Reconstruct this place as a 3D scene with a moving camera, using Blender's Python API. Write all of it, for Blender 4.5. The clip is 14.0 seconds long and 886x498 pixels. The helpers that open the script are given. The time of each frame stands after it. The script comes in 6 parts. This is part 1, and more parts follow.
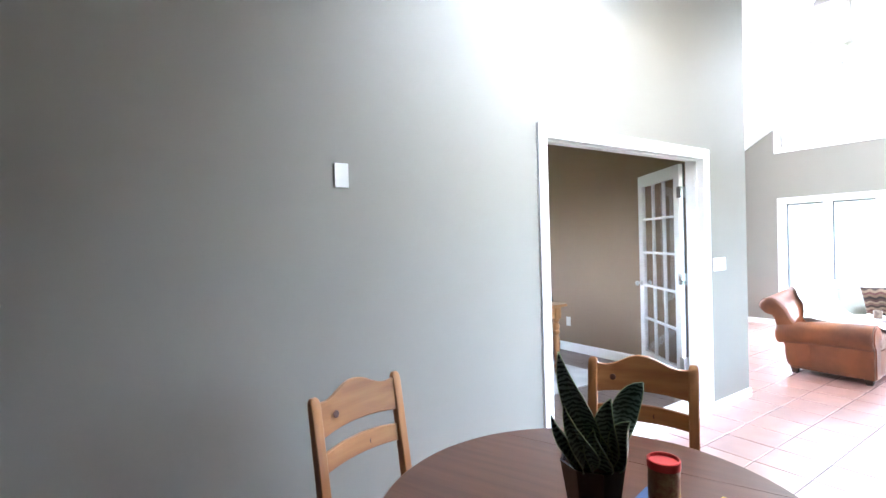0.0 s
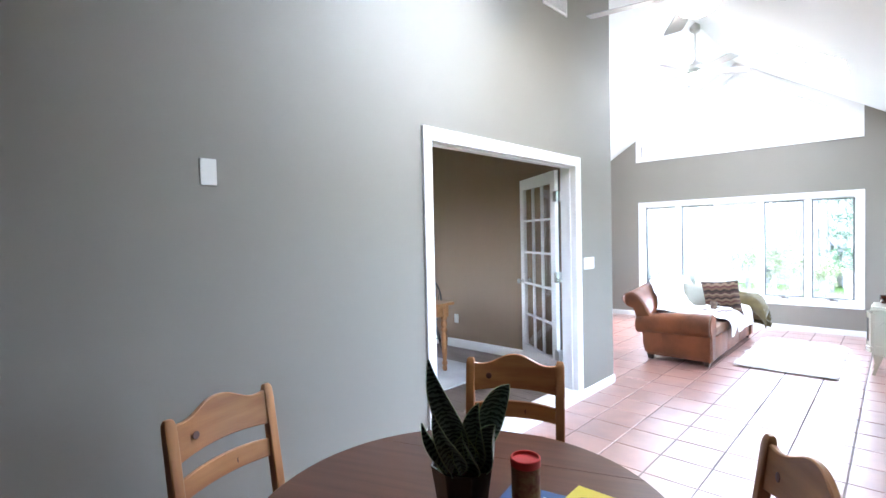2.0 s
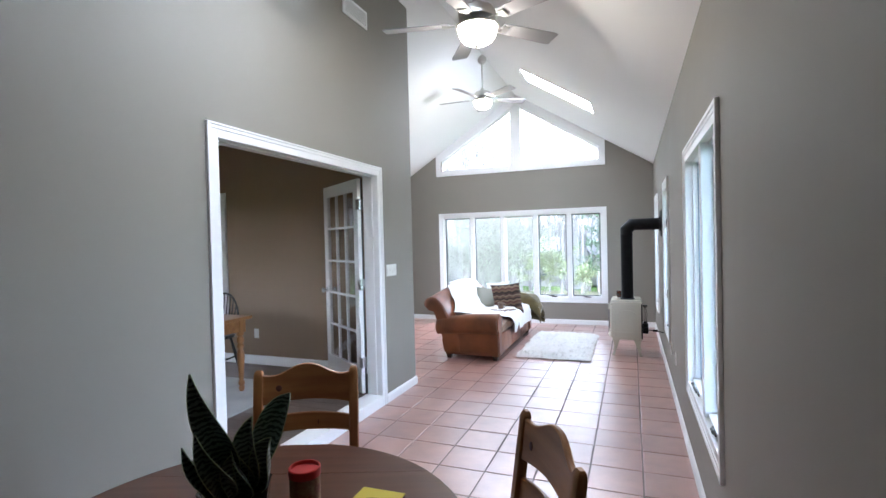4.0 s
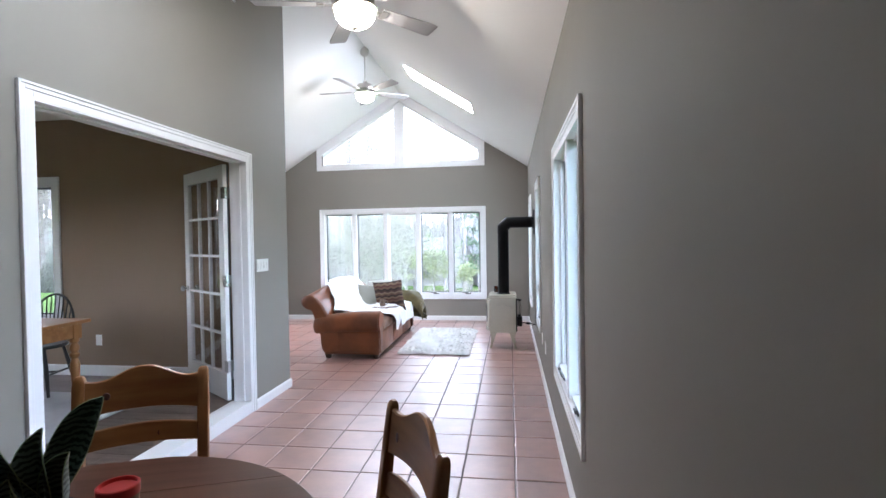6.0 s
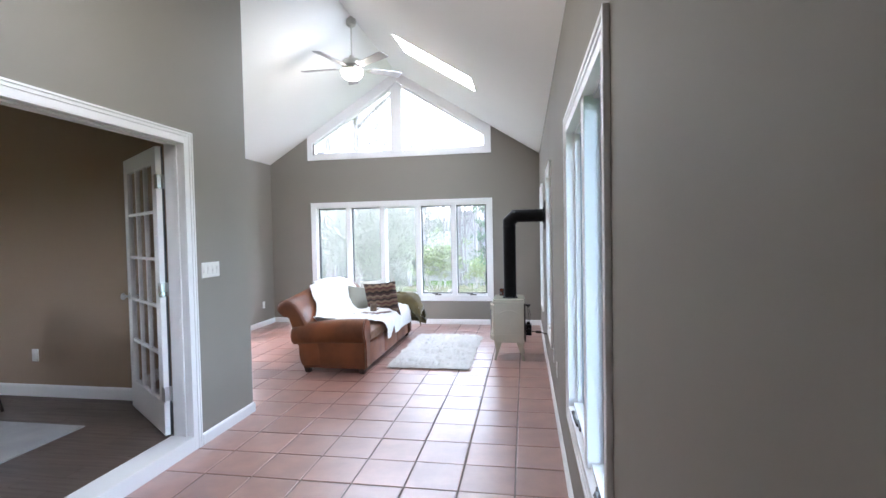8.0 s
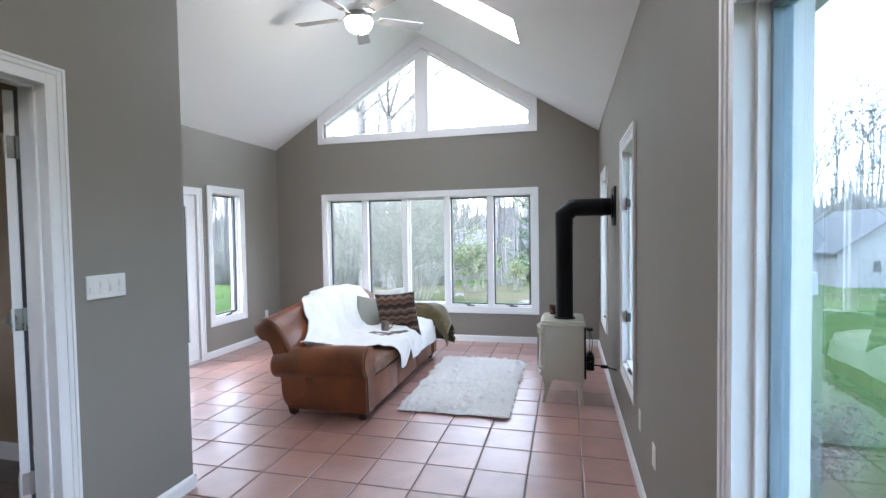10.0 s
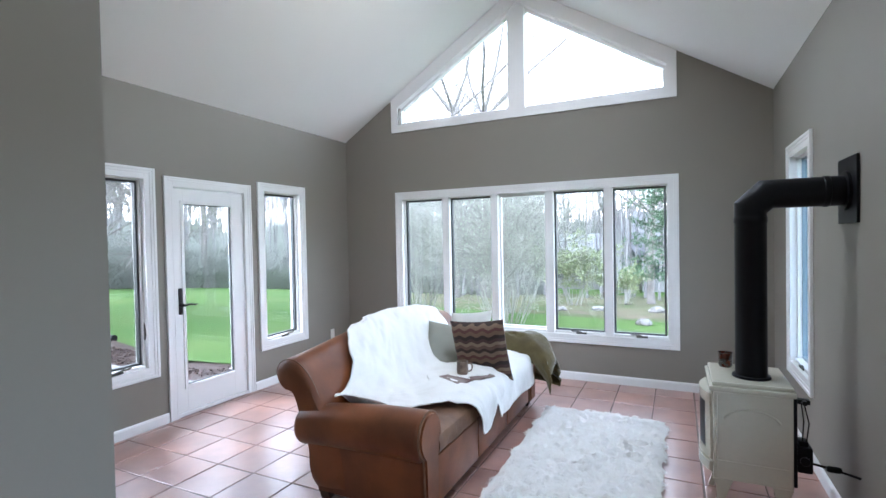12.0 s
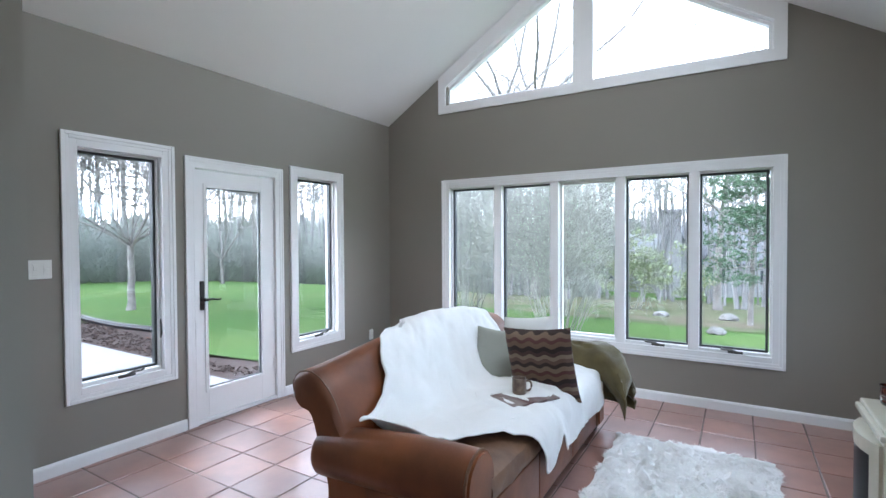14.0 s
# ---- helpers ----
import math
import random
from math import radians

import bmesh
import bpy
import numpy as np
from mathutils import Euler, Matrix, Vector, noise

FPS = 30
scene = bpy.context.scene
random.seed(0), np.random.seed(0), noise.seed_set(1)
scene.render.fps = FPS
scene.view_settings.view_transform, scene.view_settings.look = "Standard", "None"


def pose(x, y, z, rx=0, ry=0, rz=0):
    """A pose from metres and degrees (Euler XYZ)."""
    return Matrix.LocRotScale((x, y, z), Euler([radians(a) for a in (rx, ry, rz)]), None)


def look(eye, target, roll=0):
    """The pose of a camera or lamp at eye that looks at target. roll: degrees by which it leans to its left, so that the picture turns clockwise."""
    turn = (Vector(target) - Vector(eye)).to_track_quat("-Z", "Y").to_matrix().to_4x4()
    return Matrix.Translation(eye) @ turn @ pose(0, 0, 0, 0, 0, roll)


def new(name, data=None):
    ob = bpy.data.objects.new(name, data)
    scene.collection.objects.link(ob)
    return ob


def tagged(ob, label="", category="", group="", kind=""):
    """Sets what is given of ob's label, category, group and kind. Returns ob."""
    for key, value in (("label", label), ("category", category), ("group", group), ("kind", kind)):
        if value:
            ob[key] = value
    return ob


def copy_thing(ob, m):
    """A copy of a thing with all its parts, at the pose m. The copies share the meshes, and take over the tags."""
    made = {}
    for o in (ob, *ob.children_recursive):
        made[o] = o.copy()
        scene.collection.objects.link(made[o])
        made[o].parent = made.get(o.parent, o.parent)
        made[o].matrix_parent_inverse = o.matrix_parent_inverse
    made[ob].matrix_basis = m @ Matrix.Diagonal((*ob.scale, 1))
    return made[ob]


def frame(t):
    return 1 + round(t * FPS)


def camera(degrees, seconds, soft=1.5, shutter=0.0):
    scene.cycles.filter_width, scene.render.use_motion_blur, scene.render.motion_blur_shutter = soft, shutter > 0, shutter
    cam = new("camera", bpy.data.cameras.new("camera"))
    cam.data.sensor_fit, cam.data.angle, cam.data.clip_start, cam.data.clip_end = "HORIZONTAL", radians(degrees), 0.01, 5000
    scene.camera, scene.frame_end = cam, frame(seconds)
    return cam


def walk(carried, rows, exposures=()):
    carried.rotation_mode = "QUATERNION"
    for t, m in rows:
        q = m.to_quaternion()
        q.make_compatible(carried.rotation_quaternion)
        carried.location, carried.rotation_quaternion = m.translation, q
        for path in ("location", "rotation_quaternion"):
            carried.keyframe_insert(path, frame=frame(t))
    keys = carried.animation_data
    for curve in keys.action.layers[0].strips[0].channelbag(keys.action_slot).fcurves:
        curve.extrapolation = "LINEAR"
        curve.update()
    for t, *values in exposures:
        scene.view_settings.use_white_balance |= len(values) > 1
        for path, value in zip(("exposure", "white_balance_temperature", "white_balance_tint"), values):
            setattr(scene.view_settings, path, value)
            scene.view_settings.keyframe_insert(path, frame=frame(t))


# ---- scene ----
cam = camera(84.9, 14.0)
PATH = [
    (0, (-0.022, -0.253, 1.56), (-1.672, 0.877, 1.528), -1.7),
    (0.5, (-0.017, -0.237, 1.561), (-1.638, 0.934, 1.526), -1.6),
    (1, (-0.035, -0.216, 1.563), (-1.591, 1.04, 1.526), -1.7),
    (1.5, (-0.001, -0.203, 1.566), (-1.486, 1.137, 1.523), -1.8),
    (2, (0.001, -0.19, 1.588), (-1.368, 1.267, 1.531), -1.3),
    (2.5, (0.027, -0.182, 1.591), (-1.205, 1.393, 1.542), -1.4),
    (3, (0.044, -0.165, 1.568), (-1.03, 1.523, 1.536), -1.9),
    (3.5, (0.081, -0.144, 1.553), (-0.817, 1.642, 1.529), -1.4),
    (4, (0.063, -0.13, 1.558), (-0.662, 1.733, 1.527), -1.4),
    (6.5, (0.118, 0.079, 1.487), (-0.132, 2.063, 1.448), -0.8),
    (7, (0.163, 0.331, 1.504), (-0.102, 2.313, 1.456), -0.8),
    (7.5, (0.194, 0.579, 1.522), (-0.108, 2.555, 1.464), -1.0),
    (10, (0.02, 2.293, 1.526), (-0.473, 4.23, 1.455), -0.9),
    (10.5, (-0.063, 2.678, 1.529), (-0.639, 4.592, 1.465), -0.9),
    (11, (-0.15, 3.044, 1.515), (-0.821, 4.928, 1.458), -0.8),
    (11.5, (-0.252, 3.363, 1.517), (-1.021, 5.209, 1.468), -1.0),
    (12, (-0.355, 3.677, 1.515), (-1.225, 5.477, 1.475), -1.1),
    (12.5, (-0.445, 3.896, 1.489), (-1.422, 5.64, 1.468), -1.1),
    (13, (-0.506, 4.06, 1.483), (-1.559, 5.76, 1.462), -0.9),
    (13.5, (-0.595, 4.165, 1.468), (-1.643, 5.868, 1.441), -0.7),
    (14, (-0.666, 4.216, 1.453), (-1.705, 5.923, 1.411), -0.3),
]
# seconds, stops, kelvin, tint
EXPOSURES = [(0, 5.2, 5450, 10), (1.5, 5.1, 5450, 11), (2.1, 4.5, 5450, 11), (3, 3.95, 5350, 11), (4, 3.7, 5600, 11), (6.5, 3.65, 5650, 12), (7.5, 3.65, 5700, 12), (10, 3.12, 5650, 11), (11, 3.15, 5600, 10), (14, 2.8, 5550, 8)]
walk(cam, [(t, look(eye, target, roll)) for t, eye, target, roll in PATH], EXPOSURES)

# ---- world, sun, lamps of the place ----
SUN_UP, SUN_AT = radians(48), radians(245)
world = bpy.data.worlds.new("sky")
scene.world = world
world.use_nodes = True
sky = world.node_tree.nodes.new("ShaderNodeTexSky")
sky.sky_type, sky.sun_disc = "NISHITA", False
sky.sun_elevation, sky.sun_rotation = SUN_UP, SUN_AT
sky.air_density, sky.dust_density, sky.ozone_density = 1.0, 1.0, 1.0
veil = world.node_tree.nodes.new("ShaderNodeHueSaturation")  # thin overcast takes most of the blue
veil.inputs["Saturation"].default_value, veil.inputs["Value"].default_value = 0.25, 2.3
world.node_tree.links.new(sky.outputs[0], veil.inputs["Color"])
world.node_tree.links.new(veil.outputs[0], world.node_tree.nodes["Background"].inputs[0])
world.node_tree.nodes["Background"].inputs[1].default_value = 0.14
sun = new("sun", bpy.data.lights.new("sun", "SUN"))
sun.data.energy, sun.data.angle, sun.data.color = 0.2, radians(20), (1.0, 0.97, 0.92)
sun.matrix_world = look((0, 0, 20), (0 - math.sin(SUN_AT) * math.cos(SUN_UP), 0 - math.cos(SUN_AT) * math.cos(SUN_UP), 20 - math.sin(SUN_UP)))

# ---- plan ----
XL, XR, YE, YS, XJ, YJ = -4.26, 0.43, 8.88, -5.2, -2.18, 4.71
RIDGE, PEAK, SLOPE = -1.92, 4.27, 0.627
OX, OY, OZ, OTOP = -6.4, 0.3, 0.10, 2.84  # the office: west and south faces, floor, ceiling
ONORTH, OEAST = 4.59, -2.30
PITCH, TX, TY = 0.332, -0.555, 3.642  # floor tiles


def roof(x):
    return PEAK - SLOPE * abs(x - RIDGE)


SKYLIGHTS = [(-1.32, -0.41, 6.50, 7.06), (-1.32, -0.41, 1.75, 2.31)]
FANS = [(-0.90, 3.10, 2.975), (-1.94, 6.78, 3.56)]  # centres of the glass bowls
for fx, fy, fz in FANS:
    lamp = new("fan_bulb", bpy.data.lights.new("fan_bulb", "POINT"))
    lamp.data.energy, lamp.data.color, lamp.data.shadow_soft_size = 1.0, (1.0, 0.80, 0.58), 0.10
    lamp.location = (fx, fy, fz)

# ---- materials ----
def nodes_of(name):
    m = bpy.data.materials.new(name)
    m.use_nodes = True
    return m, m.node_tree.nodes, m.node_tree.links, m.node_tree.nodes["Principled BSDF"]


def surf(name, base, rough=0.5, metal=0.0, other=None, scale=3.0, amount=0.5, grain=60.0, bump=0.1, depth=0.002, stretch=(1, 1, 1), per=0.0, coat=0.0, rough_to=None, sheen=0.0):
    """A surface with broad stains, fine grain, relief and uneven gloss; per: how far pieces differ in brightness."""
    m, n, l, p = nodes_of(name)
    other = other or tuple(c * 0.82 for c in base)
    co = n.new("ShaderNodeTexCoord")
    mp = n.new("ShaderNodeMapping")
    mp.inputs["Scale"].default_value = stretch
    info = n.new("ShaderNodeObjectInfo")
    add = n.new("ShaderNodeVectorMath")
    add.operation = "MULTIPLY_ADD"
    add.inputs[1].default_value = (17.0, 23.0, 11.0)
    l.new(info.outputs["Random"], add.inputs[0])
    l.new(co.outputs["Object"], mp.inputs["Vector"])
    l.new(mp.outputs[0], add.inputs[2])
    broad = n.new("ShaderNodeTexNoise")
    broad.inputs["Scale"].default_value, broad.inputs["Detail"].default_value = scale, 5
    fine = n.new("ShaderNodeTexNoise")
    fine.inputs["Scale"].default_value, fine.inputs["Detail"].default_value = grain, 4
    l.new(add.outputs[0], broad.inputs["Vector"])
    l.new(add.outputs[0], fine.inputs["Vector"])
    ramp = n.new("ShaderNodeMapRange")
    ramp.inputs["From Min"].default_value, ramp.inputs["From Max"].default_value = 0.35, 0.65
    ramp.inputs["To Max"].default_value = amount
    l.new(broad.outputs["Fac"], ramp.inputs["Value"])
    mix = n.new("ShaderNodeMix")
    mix.data_type = "RGBA"
    mix.inputs["A"].default_value, mix.inputs["B"].default_value = (*base, 1), (*other, 1)
    l.new(ramp.outputs[0], mix.inputs["Factor"])
    val = n.new("ShaderNodeHueSaturation")
    l.new(mix.outputs["Result"], val.inputs["Color"])
    vary = n.new("ShaderNodeMath")
    vary.operation = "MULTIPLY_ADD"
    vary.inputs[1].default_value, vary.inputs[2].default_value = 0.16 * min(amount, 1), 1 - 0.08 * min(amount, 1) - per / 2
    l.new(fine.outputs["Fac"], vary.inputs[0])
    one = n.new("ShaderNodeMath")
    one.operation = "MULTIPLY_ADD"
    one.inputs[1].default_value = per
    l.new(info.outputs["Random"], one.inputs[0])
    l.new(vary.outputs[0], one.inputs[2])
    l.new(one.outputs[0], val.inputs["Value"])
    l.new(val.outputs[0], p.inputs["Base Color"])
    rr = n.new("ShaderNodeMapRange")
    rr.inputs["To Min"].default_value = rough
    rr.inputs["To Max"].default_value = rough_to if rough_to is not None else min(1, rough + 0.12)
    l.new(broad.outputs["Fac"], rr.inputs["Value"])
    l.new(rr.outputs[0], p.inputs["Roughness"])
    bp = n.new("ShaderNodeBump")
    bp.inputs["Strength"].default_value, bp.inputs["Distance"].default_value = bump, depth
    l.new(fine.outputs["Fac"], bp.inputs["Height"])
    l.new(bp.outputs[0], p.inputs["Normal"])
    p.inputs["Metallic"].default_value = metal
    p.inputs["Coat Weight"].default_value = coat
    p.inputs["Sheen Weight"].default_value = sheen
    return m


def glow(name, color, strength):
    m, n, l, p = nodes_of(name)
    p.inputs["Base Color"].default_value = (*color, 1)
    p.inputs["Emission Color"].default_value = (*color, 1)
    p.inputs["Emission Strength"].default_value = strength
    return m


def clear(name, rough=0.0, tint=(1, 1, 1), power=4.0):
    m, n, l, p = nodes_of(name)
    n.remove(p)
    out = n["Material Output"]
    tr, gl, mx, fr = n.new("ShaderNodeBsdfTransparent"), n.new("ShaderNodeBsdfGlossy"), n.new("ShaderNodeMixShader"), n.new("ShaderNodeLayerWeight")
    tr.inputs[0].default_value = (*tint, 1)
    gl.inputs["Roughness"].default_value = rough
    pw, ma = n.new("ShaderNodeMath"), n.new("ShaderNodeMath")
    pw.operation, ma.operation = "POWER", "MULTIPLY_ADD"
    fr.inputs["Blend"].default_value = 0.5
    pw.inputs[1].default_value, ma.inputs[1].default_value, ma.inputs[2].default_value = power, 0.9, 0.035
    l.new(fr.outputs["Facing"], pw.inputs[0])
    l.new(pw.outputs[0], ma.inputs[0])
    l.new(ma.outputs[0], mx.inputs[0])
    l.new(tr.outputs[0], mx.inputs[1])
    l.new(gl.outputs[0], mx.inputs[2])
    l.new(mx.outputs[0], out.inputs[0])
    return m


def pine(name, light, dark, knots=True, along=2, rough=0.4):
    """Varnished wood with grain along one axis."""
    st = [14, 14, 14]
    st[along] = 0.9
    m = surf(name, light, rough, other=dark, scale=1.6, amount=0.9, grain=9, bump=0.12, depth=0.0015, stretch=tuple(st), coat=0.15)
    return m


WALL = surf("grey_wall_paint", (0.236, 0.217, 0.187), 0.62, scale=1.2, amount=0.12, grain=220, bump=0.12, depth=0.0006)
WALL_OFFICE = surf("beige_wall_paint", (0.285, 0.205, 0.138), 0.7, scale=1.2, amount=0.12, grain=220, bump=0.12, depth=0.0006)
WHITE_CEIL = surf("ceiling_paint", (0.80, 0.80, 0.78), 0.85, scale=1.0, amount=0.08, grain=160, bump=0.15, depth=0.0008)
TRIM = surf("white_trim_paint", (0.80, 0.80, 0.80), 0.32, scale=4, amount=0.08, grain=80, bump=0.05, depth=0.0006)
TILE = surf("terracotta_tile", (0.40, 0.205, 0.155), 0.30, other=(0.29, 0.145, 0.115), scale=5, amount=0.9, grain=38, bump=0.2, depth=0.002, per=0.22, coat=1.0, rough_to=0.45)
TILE.node_tree.nodes["Principled BSDF"].inputs["Coat Roughness"].default_value = 0.30
TILE.node_tree.nodes["Principled BSDF"].inputs["Coat IOR"].default_value = 2.2
GROUT = surf("grey_grout", (0.24, 0.205, 0.19), 0.85, grain=150, bump=0.4)
GROUT.node_tree.nodes["Principled BSDF"].inputs["Specular IOR Level"].default_value = 0.1
WOODFLOOR = surf("grey_brown_floor_boards", (0.115, 0.085, 0.07), 0.35, other=(0.075, 0.055, 0.045), scale=3, amount=0.8, grain=20, stretch=(1, 14, 1), bump=0.1, per=0.25)
GLASS = clear("window_glass")
# tint stands in for the dim blue reflection of panes seen at a slant
BLUEGLASS = clear("grazing_tinted_window_glass", tint=(0.70, 0.765, 0.81), power=2.5)
# sky light on the east sashes, put into their colour as blue-grey
BLUESASH = surf("sky_blued_sash", (0.24, 0.31, 0.36), 0.4, amount=0.2)
SASH = surf("dark_sash_gasket", (0.05, 0.055, 0.06), 0.45, grain=90)
STEEL = surf("brushed_nickel", (0.62, 0.60, 0.56), 0.28, 1.0, grain=120, bump=0.05)
CHROME = surf("satin_chrome", (0.55, 0.55, 0.54), 0.22, 1.0)
BRONZE = surf("dark_bronze", (0.035, 0.03, 0.028), 0.35, 0.8)
BLACK = surf("black_enamel", (0.005, 0.005, 0.006), 0.34, 0.0, other=(0.007, 0.007, 0.008), grain=70, bump=0.04)
BLACK.node_tree.nodes["Principled BSDF"].inputs["Specular IOR Level"].default_value = 0.14
PLASTIC = surf("white_plastic", (0.74, 0.73, 0.70), 0.35, amount=0.1)
EXTRUSION = surf("grey_jamb_liner", (0.42, 0.44, 0.46), 0.4, amount=0.15)

# ---- making meshes ----
def mesh_ob(name, bm, mat, parent=None, label="", smooth=False, kind=""):
    me = bpy.data.meshes.new(name)
    bmesh.ops.recalc_face_normals(bm, faces=bm.faces)
    bm.to_mesh(me)
    bm.free()
    for m in mat if isinstance(mat, (list, tuple)) else [mat]:
        me.materials.append(m)
    if smooth:
        me.shade_smooth()
        me.set_sharp_from_angle(angle=radians(38))
    ob = new(name, me)
    ob.parent = parent
    return tagged(ob, label, kind=kind)


def part(name, bm, mat, parent, label="", smooth=False, kind=""):
    return mesh_ob(name, bm, mat, parent, label, smooth, kind)


def thing(name, at=(0, 0, 0), label="", category="", group="", kind="", turn=0):
    e = new(name)
    e.matrix_world = pose(*at, 0, 0, turn)
    e.empty_display_size = 0.1
    return tagged(e, label, category, group, kind)


def add_box(bm, a, b, bevel=0.0, m=None):
    a, b = [min(p, q) for p, q in zip(a, b)], [max(p, q) for p, q in zip(a, b)]
    made = bmesh.ops.create_cube(bm, size=1)["verts"]
    for v in made:
        v.co = Vector([a[i] + (v.co[i] + 0.5) * (b[i] - a[i]) for i in range(3)])
    if bevel:
        es = list({e for v in made for e in v.link_edges})
        r = bmesh.ops.bevel(bm, geom=es, offset=bevel, segments=2, affect="EDGES", profile=0.6)
        made = list({v for f in r["faces"] for v in f.verts} | {v for v in made if v.is_valid})
    if m:
        bmesh.ops.transform(bm, matrix=m, verts=made)
    return made


def box(a, b, bevel=0.0, m=None):
    bm = bmesh.new()
    add_box(bm, a, b, bevel, m)
    return bm


def add_prism(bm, poly, lo, hi, put):
    """poly: outline (u, z); put(u, w, z) gives the place; extruded from lo to hi in w."""
    n = len(poly)
    A = [bm.verts.new(put(u, lo, z)) for u, z in poly]
    B = [bm.verts.new(put(u, hi, z)) for u, z in poly]
    bm.faces.new(A)
    bm.faces.new(B[::-1])
    for i in range(n):
        bm.faces.new((A[i], B[i], B[(i + 1) % n], A[(i + 1) % n]))


def add_lathe(bm, prof, at=(0, 0, 0), seg=24, m=None, cap=True):
    """prof: (radius, height) from bottom to top."""
    rings = []
    made = []
    for r, z in prof:
        ring = [bm.verts.new((at[0] + r * math.cos(2 * math.pi * k / seg), at[1] + r * math.sin(2 * math.pi * k / seg), at[2] + z)) for k in range(seg)]
        rings.append(ring)
        made += ring
    for a, b in zip(rings, rings[1:]):
        for k in range(seg):
            bm.faces.new((a[k], a[(k + 1) % seg], b[(k + 1) % seg], b[k]))
    if cap:
        bm.faces.new(rings[0][::-1])
        bm.faces.new(rings[-1])
    if m:
        bmesh.ops.transform(bm, matrix=m, verts=made)
    return made


def lathe(prof, at=(0, 0, 0), seg=24, m=None, cap=True):
    bm = bmesh.new()
    add_lathe(bm, prof, at, seg, m, cap)
    return bm


def add_tube(bm, pts, radii, seg=8, cap=True):
    pts = [Vector(p) for p in pts]
    if not isinstance(radii, (list, tuple)):
        radii = [radii] * len(pts)
    rings = []
    for i, p in enumerate(pts):
        d = (pts[min(i + 1, len(pts) - 1)] - pts[max(i - 1, 0)]).normalized()
        u = d.cross(Vector((0.13, 0.21, 0.97)) if abs(d.z) < 0.9 else Vector((1, 0.1, 0))).normalized()
        w = d.cross(u)
        rings.append([bm.verts.new(p + radii[i] * (math.cos(2 * math.pi * k / seg) * u + math.sin(2 * math.pi * k / seg) * w)) for k in range(seg)])
    for a, b in zip(rings, rings[1:]):
        for k in range(seg):
            bm.faces.new((a[k], a[(k + 1) % seg], b[(k + 1) % seg], b[k]))
    if cap:
        bm.faces.new(rings[0][::-1])
        bm.faces.new(rings[-1])


def tube(pts, radii, seg=8):
    bm = bmesh.new()
    add_tube(bm, pts, radii, seg)
    return bm


# places on the walls: u along the wall, w out of the wall into the room, z up
def on_end(u, w, z):
    return (u, YE - w, z)


def on_left(u, w, z):
    return (XL + w, u, z)


def on_right(u, w, z):
    return (XR - w, u, z)


def on_jut(u, w, z):
    return (XJ + w, u, z)


def on_office(u, w, z):
    return (u, ONORTH - w, z)


def on_office_west(u, w, z):
    return (OX + w, u, z)


def on_south(u, w, z):
    return (u, YJ + w, z)


def wbox(bm, put, u, w, z, bevel=0.0):
    add_box(bm, put(u[0], w[0], z[0]), put(u[1], w[1], z[1]), bevel)


# ---- walls, floors, ceilings ----
def wall(name, put, outline, holes, thick, mat, label):
    """outline: (u0, u1, z0, top(u)); holes: rectangles (u0, u1, z0, z1); built of upright strips."""
    bm = bmesh.new()
    u0, u1, z0, top = outline
    cuts = sorted({u0, u1, *[h[0] for h in holes], *[h[1] for h in holes]} | ({RIDGE} if u0 < RIDGE < u1 and top(RIDGE) > top(u0) else set()))
    for a, b in zip(cuts, cuts[1:]):
        zs = sorted([h for h in holes if h[0] <= a + 1e-6 and h[1] >= b - 1e-6], key=lambda h: h[2])
        z = z0
        for h in zs:
            if h[2] > z + 1e-6:
                add_prism(bm, [(a, z), (b, z), (b, h[2]), (a, h[2])], 0, -thick, put)
            z = h[3]
        add_prism(bm, [(a, z), (b, z), (b, top(b)), (a, top(a))], 0, -thick, put)
    bmesh.ops.remove_doubles(bm, verts=bm.verts, dist=1e-5)
    return tagged(mesh_ob(name, bm, mat), label, kind="structure")


def level(h):
    return lambda u: h


W_END = (-3.435, -0.41, 0.468, 2.03)
W_L1, W_LD, W_L2 = (5.63, 6.19, 0.49, 2.07), (6.41, 7.20, 0.0, 2.03), (7.43, 7.99, 0.46, 2.07)
W_R1, W_R2, W_R3 = (2.36, 3.645, 0.525, 2.085), (5.475, 6.08, 0.52, 2.10), (7.57, 8.17, 0.52, 2.10)
W_OFF = (-6.30, -4.77, 0.70, 2.16)
W_OFF_WEST = (1.10, 2.40, 0.70, 2.16)
D_OFF = (2.022, 3.950, 0.0, 2.215)
THICK = 0.16

wall("wall_east", on_right, (YS - THICK, YE + THICK, -0.3, level(roof(XR) + 0.1)), [W_R1, W_R2, W_R3], THICK, WALL, "warm grey painted wall beside the tiled walkway, with casement windows")
wall("wall_west", on_left, (YJ - 0.112, YE, -0.3, level(roof(XL) + 0.1)), [W_L1, W_LD, W_L2], THICK, WALL, "warm grey painted wall with a glazed garden door between two windows")
wall("wall_hall", on_jut, (YS, YJ, -0.3, level(roof(XJ) + 0.06)), [D_OFF], 0.12, WALL, "tall grey painted dining wall with a wide doorway to the office")
wall("wall_living_south", on_south, (XL, XJ - 0.12, -0.3, lambda u: roof(u) + 0.06), [], 0.112, WALL, "grey painted wall closing the living room beside the office")
# closing wall out of view, set far south so less light bounces back
wall("wall_south", lambda u, w, z: (u, YS + w, z), (XJ - 0.12, XR, -0.3, lambda u: roof(u) + 0.06), [], THICK, WALL, "unseen plain grey wall closing the room, set far back to dim the dining corner")

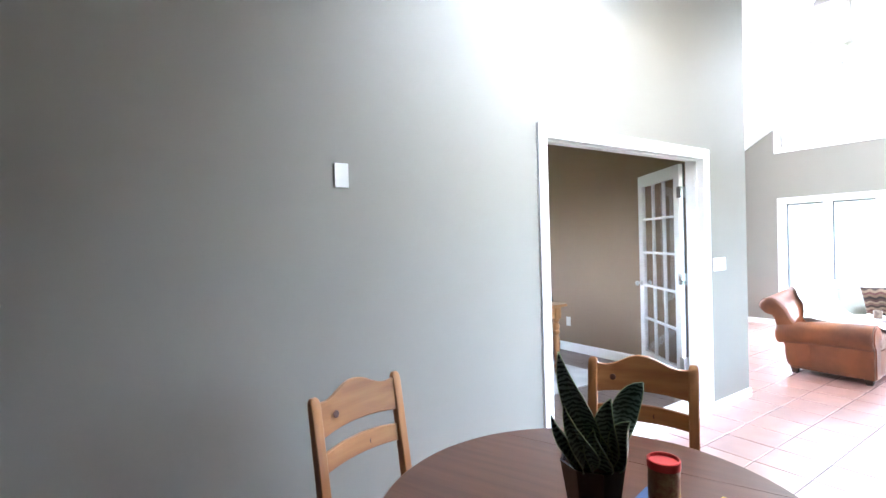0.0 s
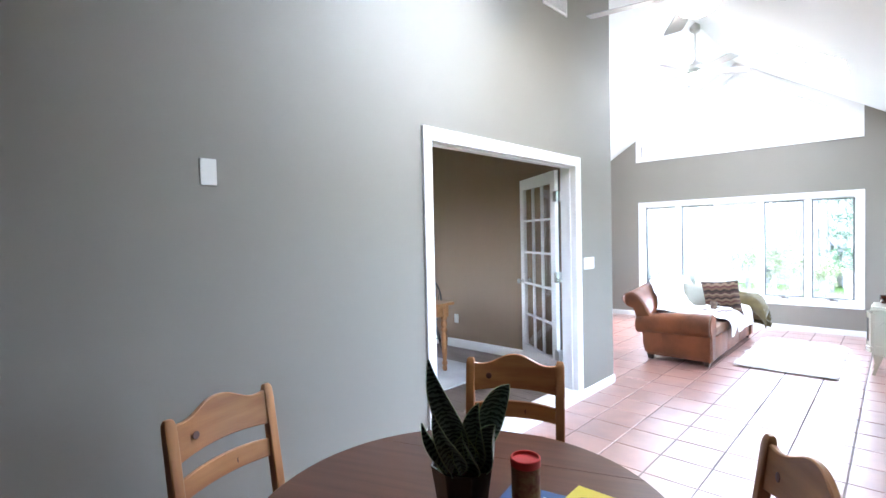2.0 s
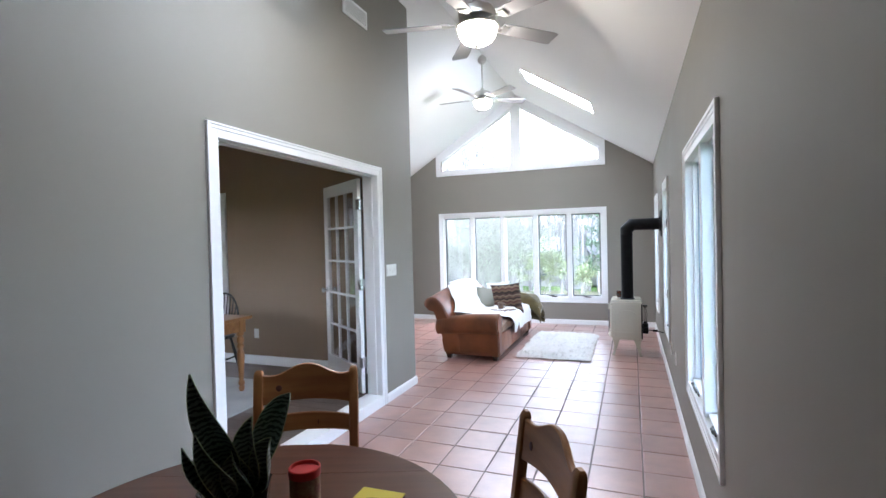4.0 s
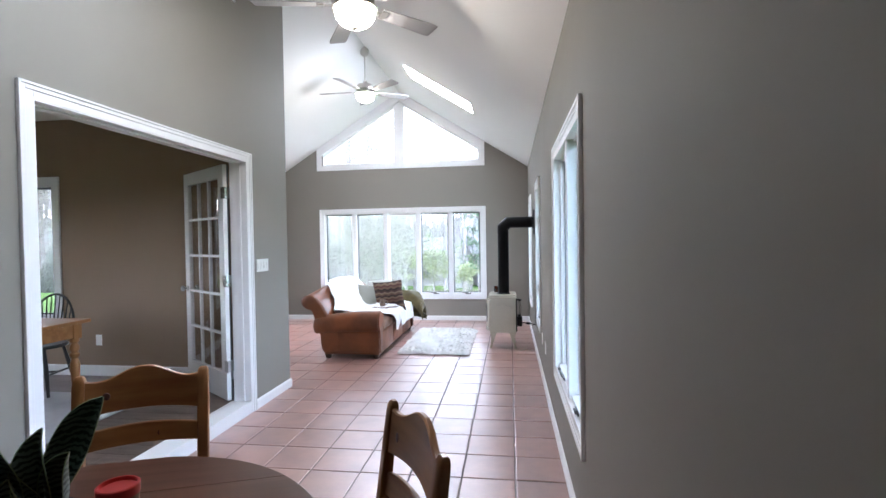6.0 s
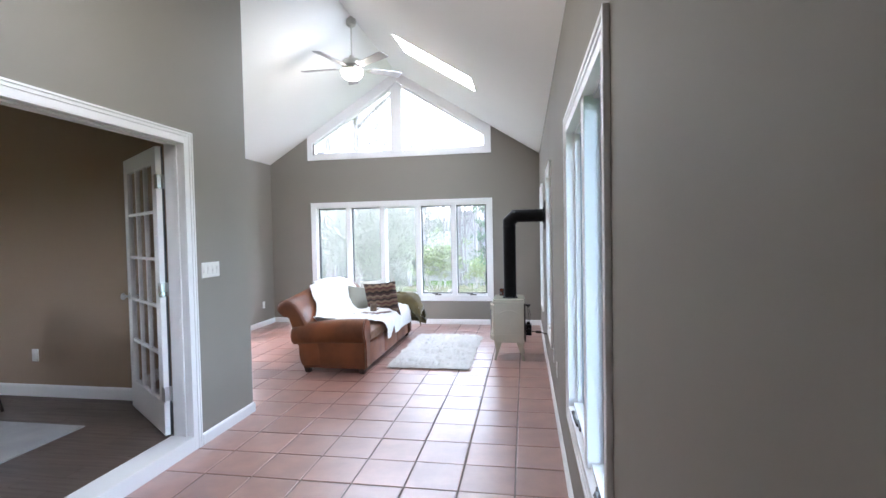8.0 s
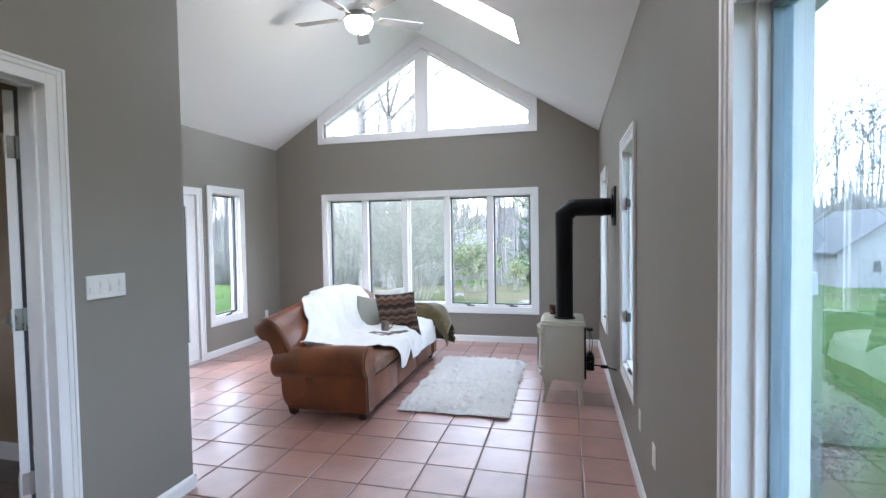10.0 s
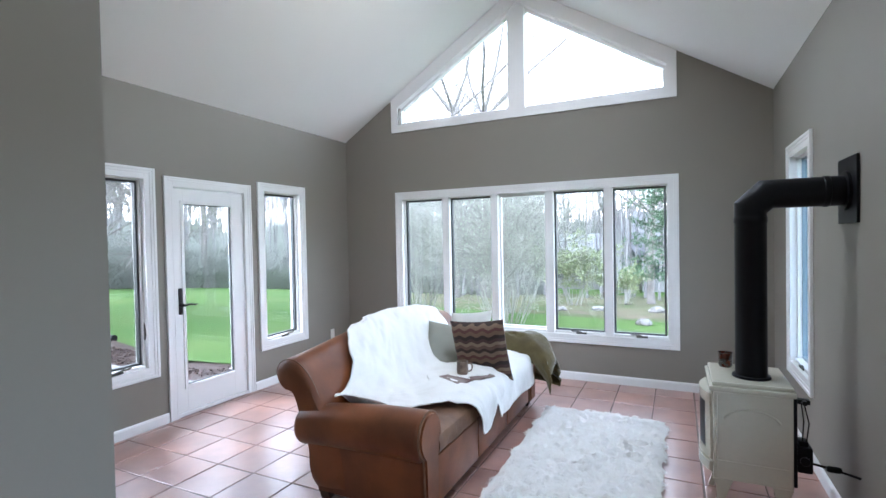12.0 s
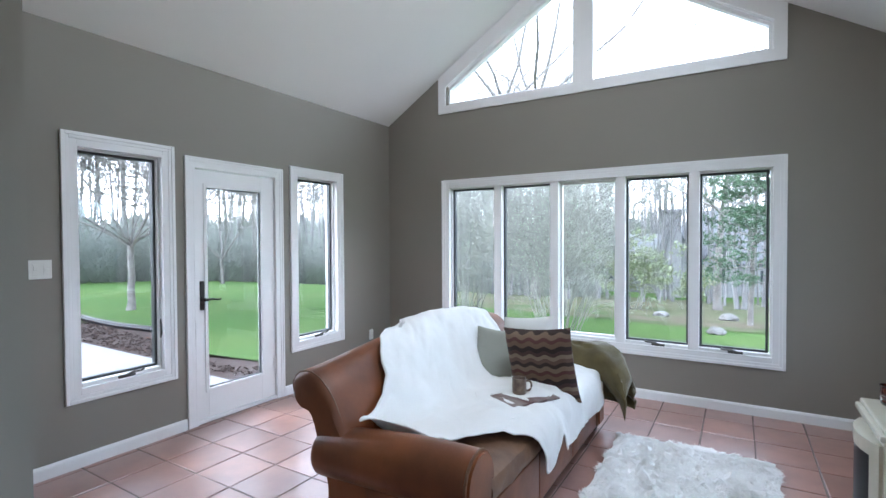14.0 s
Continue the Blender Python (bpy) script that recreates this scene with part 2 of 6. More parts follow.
# the gable wall with its window bands
bm = bmesh.new()
u0, u1, z0, z1 = W_END
G = [(-3.47, 2.92), (-0.42, 2.92), (-0.42, 3.17), (RIDGE, 4.10), (-3.47, 3.17)]
for poly in (
    [(XL, -0.3), (u0, -0.3), (u0, roof(u0) + 0.06), (XL, roof(XL) + 0.06)],
    [(u1, -0.3), (XR, -0.3), (XR, roof(XR) + 0.06), (u1, roof(u1) + 0.06)],
    [(u0, -0.3), (u1, -0.3), (u1, z0), (u0, z0)],
    [(u0, z1), (u1, z1), (u1, 2.92), (u0, 2.92)],
    [(u0, 3.17), (RIDGE, 4.10), (RIDGE, PEAK + 0.06), (u0, roof(u0) + 0.06)],
    [(RIDGE, 4.10), (u1, 3.17), (u1, roof(u1) + 0.06), (RIDGE, PEAK + 0.06)],
):
    add_prism(bm, poly, 0, -THICK, on_end)
tagged(mesh_ob("wall_north", bm, WALL), "grey painted gable wall with a band of casements and a gable window above", kind="structure")

# office
bm = bmesh.new()
a, b, c, d = W_OFF
for r in ((OX, a, 0.0, OTOP), (b, XJ - 0.121, 0.0, OTOP), (a, b, 0.0, c), (a, b, d, OTOP)):
    wbox(bm, on_office, (r[0], r[1]), (0.0, -0.119), (r[2], r[3]))
tagged(mesh_ob("office_wall_north", bm, WALL_OFFICE), "dark beige painted office wall with a window", kind="structure")
bm = bmesh.new()
for y0_, y1_, z0_, z1_ in ((OY, D_OFF[0], 0, OTOP), (D_OFF[1], ONORTH, 0, OTOP), (D_OFF[0], D_OFF[1], D_OFF[3], OTOP)):
    add_box(bm, (OEAST - 0.012, y0_, z0_), (OEAST - 0.001, y1_, z1_))
tagged(mesh_ob("office_wall_east", bm, WALL_OFFICE), "dark beige painted office side of the dining wall", kind="structure")
bm = bmesh.new()
a, b, c, d = W_OFF_WEST
for y0_, y1_, z0_, z1_ in ((OY - 0.15, a, -0.3, OTOP + 0.1), (b, ONORTH + 0.119, -0.3, OTOP + 0.1), (a, b, -0.3, c), (a, b, d, OTOP + 0.1)):
    add_box(bm, (OX - 0.15, y0_, z0_), (OX, y1_, z1_))
tagged(mesh_ob("office_wall_west", bm, WALL_OFFICE), "beige painted office wall with a window that lights the room", kind="structure")
tagged(mesh_ob("office_wall_south", box((OX, OY - 0.15, -0.3), (OEAST - 0.002, OY, OTOP + 0.1)), WALL_OFFICE), "plain beige painted office wall", kind="structure")
tagged(mesh_ob("office_ceiling", box((OX - 0.15, OY - 0.15, OTOP), (OEAST - 0.001, ONORTH + 0.119, OTOP + 0.12)), WHITE_CEIL), "flat white office ceiling", kind="structure")
office_floor = tagged(mesh_ob("office_floor", box((OX, OY, -0.05), (OEAST - 0.001, ONORTH, OZ - 0.004)), GROUT), "grey-brown wood plank office floor", kind="structure")

# sloping ceilings with skylight openings
def slope(name, xa, xb, ya, yb, holes, label):
    bm = bmesh.new()
    xs = sorted({xa, xb, *[h[0] for h in holes], *[h[1] for h in holes]})
    ys = sorted({ya, yb, *[h[2] for h in holes], *[h[3] for h in holes]})
    for p, q in zip(xs, xs[1:]):
        for r, s in zip(ys, ys[1:]):
            if any(h[0] <= p + 1e-6 and q <= h[1] + 1e-6 and h[2] <= r + 1e-6 and s <= h[3] + 1e-6 for h in holes):
                continue
            add_prism(bm, [(p, roof(p)), (q, roof(q)), (q, roof(q) + 0.05), (p, roof(p) + 0.05)], r, s, lambda u, w, z: (u, w, z))
    bmesh.ops.remove_doubles(bm, verts=bm.verts, dist=1e-5)
    dead = [f for f in bm.faces if len({tuple(round(c, 4) for c in v.co) for v in f.verts}) < 3]
    bmesh.ops.delete(bm, geom=dead, context="FACES")
    return tagged(mesh_ob(name, bm, WHITE_CEIL), label, kind="structure")


slope("ceiling_east", RIDGE, XR, YS, YE, SKYLIGHTS, "white sloping ceiling with narrow skylights")
slope("ceiling_west", XL, RIDGE, YS, YE, [], "white sloping ceiling west of the ridge")

# eaves out of view, added to hold sky light off the windows
for name, xa, xb, label in (("eave_east", XR + THICK + 0.001, XR + 0.62, "unseen eave added to shade the east windows"), ("eave_west", XL - 0.62, XL - THICK - 0.001, "unseen eave added above the garden door")):
    bm = bmesh.new()
    add_prism(bm, [(xa, roof(xa) + 0.02), (xb, roof(xb) + 0.02), (xb, roof(xb) + 0.2), (xa, roof(xa) + 0.2)], YJ if xa < XJ else YS, YE + 0.3, lambda u, w, z: (u, w, z))
    tagged(mesh_ob(name, bm, TRIM), label, kind="structure")


# ---- trim, windows, doors ----
def casing(name, put, u0, u1, z0, z1, parent, wide=0.075, bottom=True, label="white painted moulded casing"):
    """A moulded frame round an opening; three steps deep."""
    bm = bmesh.new()
    for k, (inn, out, deep) in enumerate(((-0.012, 0.030, 0.011), (0.030, 0.052, 0.015), (0.052, wide, 0.020))):
        wbox(bm, put, (u0 - out, u0 - inn), (0.0, deep), (z0 - (out if bottom else 0), z1 + out), 0.003)
        wbox(bm, put, (u1 + inn, u1 + out), (0.0, deep), (z0 - (out if bottom else 0), z1 + out), 0.003)
        wbox(bm, put, (u0 - inn, u1 + inn), (0.0, deep - 0.0006), (z1 + inn, z1 + out), 0.003)
        if bottom:
            wbox(bm, put, (u0 - inn, u1 + inn), (0.0, deep - 0.0006), (z0 - out, z0 - inn), 0.003)
    return part(name, bm, TRIM, parent, label)


def jambs(put, u0, u1, z0, z1, parent, deep=THICK, sill=True):
    bm = bmesh.new()
    t = 0.016
    wbox(bm, put, (u0, u0 + t), (0.012, -deep), (z0, z1))
    wbox(bm, put, (u1 - t, u1), (0.012, -deep), (z0, z1))
    wbox(bm, put, (u0 + t, u1 - t), (0.011, -deep), (z1 - t, z1))
    if sill:
        wbox(bm, put, (u0 + t, u1 - t), (0.011, -deep), (z0, z0 + t))
    return part("jamb", bm, TRIM, parent, "white painted jamb lining")


def crank(put, u, w, z, parent, way=1):
    """A folding casement crank."""
    bm = bmesh.new()
    wbox(bm, put, (u - 0.055, u + 0.055), (w, w + 0.024), (z, z + 0.022), 0.006)
    a = [put(u - way * 0.01, w + 0.026, z + 0.016), put(u + way * 0.035, w + 0.036, z + 0.034), put(u + way * 0.085, w + 0.034, z + 0.03), put(u + way * 0.105, w + 0.036, z + 0.042)]
    add_tube(bm, a, [0.009, 0.008, 0.007, 0.011], 8)
    return part("crank", bm, CRANK, parent, "dark bronze folding crank handle", smooth=True)


CRANK = surf("bronze_crank_metal", (0.10, 0.095, 0.085), 0.35, 0.6)


def sash(put, u0, u1, z0, z1, parent, w=-0.075, fixed=False, handle=True, lock=0, way=1):
    """One light: white or dark sash, pane, and hardware."""
    f = 0.018 if not fixed else 0.02
    bm = bmesh.new()
    for a, b, c, d in ((u0, u0 + f, z0, z1), (u1 - f, u1, z0, z1), (u0 + f, u1 - f, z0, z0 + f), (u0 + f, u1 - f, z1 - f, z1)):
        wbox(bm, put, (a, b), (w - 0.03, w + 0.012), (c, d), 0.003)
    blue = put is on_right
    part("sash", bm, TRIM if fixed else BLUESASH if blue else SASH, parent, "white fixed sash" if fixed else "casement sash coloured blue-grey for sky light" if blue else "dark-edged casement sash")
    bm = bmesh.new()
    wbox(bm, put, (u0 + f - 0.003, u1 - f + 0.003), (w - 0.014, w - 0.010), (z0 + f - 0.003, z1 - f + 0.003))
    pane = part("pane", bm, BLUEGLASS if put is on_right else GLASS, parent, "window pane tinted blue for its grazing view" if put is on_right else "clear window pane")
    pane.visible_shadow = False
    if not fixed and handle:
        crank(put, (u0 + u1) / 2 + 0.02, w + 0.045, z0 - 0.024, parent, way)
    if lock:
        bm = bmesh.new()
        u = u0 - 0.012 if lock < 0 else u1 + 0.012
        add_tube(bm, [put(u, w + 0.03, z0 + 0.36), put(u, w + 0.045, z0 + 0.30), put(u, w + 0.05, z0 + 0.24), put(u, w + 0.035, z0 + 0.20)], [0.006, 0.008, 0.009, 0.005], 8)
        part("sash_lock", bm, CRANK, parent, "dark bronze sash lock lever", smooth=True)


def window(name, put, hole, lights, label, bottom=True, w=-0.075, posts=(), deep=THICK):
    """lights: (u0, u1, fixed, lock, way)."""
    u0, u1, z0, z1 = hole
    at = put((u0 + u1) / 2, 0, z0)
    e = thing(name, (0, 0, 0), label, kind="structure")
    casing("casing", put, u0, u1, z0, z1, e)
    jambs(put, u0, u1, z0, z1, e, deep)
    t, m = 0.016, 0.028
    bm = bmesh.new()  # inner stops that hold the sashes
    wbox(bm, put, (u0 + t, u0 + m + 0.004), (w + 0.04, w - 0.04), (z0 + t, z1 - t), 0.003)
    wbox(bm, put, (u1 - m - 0.004, u1 - t), (w + 0.04, w - 0.04), (z0 + t, z1 - t), 0.003)
    wbox(bm, put, (u0 + m, u1 - m), (w + 0.06, w - 0.04), (z0 + t, z0 + 0.042), 0.003)
    wbox(bm, put, (u0 + m, u1 - m), (w + 0.04, w - 0.04), (z1 - 0.03, z1 - t), 0.003)
    for p, q in posts:
        wbox(bm, put, (p, q), (0.004, w - 0.04), (z0 + t, z1 - t), 0.006)
    part("window_frame", bm, TRIM, e, "white window frame")
    for a, b, fixed, lock, way in lights:
        sash(put, a, b, z0 + 0.042, z1 - 0.03, e, w, fixed, True, lock, way)
    return e


# the north band of five
lights, posts = [], []
edges = [(-3.40, -2.87), (-2.785, -2.26), (-2.175, -1.635), (-1.55, -1.03), (-0.945, -0.45)]
for i, (a, b) in enumerate(edges):
    lights.append((a, b, i == 2, (1, 1, 0, -1, -1)[i], (1, 1, 1, -1, -1)[i]))
posts = [(edges[i][1], edges[i + 1][0]) for i in range(4)]
window("window_1", on_end, W_END, lights, "wide white band of five windows, casements with dark edges round a fixed middle light", posts=posts)
window("window_2", on_left, W_L1, [(W_L1[0] + 0.02, W_L1[1] - 0.03, False, 1, 1)], "tall white casement window left of the garden door")
window("window_3", on_left, W_L2, [(W_L2[0] + 0.02, W_L2[1] - 0.03, False, 0, 1)], "narrow tall white casement window near the gable wall")
mid = 2.93
window("window_4", on_right, W_R1, [(W_R1[0] + 0.025, mid - 0.04, False, 0, -1), (mid + 0.04, W_R1[1] - 0.025, False, -1, 1)], "wide white window with two casements beside the dining corner", posts=[(mid - 0.04, mid + 0.04)])
window("window_5", on_right, W_R2, [(W_R2[0] + 0.02, W_R2[1] - 0.02, False, 0, -1)], "tall white casement window beside the stove")
window("window_6", on_right, W_R3, [(W_R3[0] + 0.02, W_R3[1] - 0.02, False, 0, -1)], "tall white casement window past the stove")
window("window_7", on_office, W_OFF, [(W_OFF[0] + 0.03, -5.58, False, 0, 1), (-5.50, W_OFF[1] - 0.03, False, 0, 1)], "white office window with two casements", posts=[(-5.58, -5.50)], w=-0.06, deep=0.118)
window("window_9", on_office_west, W_OFF_WEST, [(W_OFF_WEST[0] + 0.03, 1.71, False, 0, 1), (1.79, W_OFF_WEST[1] - 0.03, False, 0, 1)], "white office window with two casements in the garden wall", posts=[(1.71, 1.79)], w=-0.06, deep=0.15)
for z in (0.885, 1.71):  # keepers on the far jamb of the window beside the stove
    bm = bmesh.new()
    wbox(bm, on_right, (W_R2[1] - 0.052, W_R2[1] - 0.016), (-0.020, -0.012), (z - 0.045, z + 0.045), 0.003)
    wbox(bm, on_right, (W_R2[1] - 0.085, W_R2[1] - 0.050), (-0.040, -0.008), (z - 0.030, z + 0.030), 0.004)
    part("sash_keeper", bm, CRANK, bpy.data.objects["window_5"], "dark bronze sash keeper")

# gable window
gw = thing("window_8", (0, 0, 0), "white trapezoid gable window of two sloping lights split by a post", kind="structure")
S = SLOPE


def gable_ring(inner, outer, deep0, deep1, bm, to_ceiling=False):
    """A frame that follows the gable outline; insets from the opening."""
    def ring(d):
        xa, xb, zb = -3.47 + d, -0.42 - d, 2.92 + d
        lift = d * math.sqrt(1 + S * S)
        if to_ceiling and d < 0:
            lift = 4.115 - PEAK + 0.002
        return [(xa, zb), (xb, zb), (xb, 4.115 - lift - S * abs(xb - RIDGE)), (RIDGE, 4.115 - lift), (xa, 4.115 - lift - S * abs(xa - RIDGE))]
    A, B = ring(outer), ring(inner)
    for i in range(5):
        j = (i + 1) % 5
        add_prism(bm, [A[i], A[j], B[j], B[i]], deep0, deep1, on_end)


bm = bmesh.new()
gable_ring(0.012, -0.075, 0.0, 0.020, bm, True)
part("casing", bm, TRIM, gw, "white flat casing")
bm = bmesh.new()
gable_ring(0.018, 0.0, -THICK, 0.001, bm)
gable_ring(0.045, 0.018, -0.11, -0.04, bm)
part("jamb", bm, TRIM, gw, "white jamb lining")
bm = bmesh.new()
add_prism(bm, [(-2.03, 2.935), (-1.84, 2.935), (-1.84, 4.03), (RIDGE, 4.08), (-2.03, 4.01)], -0.12, 0.012, on_end)
part("post", bm, TRIM, gw, "wide white middle post")
for xa, xb in ((-3.43, -2.03), (-1.84, -0.46)):
    bm = bmesh.new()
    add_prism(bm, [(xa, 2.95), (xb, 2.95), (xb, 4.08 - S * abs(xb - RIDGE)), (xa, 4.08 - S * abs(xa - RIDGE))], -0.082, -0.078, on_end)
    p = part("pane", bm, GLASS, gw, "clear sloping pane")
    p.visible_shadow = False

# the skylight panes give off light themselves, standing in for sky light
SKYGLOW = [glow("sky_glow", (0.94, 0.97, 1.0), 3.4), glow("sky_glow_dining", (0.94, 0.97, 1.0), 2.9)]
# skylights: white wells with a pane that emits in place of the sky
for x0, x1, y0, y1 in SKYLIGHTS:
    e = thing("skylight", (0, 0, 0), "narrow white-lined skylight in the sloping ceiling", kind="structure")
    bm = bmesh.new()
    # unseen dining shaft made deep, to keep its light off the east wall
    deep = 0.26 if y0 > 4 else 0.60
    k = 1 / math.sqrt(1 + SLOPE * SLOPE)
    ox, oz = (0.0, deep) if y0 > 4 else (deep * SLOPE * k, deep * k)  # the dining shaft stands square to the roof
    flat = lambda u, w, z: (u, w, z)
    for r, s in ((y0 - 0.015, y0), (y1, y1 + 0.015)):
        add_prism(bm, [(x0, roof(x0) - 0.001), (x1, roof(x1) - 0.001), (x1 + ox, roof(x1) + oz), (x0 + ox, roof(x0) + oz)], r, s, flat)
    if y0 < 4:
        for p, q in ((x0 - 0.015, x0), (x1, x1 + 0.015)):
            add_prism(bm, [(p, roof(p) - 0.001), (q, roof(q) - 0.001), (q + ox, roof(q) + oz), (p + ox, roof(p) + oz)], y0, y1, flat)
    part("lining", bm, TRIM, e, "white lining")
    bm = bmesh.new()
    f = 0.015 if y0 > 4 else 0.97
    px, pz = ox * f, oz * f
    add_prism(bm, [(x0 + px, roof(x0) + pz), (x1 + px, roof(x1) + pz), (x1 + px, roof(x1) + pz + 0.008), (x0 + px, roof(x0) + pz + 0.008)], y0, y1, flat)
    part("pane", bm, SKYGLOW[0 if y0 > 4 else 1], e, "skylight pane glowing in place of sky light")

# baseboards
def board(name, put, u0, u1, z0=0.0, h=0.085):
    bm = bmesh.new()
    add_prism(bm, [(0.0, z0), (0.015, z0), (0.015, z0 + h - 0.018), (0.010, z0 + h - 0.006), (0.004, z0 + h), (0.0, z0 + h)], u0, u1, lambda a, w, z: put(w, a, z))
    return tagged(mesh_ob(name, bm, TRIM), "white painted baseboard", kind="structure")


board("baseboard", on_end, XL, XR)
board("baseboard", on_right, YS, YE)
board("baseboard", on_left, YJ, W_LD[0] - 0.076)
board("baseboard", on_left, W_LD[1] + 0.076, YE)
board("baseboard", on_jut, YS, D_OFF[0] - 0.08)
board("baseboard", on_jut, D_OFF[1] + 0.08, YJ + 0.014)
board("baseboard", on_south, XL, XJ + 0.014)
board("baseboard", on_office, OX, -2.4, OZ, 0.11)

# garden door
u0, u1, z0, z1 = W_LD
gd = thing("door_1", (0, 0, 0), "closed white garden door with one tall glass light and a dark bronze lever", kind="structure")
casing("casing", on_left, u0, u1, z0, z1, gd, 0.068, bottom=False)
jambs(on_left, u0, u1, z0, z1, gd, sill=False)
bm = bmesh.new()
a, b, c, d = u0 + 0.022, u1 - 0.022, 0.035, z1 - 0.03
ga, gb, gc, gd_ = 6.53, 7.035, 0.27, 1.87
for q in ((a, ga, c, d), (gb, b, c, d), (ga, gb, c, gc), (ga, gb, gd_, d)):
    wbox(bm, on_left, q[:2], (-0.055, -0.012), q[2:], 0.002)
leaf = part("door_leaf", bm, TRIM, gd, "white painted door leaf")
bm = bmesh.new()
for q in ((ga - 0.03, ga, gc - 0.03, gd_ + 0.03), (gb, gb + 0.03, gc - 0.03, gd_ + 0.03), (ga, gb, gc - 0.03, gc), (ga, gb, gd_, gd_ + 0.03)):
    wbox(bm, on_left, q[:2], (-0.012, -0.002), q[2:], 0.004)
part("glazing_bead", bm, TRIM, leaf, "raised white glazing bead")
bm = bmesh.new()
for q in ((ga, ga + 0.008, gc, gd_), (gb - 0.008, gb, gc, gd_), (ga, gb, gc, gc + 0.008), (ga, gb, gd_ - 0.008, gd_)):
    wbox(bm, on_left, q[:2], (-0.04, -0.02), q[2:])
part("gasket", bm, SASH, leaf, "thin dark gasket")
bm = bmesh.new()
wbox(bm, on_left, (ga, gb), (-0.034, -0.030), (gc, gd_))
part("pane", bm, GLASS, leaf, "clear door glass").visible_shadow = False
bm = bmesh.new()
wbox(bm, on_left, (6.462, 6.498), (-0.012, -0.004), (0.90, 1.13), 0.006)
add_lathe(bm, [(0.017, 0), (0.017, 0.03), (0.011, 0.034), (0.011, 0.06)], (0, 0, 0), 14, Matrix.Translation(on_left(6.48, -0.004, 0.985)) @ pose(0, 0, 0, 0, 90, 0))
add_tube(bm, [on_left(6.48, 0.05, 0.985), on_left(6.53, 0.055, 0.99), on_left(6.58, 0.052, 0.978), on_left(6.605, 0.045, 0.984)], [0.010, 0.009, 0.007, 0.006], 8)
part("door_handle", bm, BRONZE, leaf, "dark bronze plate and lever", smooth=True)
for z in (0.28, 1.0, 1.72):
    bm = bmesh.new()
    add_lathe(bm, [(0.008, 0), (0.008, 0.10)], on_left(u1 - 0.016, 0.012, z), 8)
    wbox(bm, on_left, (u1 - 0.045, u1 - 0.02), (-0.012, -0.008), (z, z + 0.10))
    part("hinge", bm, TRIM, gd, "white painted hinge")
bm = bmesh.new()
wbox(bm, on_left, (u0 + 0.016, u1 - 0.016), (-0.15, 0.005), (0.004, 0.033), 0.004)
part("threshold", bm, TRIM, gd, "pale aluminium threshold")

# office doorway and french door
u0, u1, z0, z1 = D_OFF
of = thing("door_2", (0, 0, 0), "white cased doorway with an open french door of fifteen panes", kind="structure")
casing("casing", on_jut, u0, u1, z0, z1, of, 0.066, bottom=False)
bm = bmesh.new()
t = 0.018
add_box(bm, (XJ + 0.01, u0, 0), (OEAST - 0.03, u0 + t, z1))
add_box(bm, (XJ + 0.01, u1 - t, 0), (OEAST - 0.03, u1, z1))
add_box(bm, (XJ + 0.009, u0 + t, z1 - t), (OEAST - 0.03, u1 - t, z1))
add_box(bm, (XJ - 0.045, u0 + t, OZ), (XJ - 0.075, u0 + t + 0.012, z1 - t), 0.003)
add_box(bm, (XJ - 0.045, u1 - t - 0.012, OZ), (XJ - 0.075, u1 - t, z1 - t), 0.003)
add_box(bm, (XJ - 0.045, u0 + t, z1 - t - 0.012), (XJ - 0.075, u1 - t, z1 - t), 0.003)
part("jamb", bm, TRIM, of, "white jamb lining")
bm = bmesh.new()
add_box(bm, (OEAST - 0.05, u0 + t, 0), (XJ + 0.012, u1 - t, OZ + 0.004), 0.004)
part("door_sill", bm, TRIM, of, "white painted step up to the office floor")

leaf_turn = math.degrees(math.atan2(4.497 - 3.924, -3.177 + 2.372))
wide = 0.93
leaf = thing("door_leaf", (-2.365, 3.915, OZ + 0.012), "white french door leaf standing open into the office", turn=leaf_turn)
leaf.parent = of
H, st, top_, bot = 2.07, 0.105, 0.115, 0.235
bm = bmesh.new()
for q in ((0, st, 0, H), (wide - st, wide, 0, H), (st, wide - st, 0, bot), (st, wide - st, H - top_, H)):
    add_box(bm, (q[0], -0.018, q[2]), (q[1], 0.018, q[3]), 0.002)
cw, rh = (wide - 2 * st) / 3, (H - top_ - bot) / 5
for i in (1, 2):
    add_box(bm, (st + i * cw - 0.011, -0.014, bot), (st + i * cw + 0.011, 0.014, H - top_), 0.003)
for j in range(1, 5):
    add_box(bm, (st, -0.0135, bot + j * rh - 0.011), (wide - st, 0.0135, bot + j * rh + 0.011), 0.003)
part("leaf_frame", bm, TRIM, leaf, "white stiles, rails and glazing bars")
pane_me = None
for i in range(3):
    for j in range(5):
        b = box((0.004, -0.002, 0.004), (cw - 0.004, 0.002, rh - 0.004))
        p = part("pane", b, GLASS, leaf)
        p.location = (st + i * cw, 0, bot + j * rh)
bm = bmesh.new()
for s in (1, -1):
    add_lathe(bm, [(0.027, 0), (0.027, 0.006), (0.010, 0.010), (0.010, 0.03), (0.026, 0.038), (0.028, 0.05), (0.02, 0.062), (0.004, 0.066)], (0, 0, 0), 18, Matrix.Translation((wide - 0.055, 0.018 * s, 0.94)) @ pose(0, 0, 0, -90 * s, 0, 0))
part("door_knob", bm, CHROME, leaf, "satin metal round knob", smooth=True)
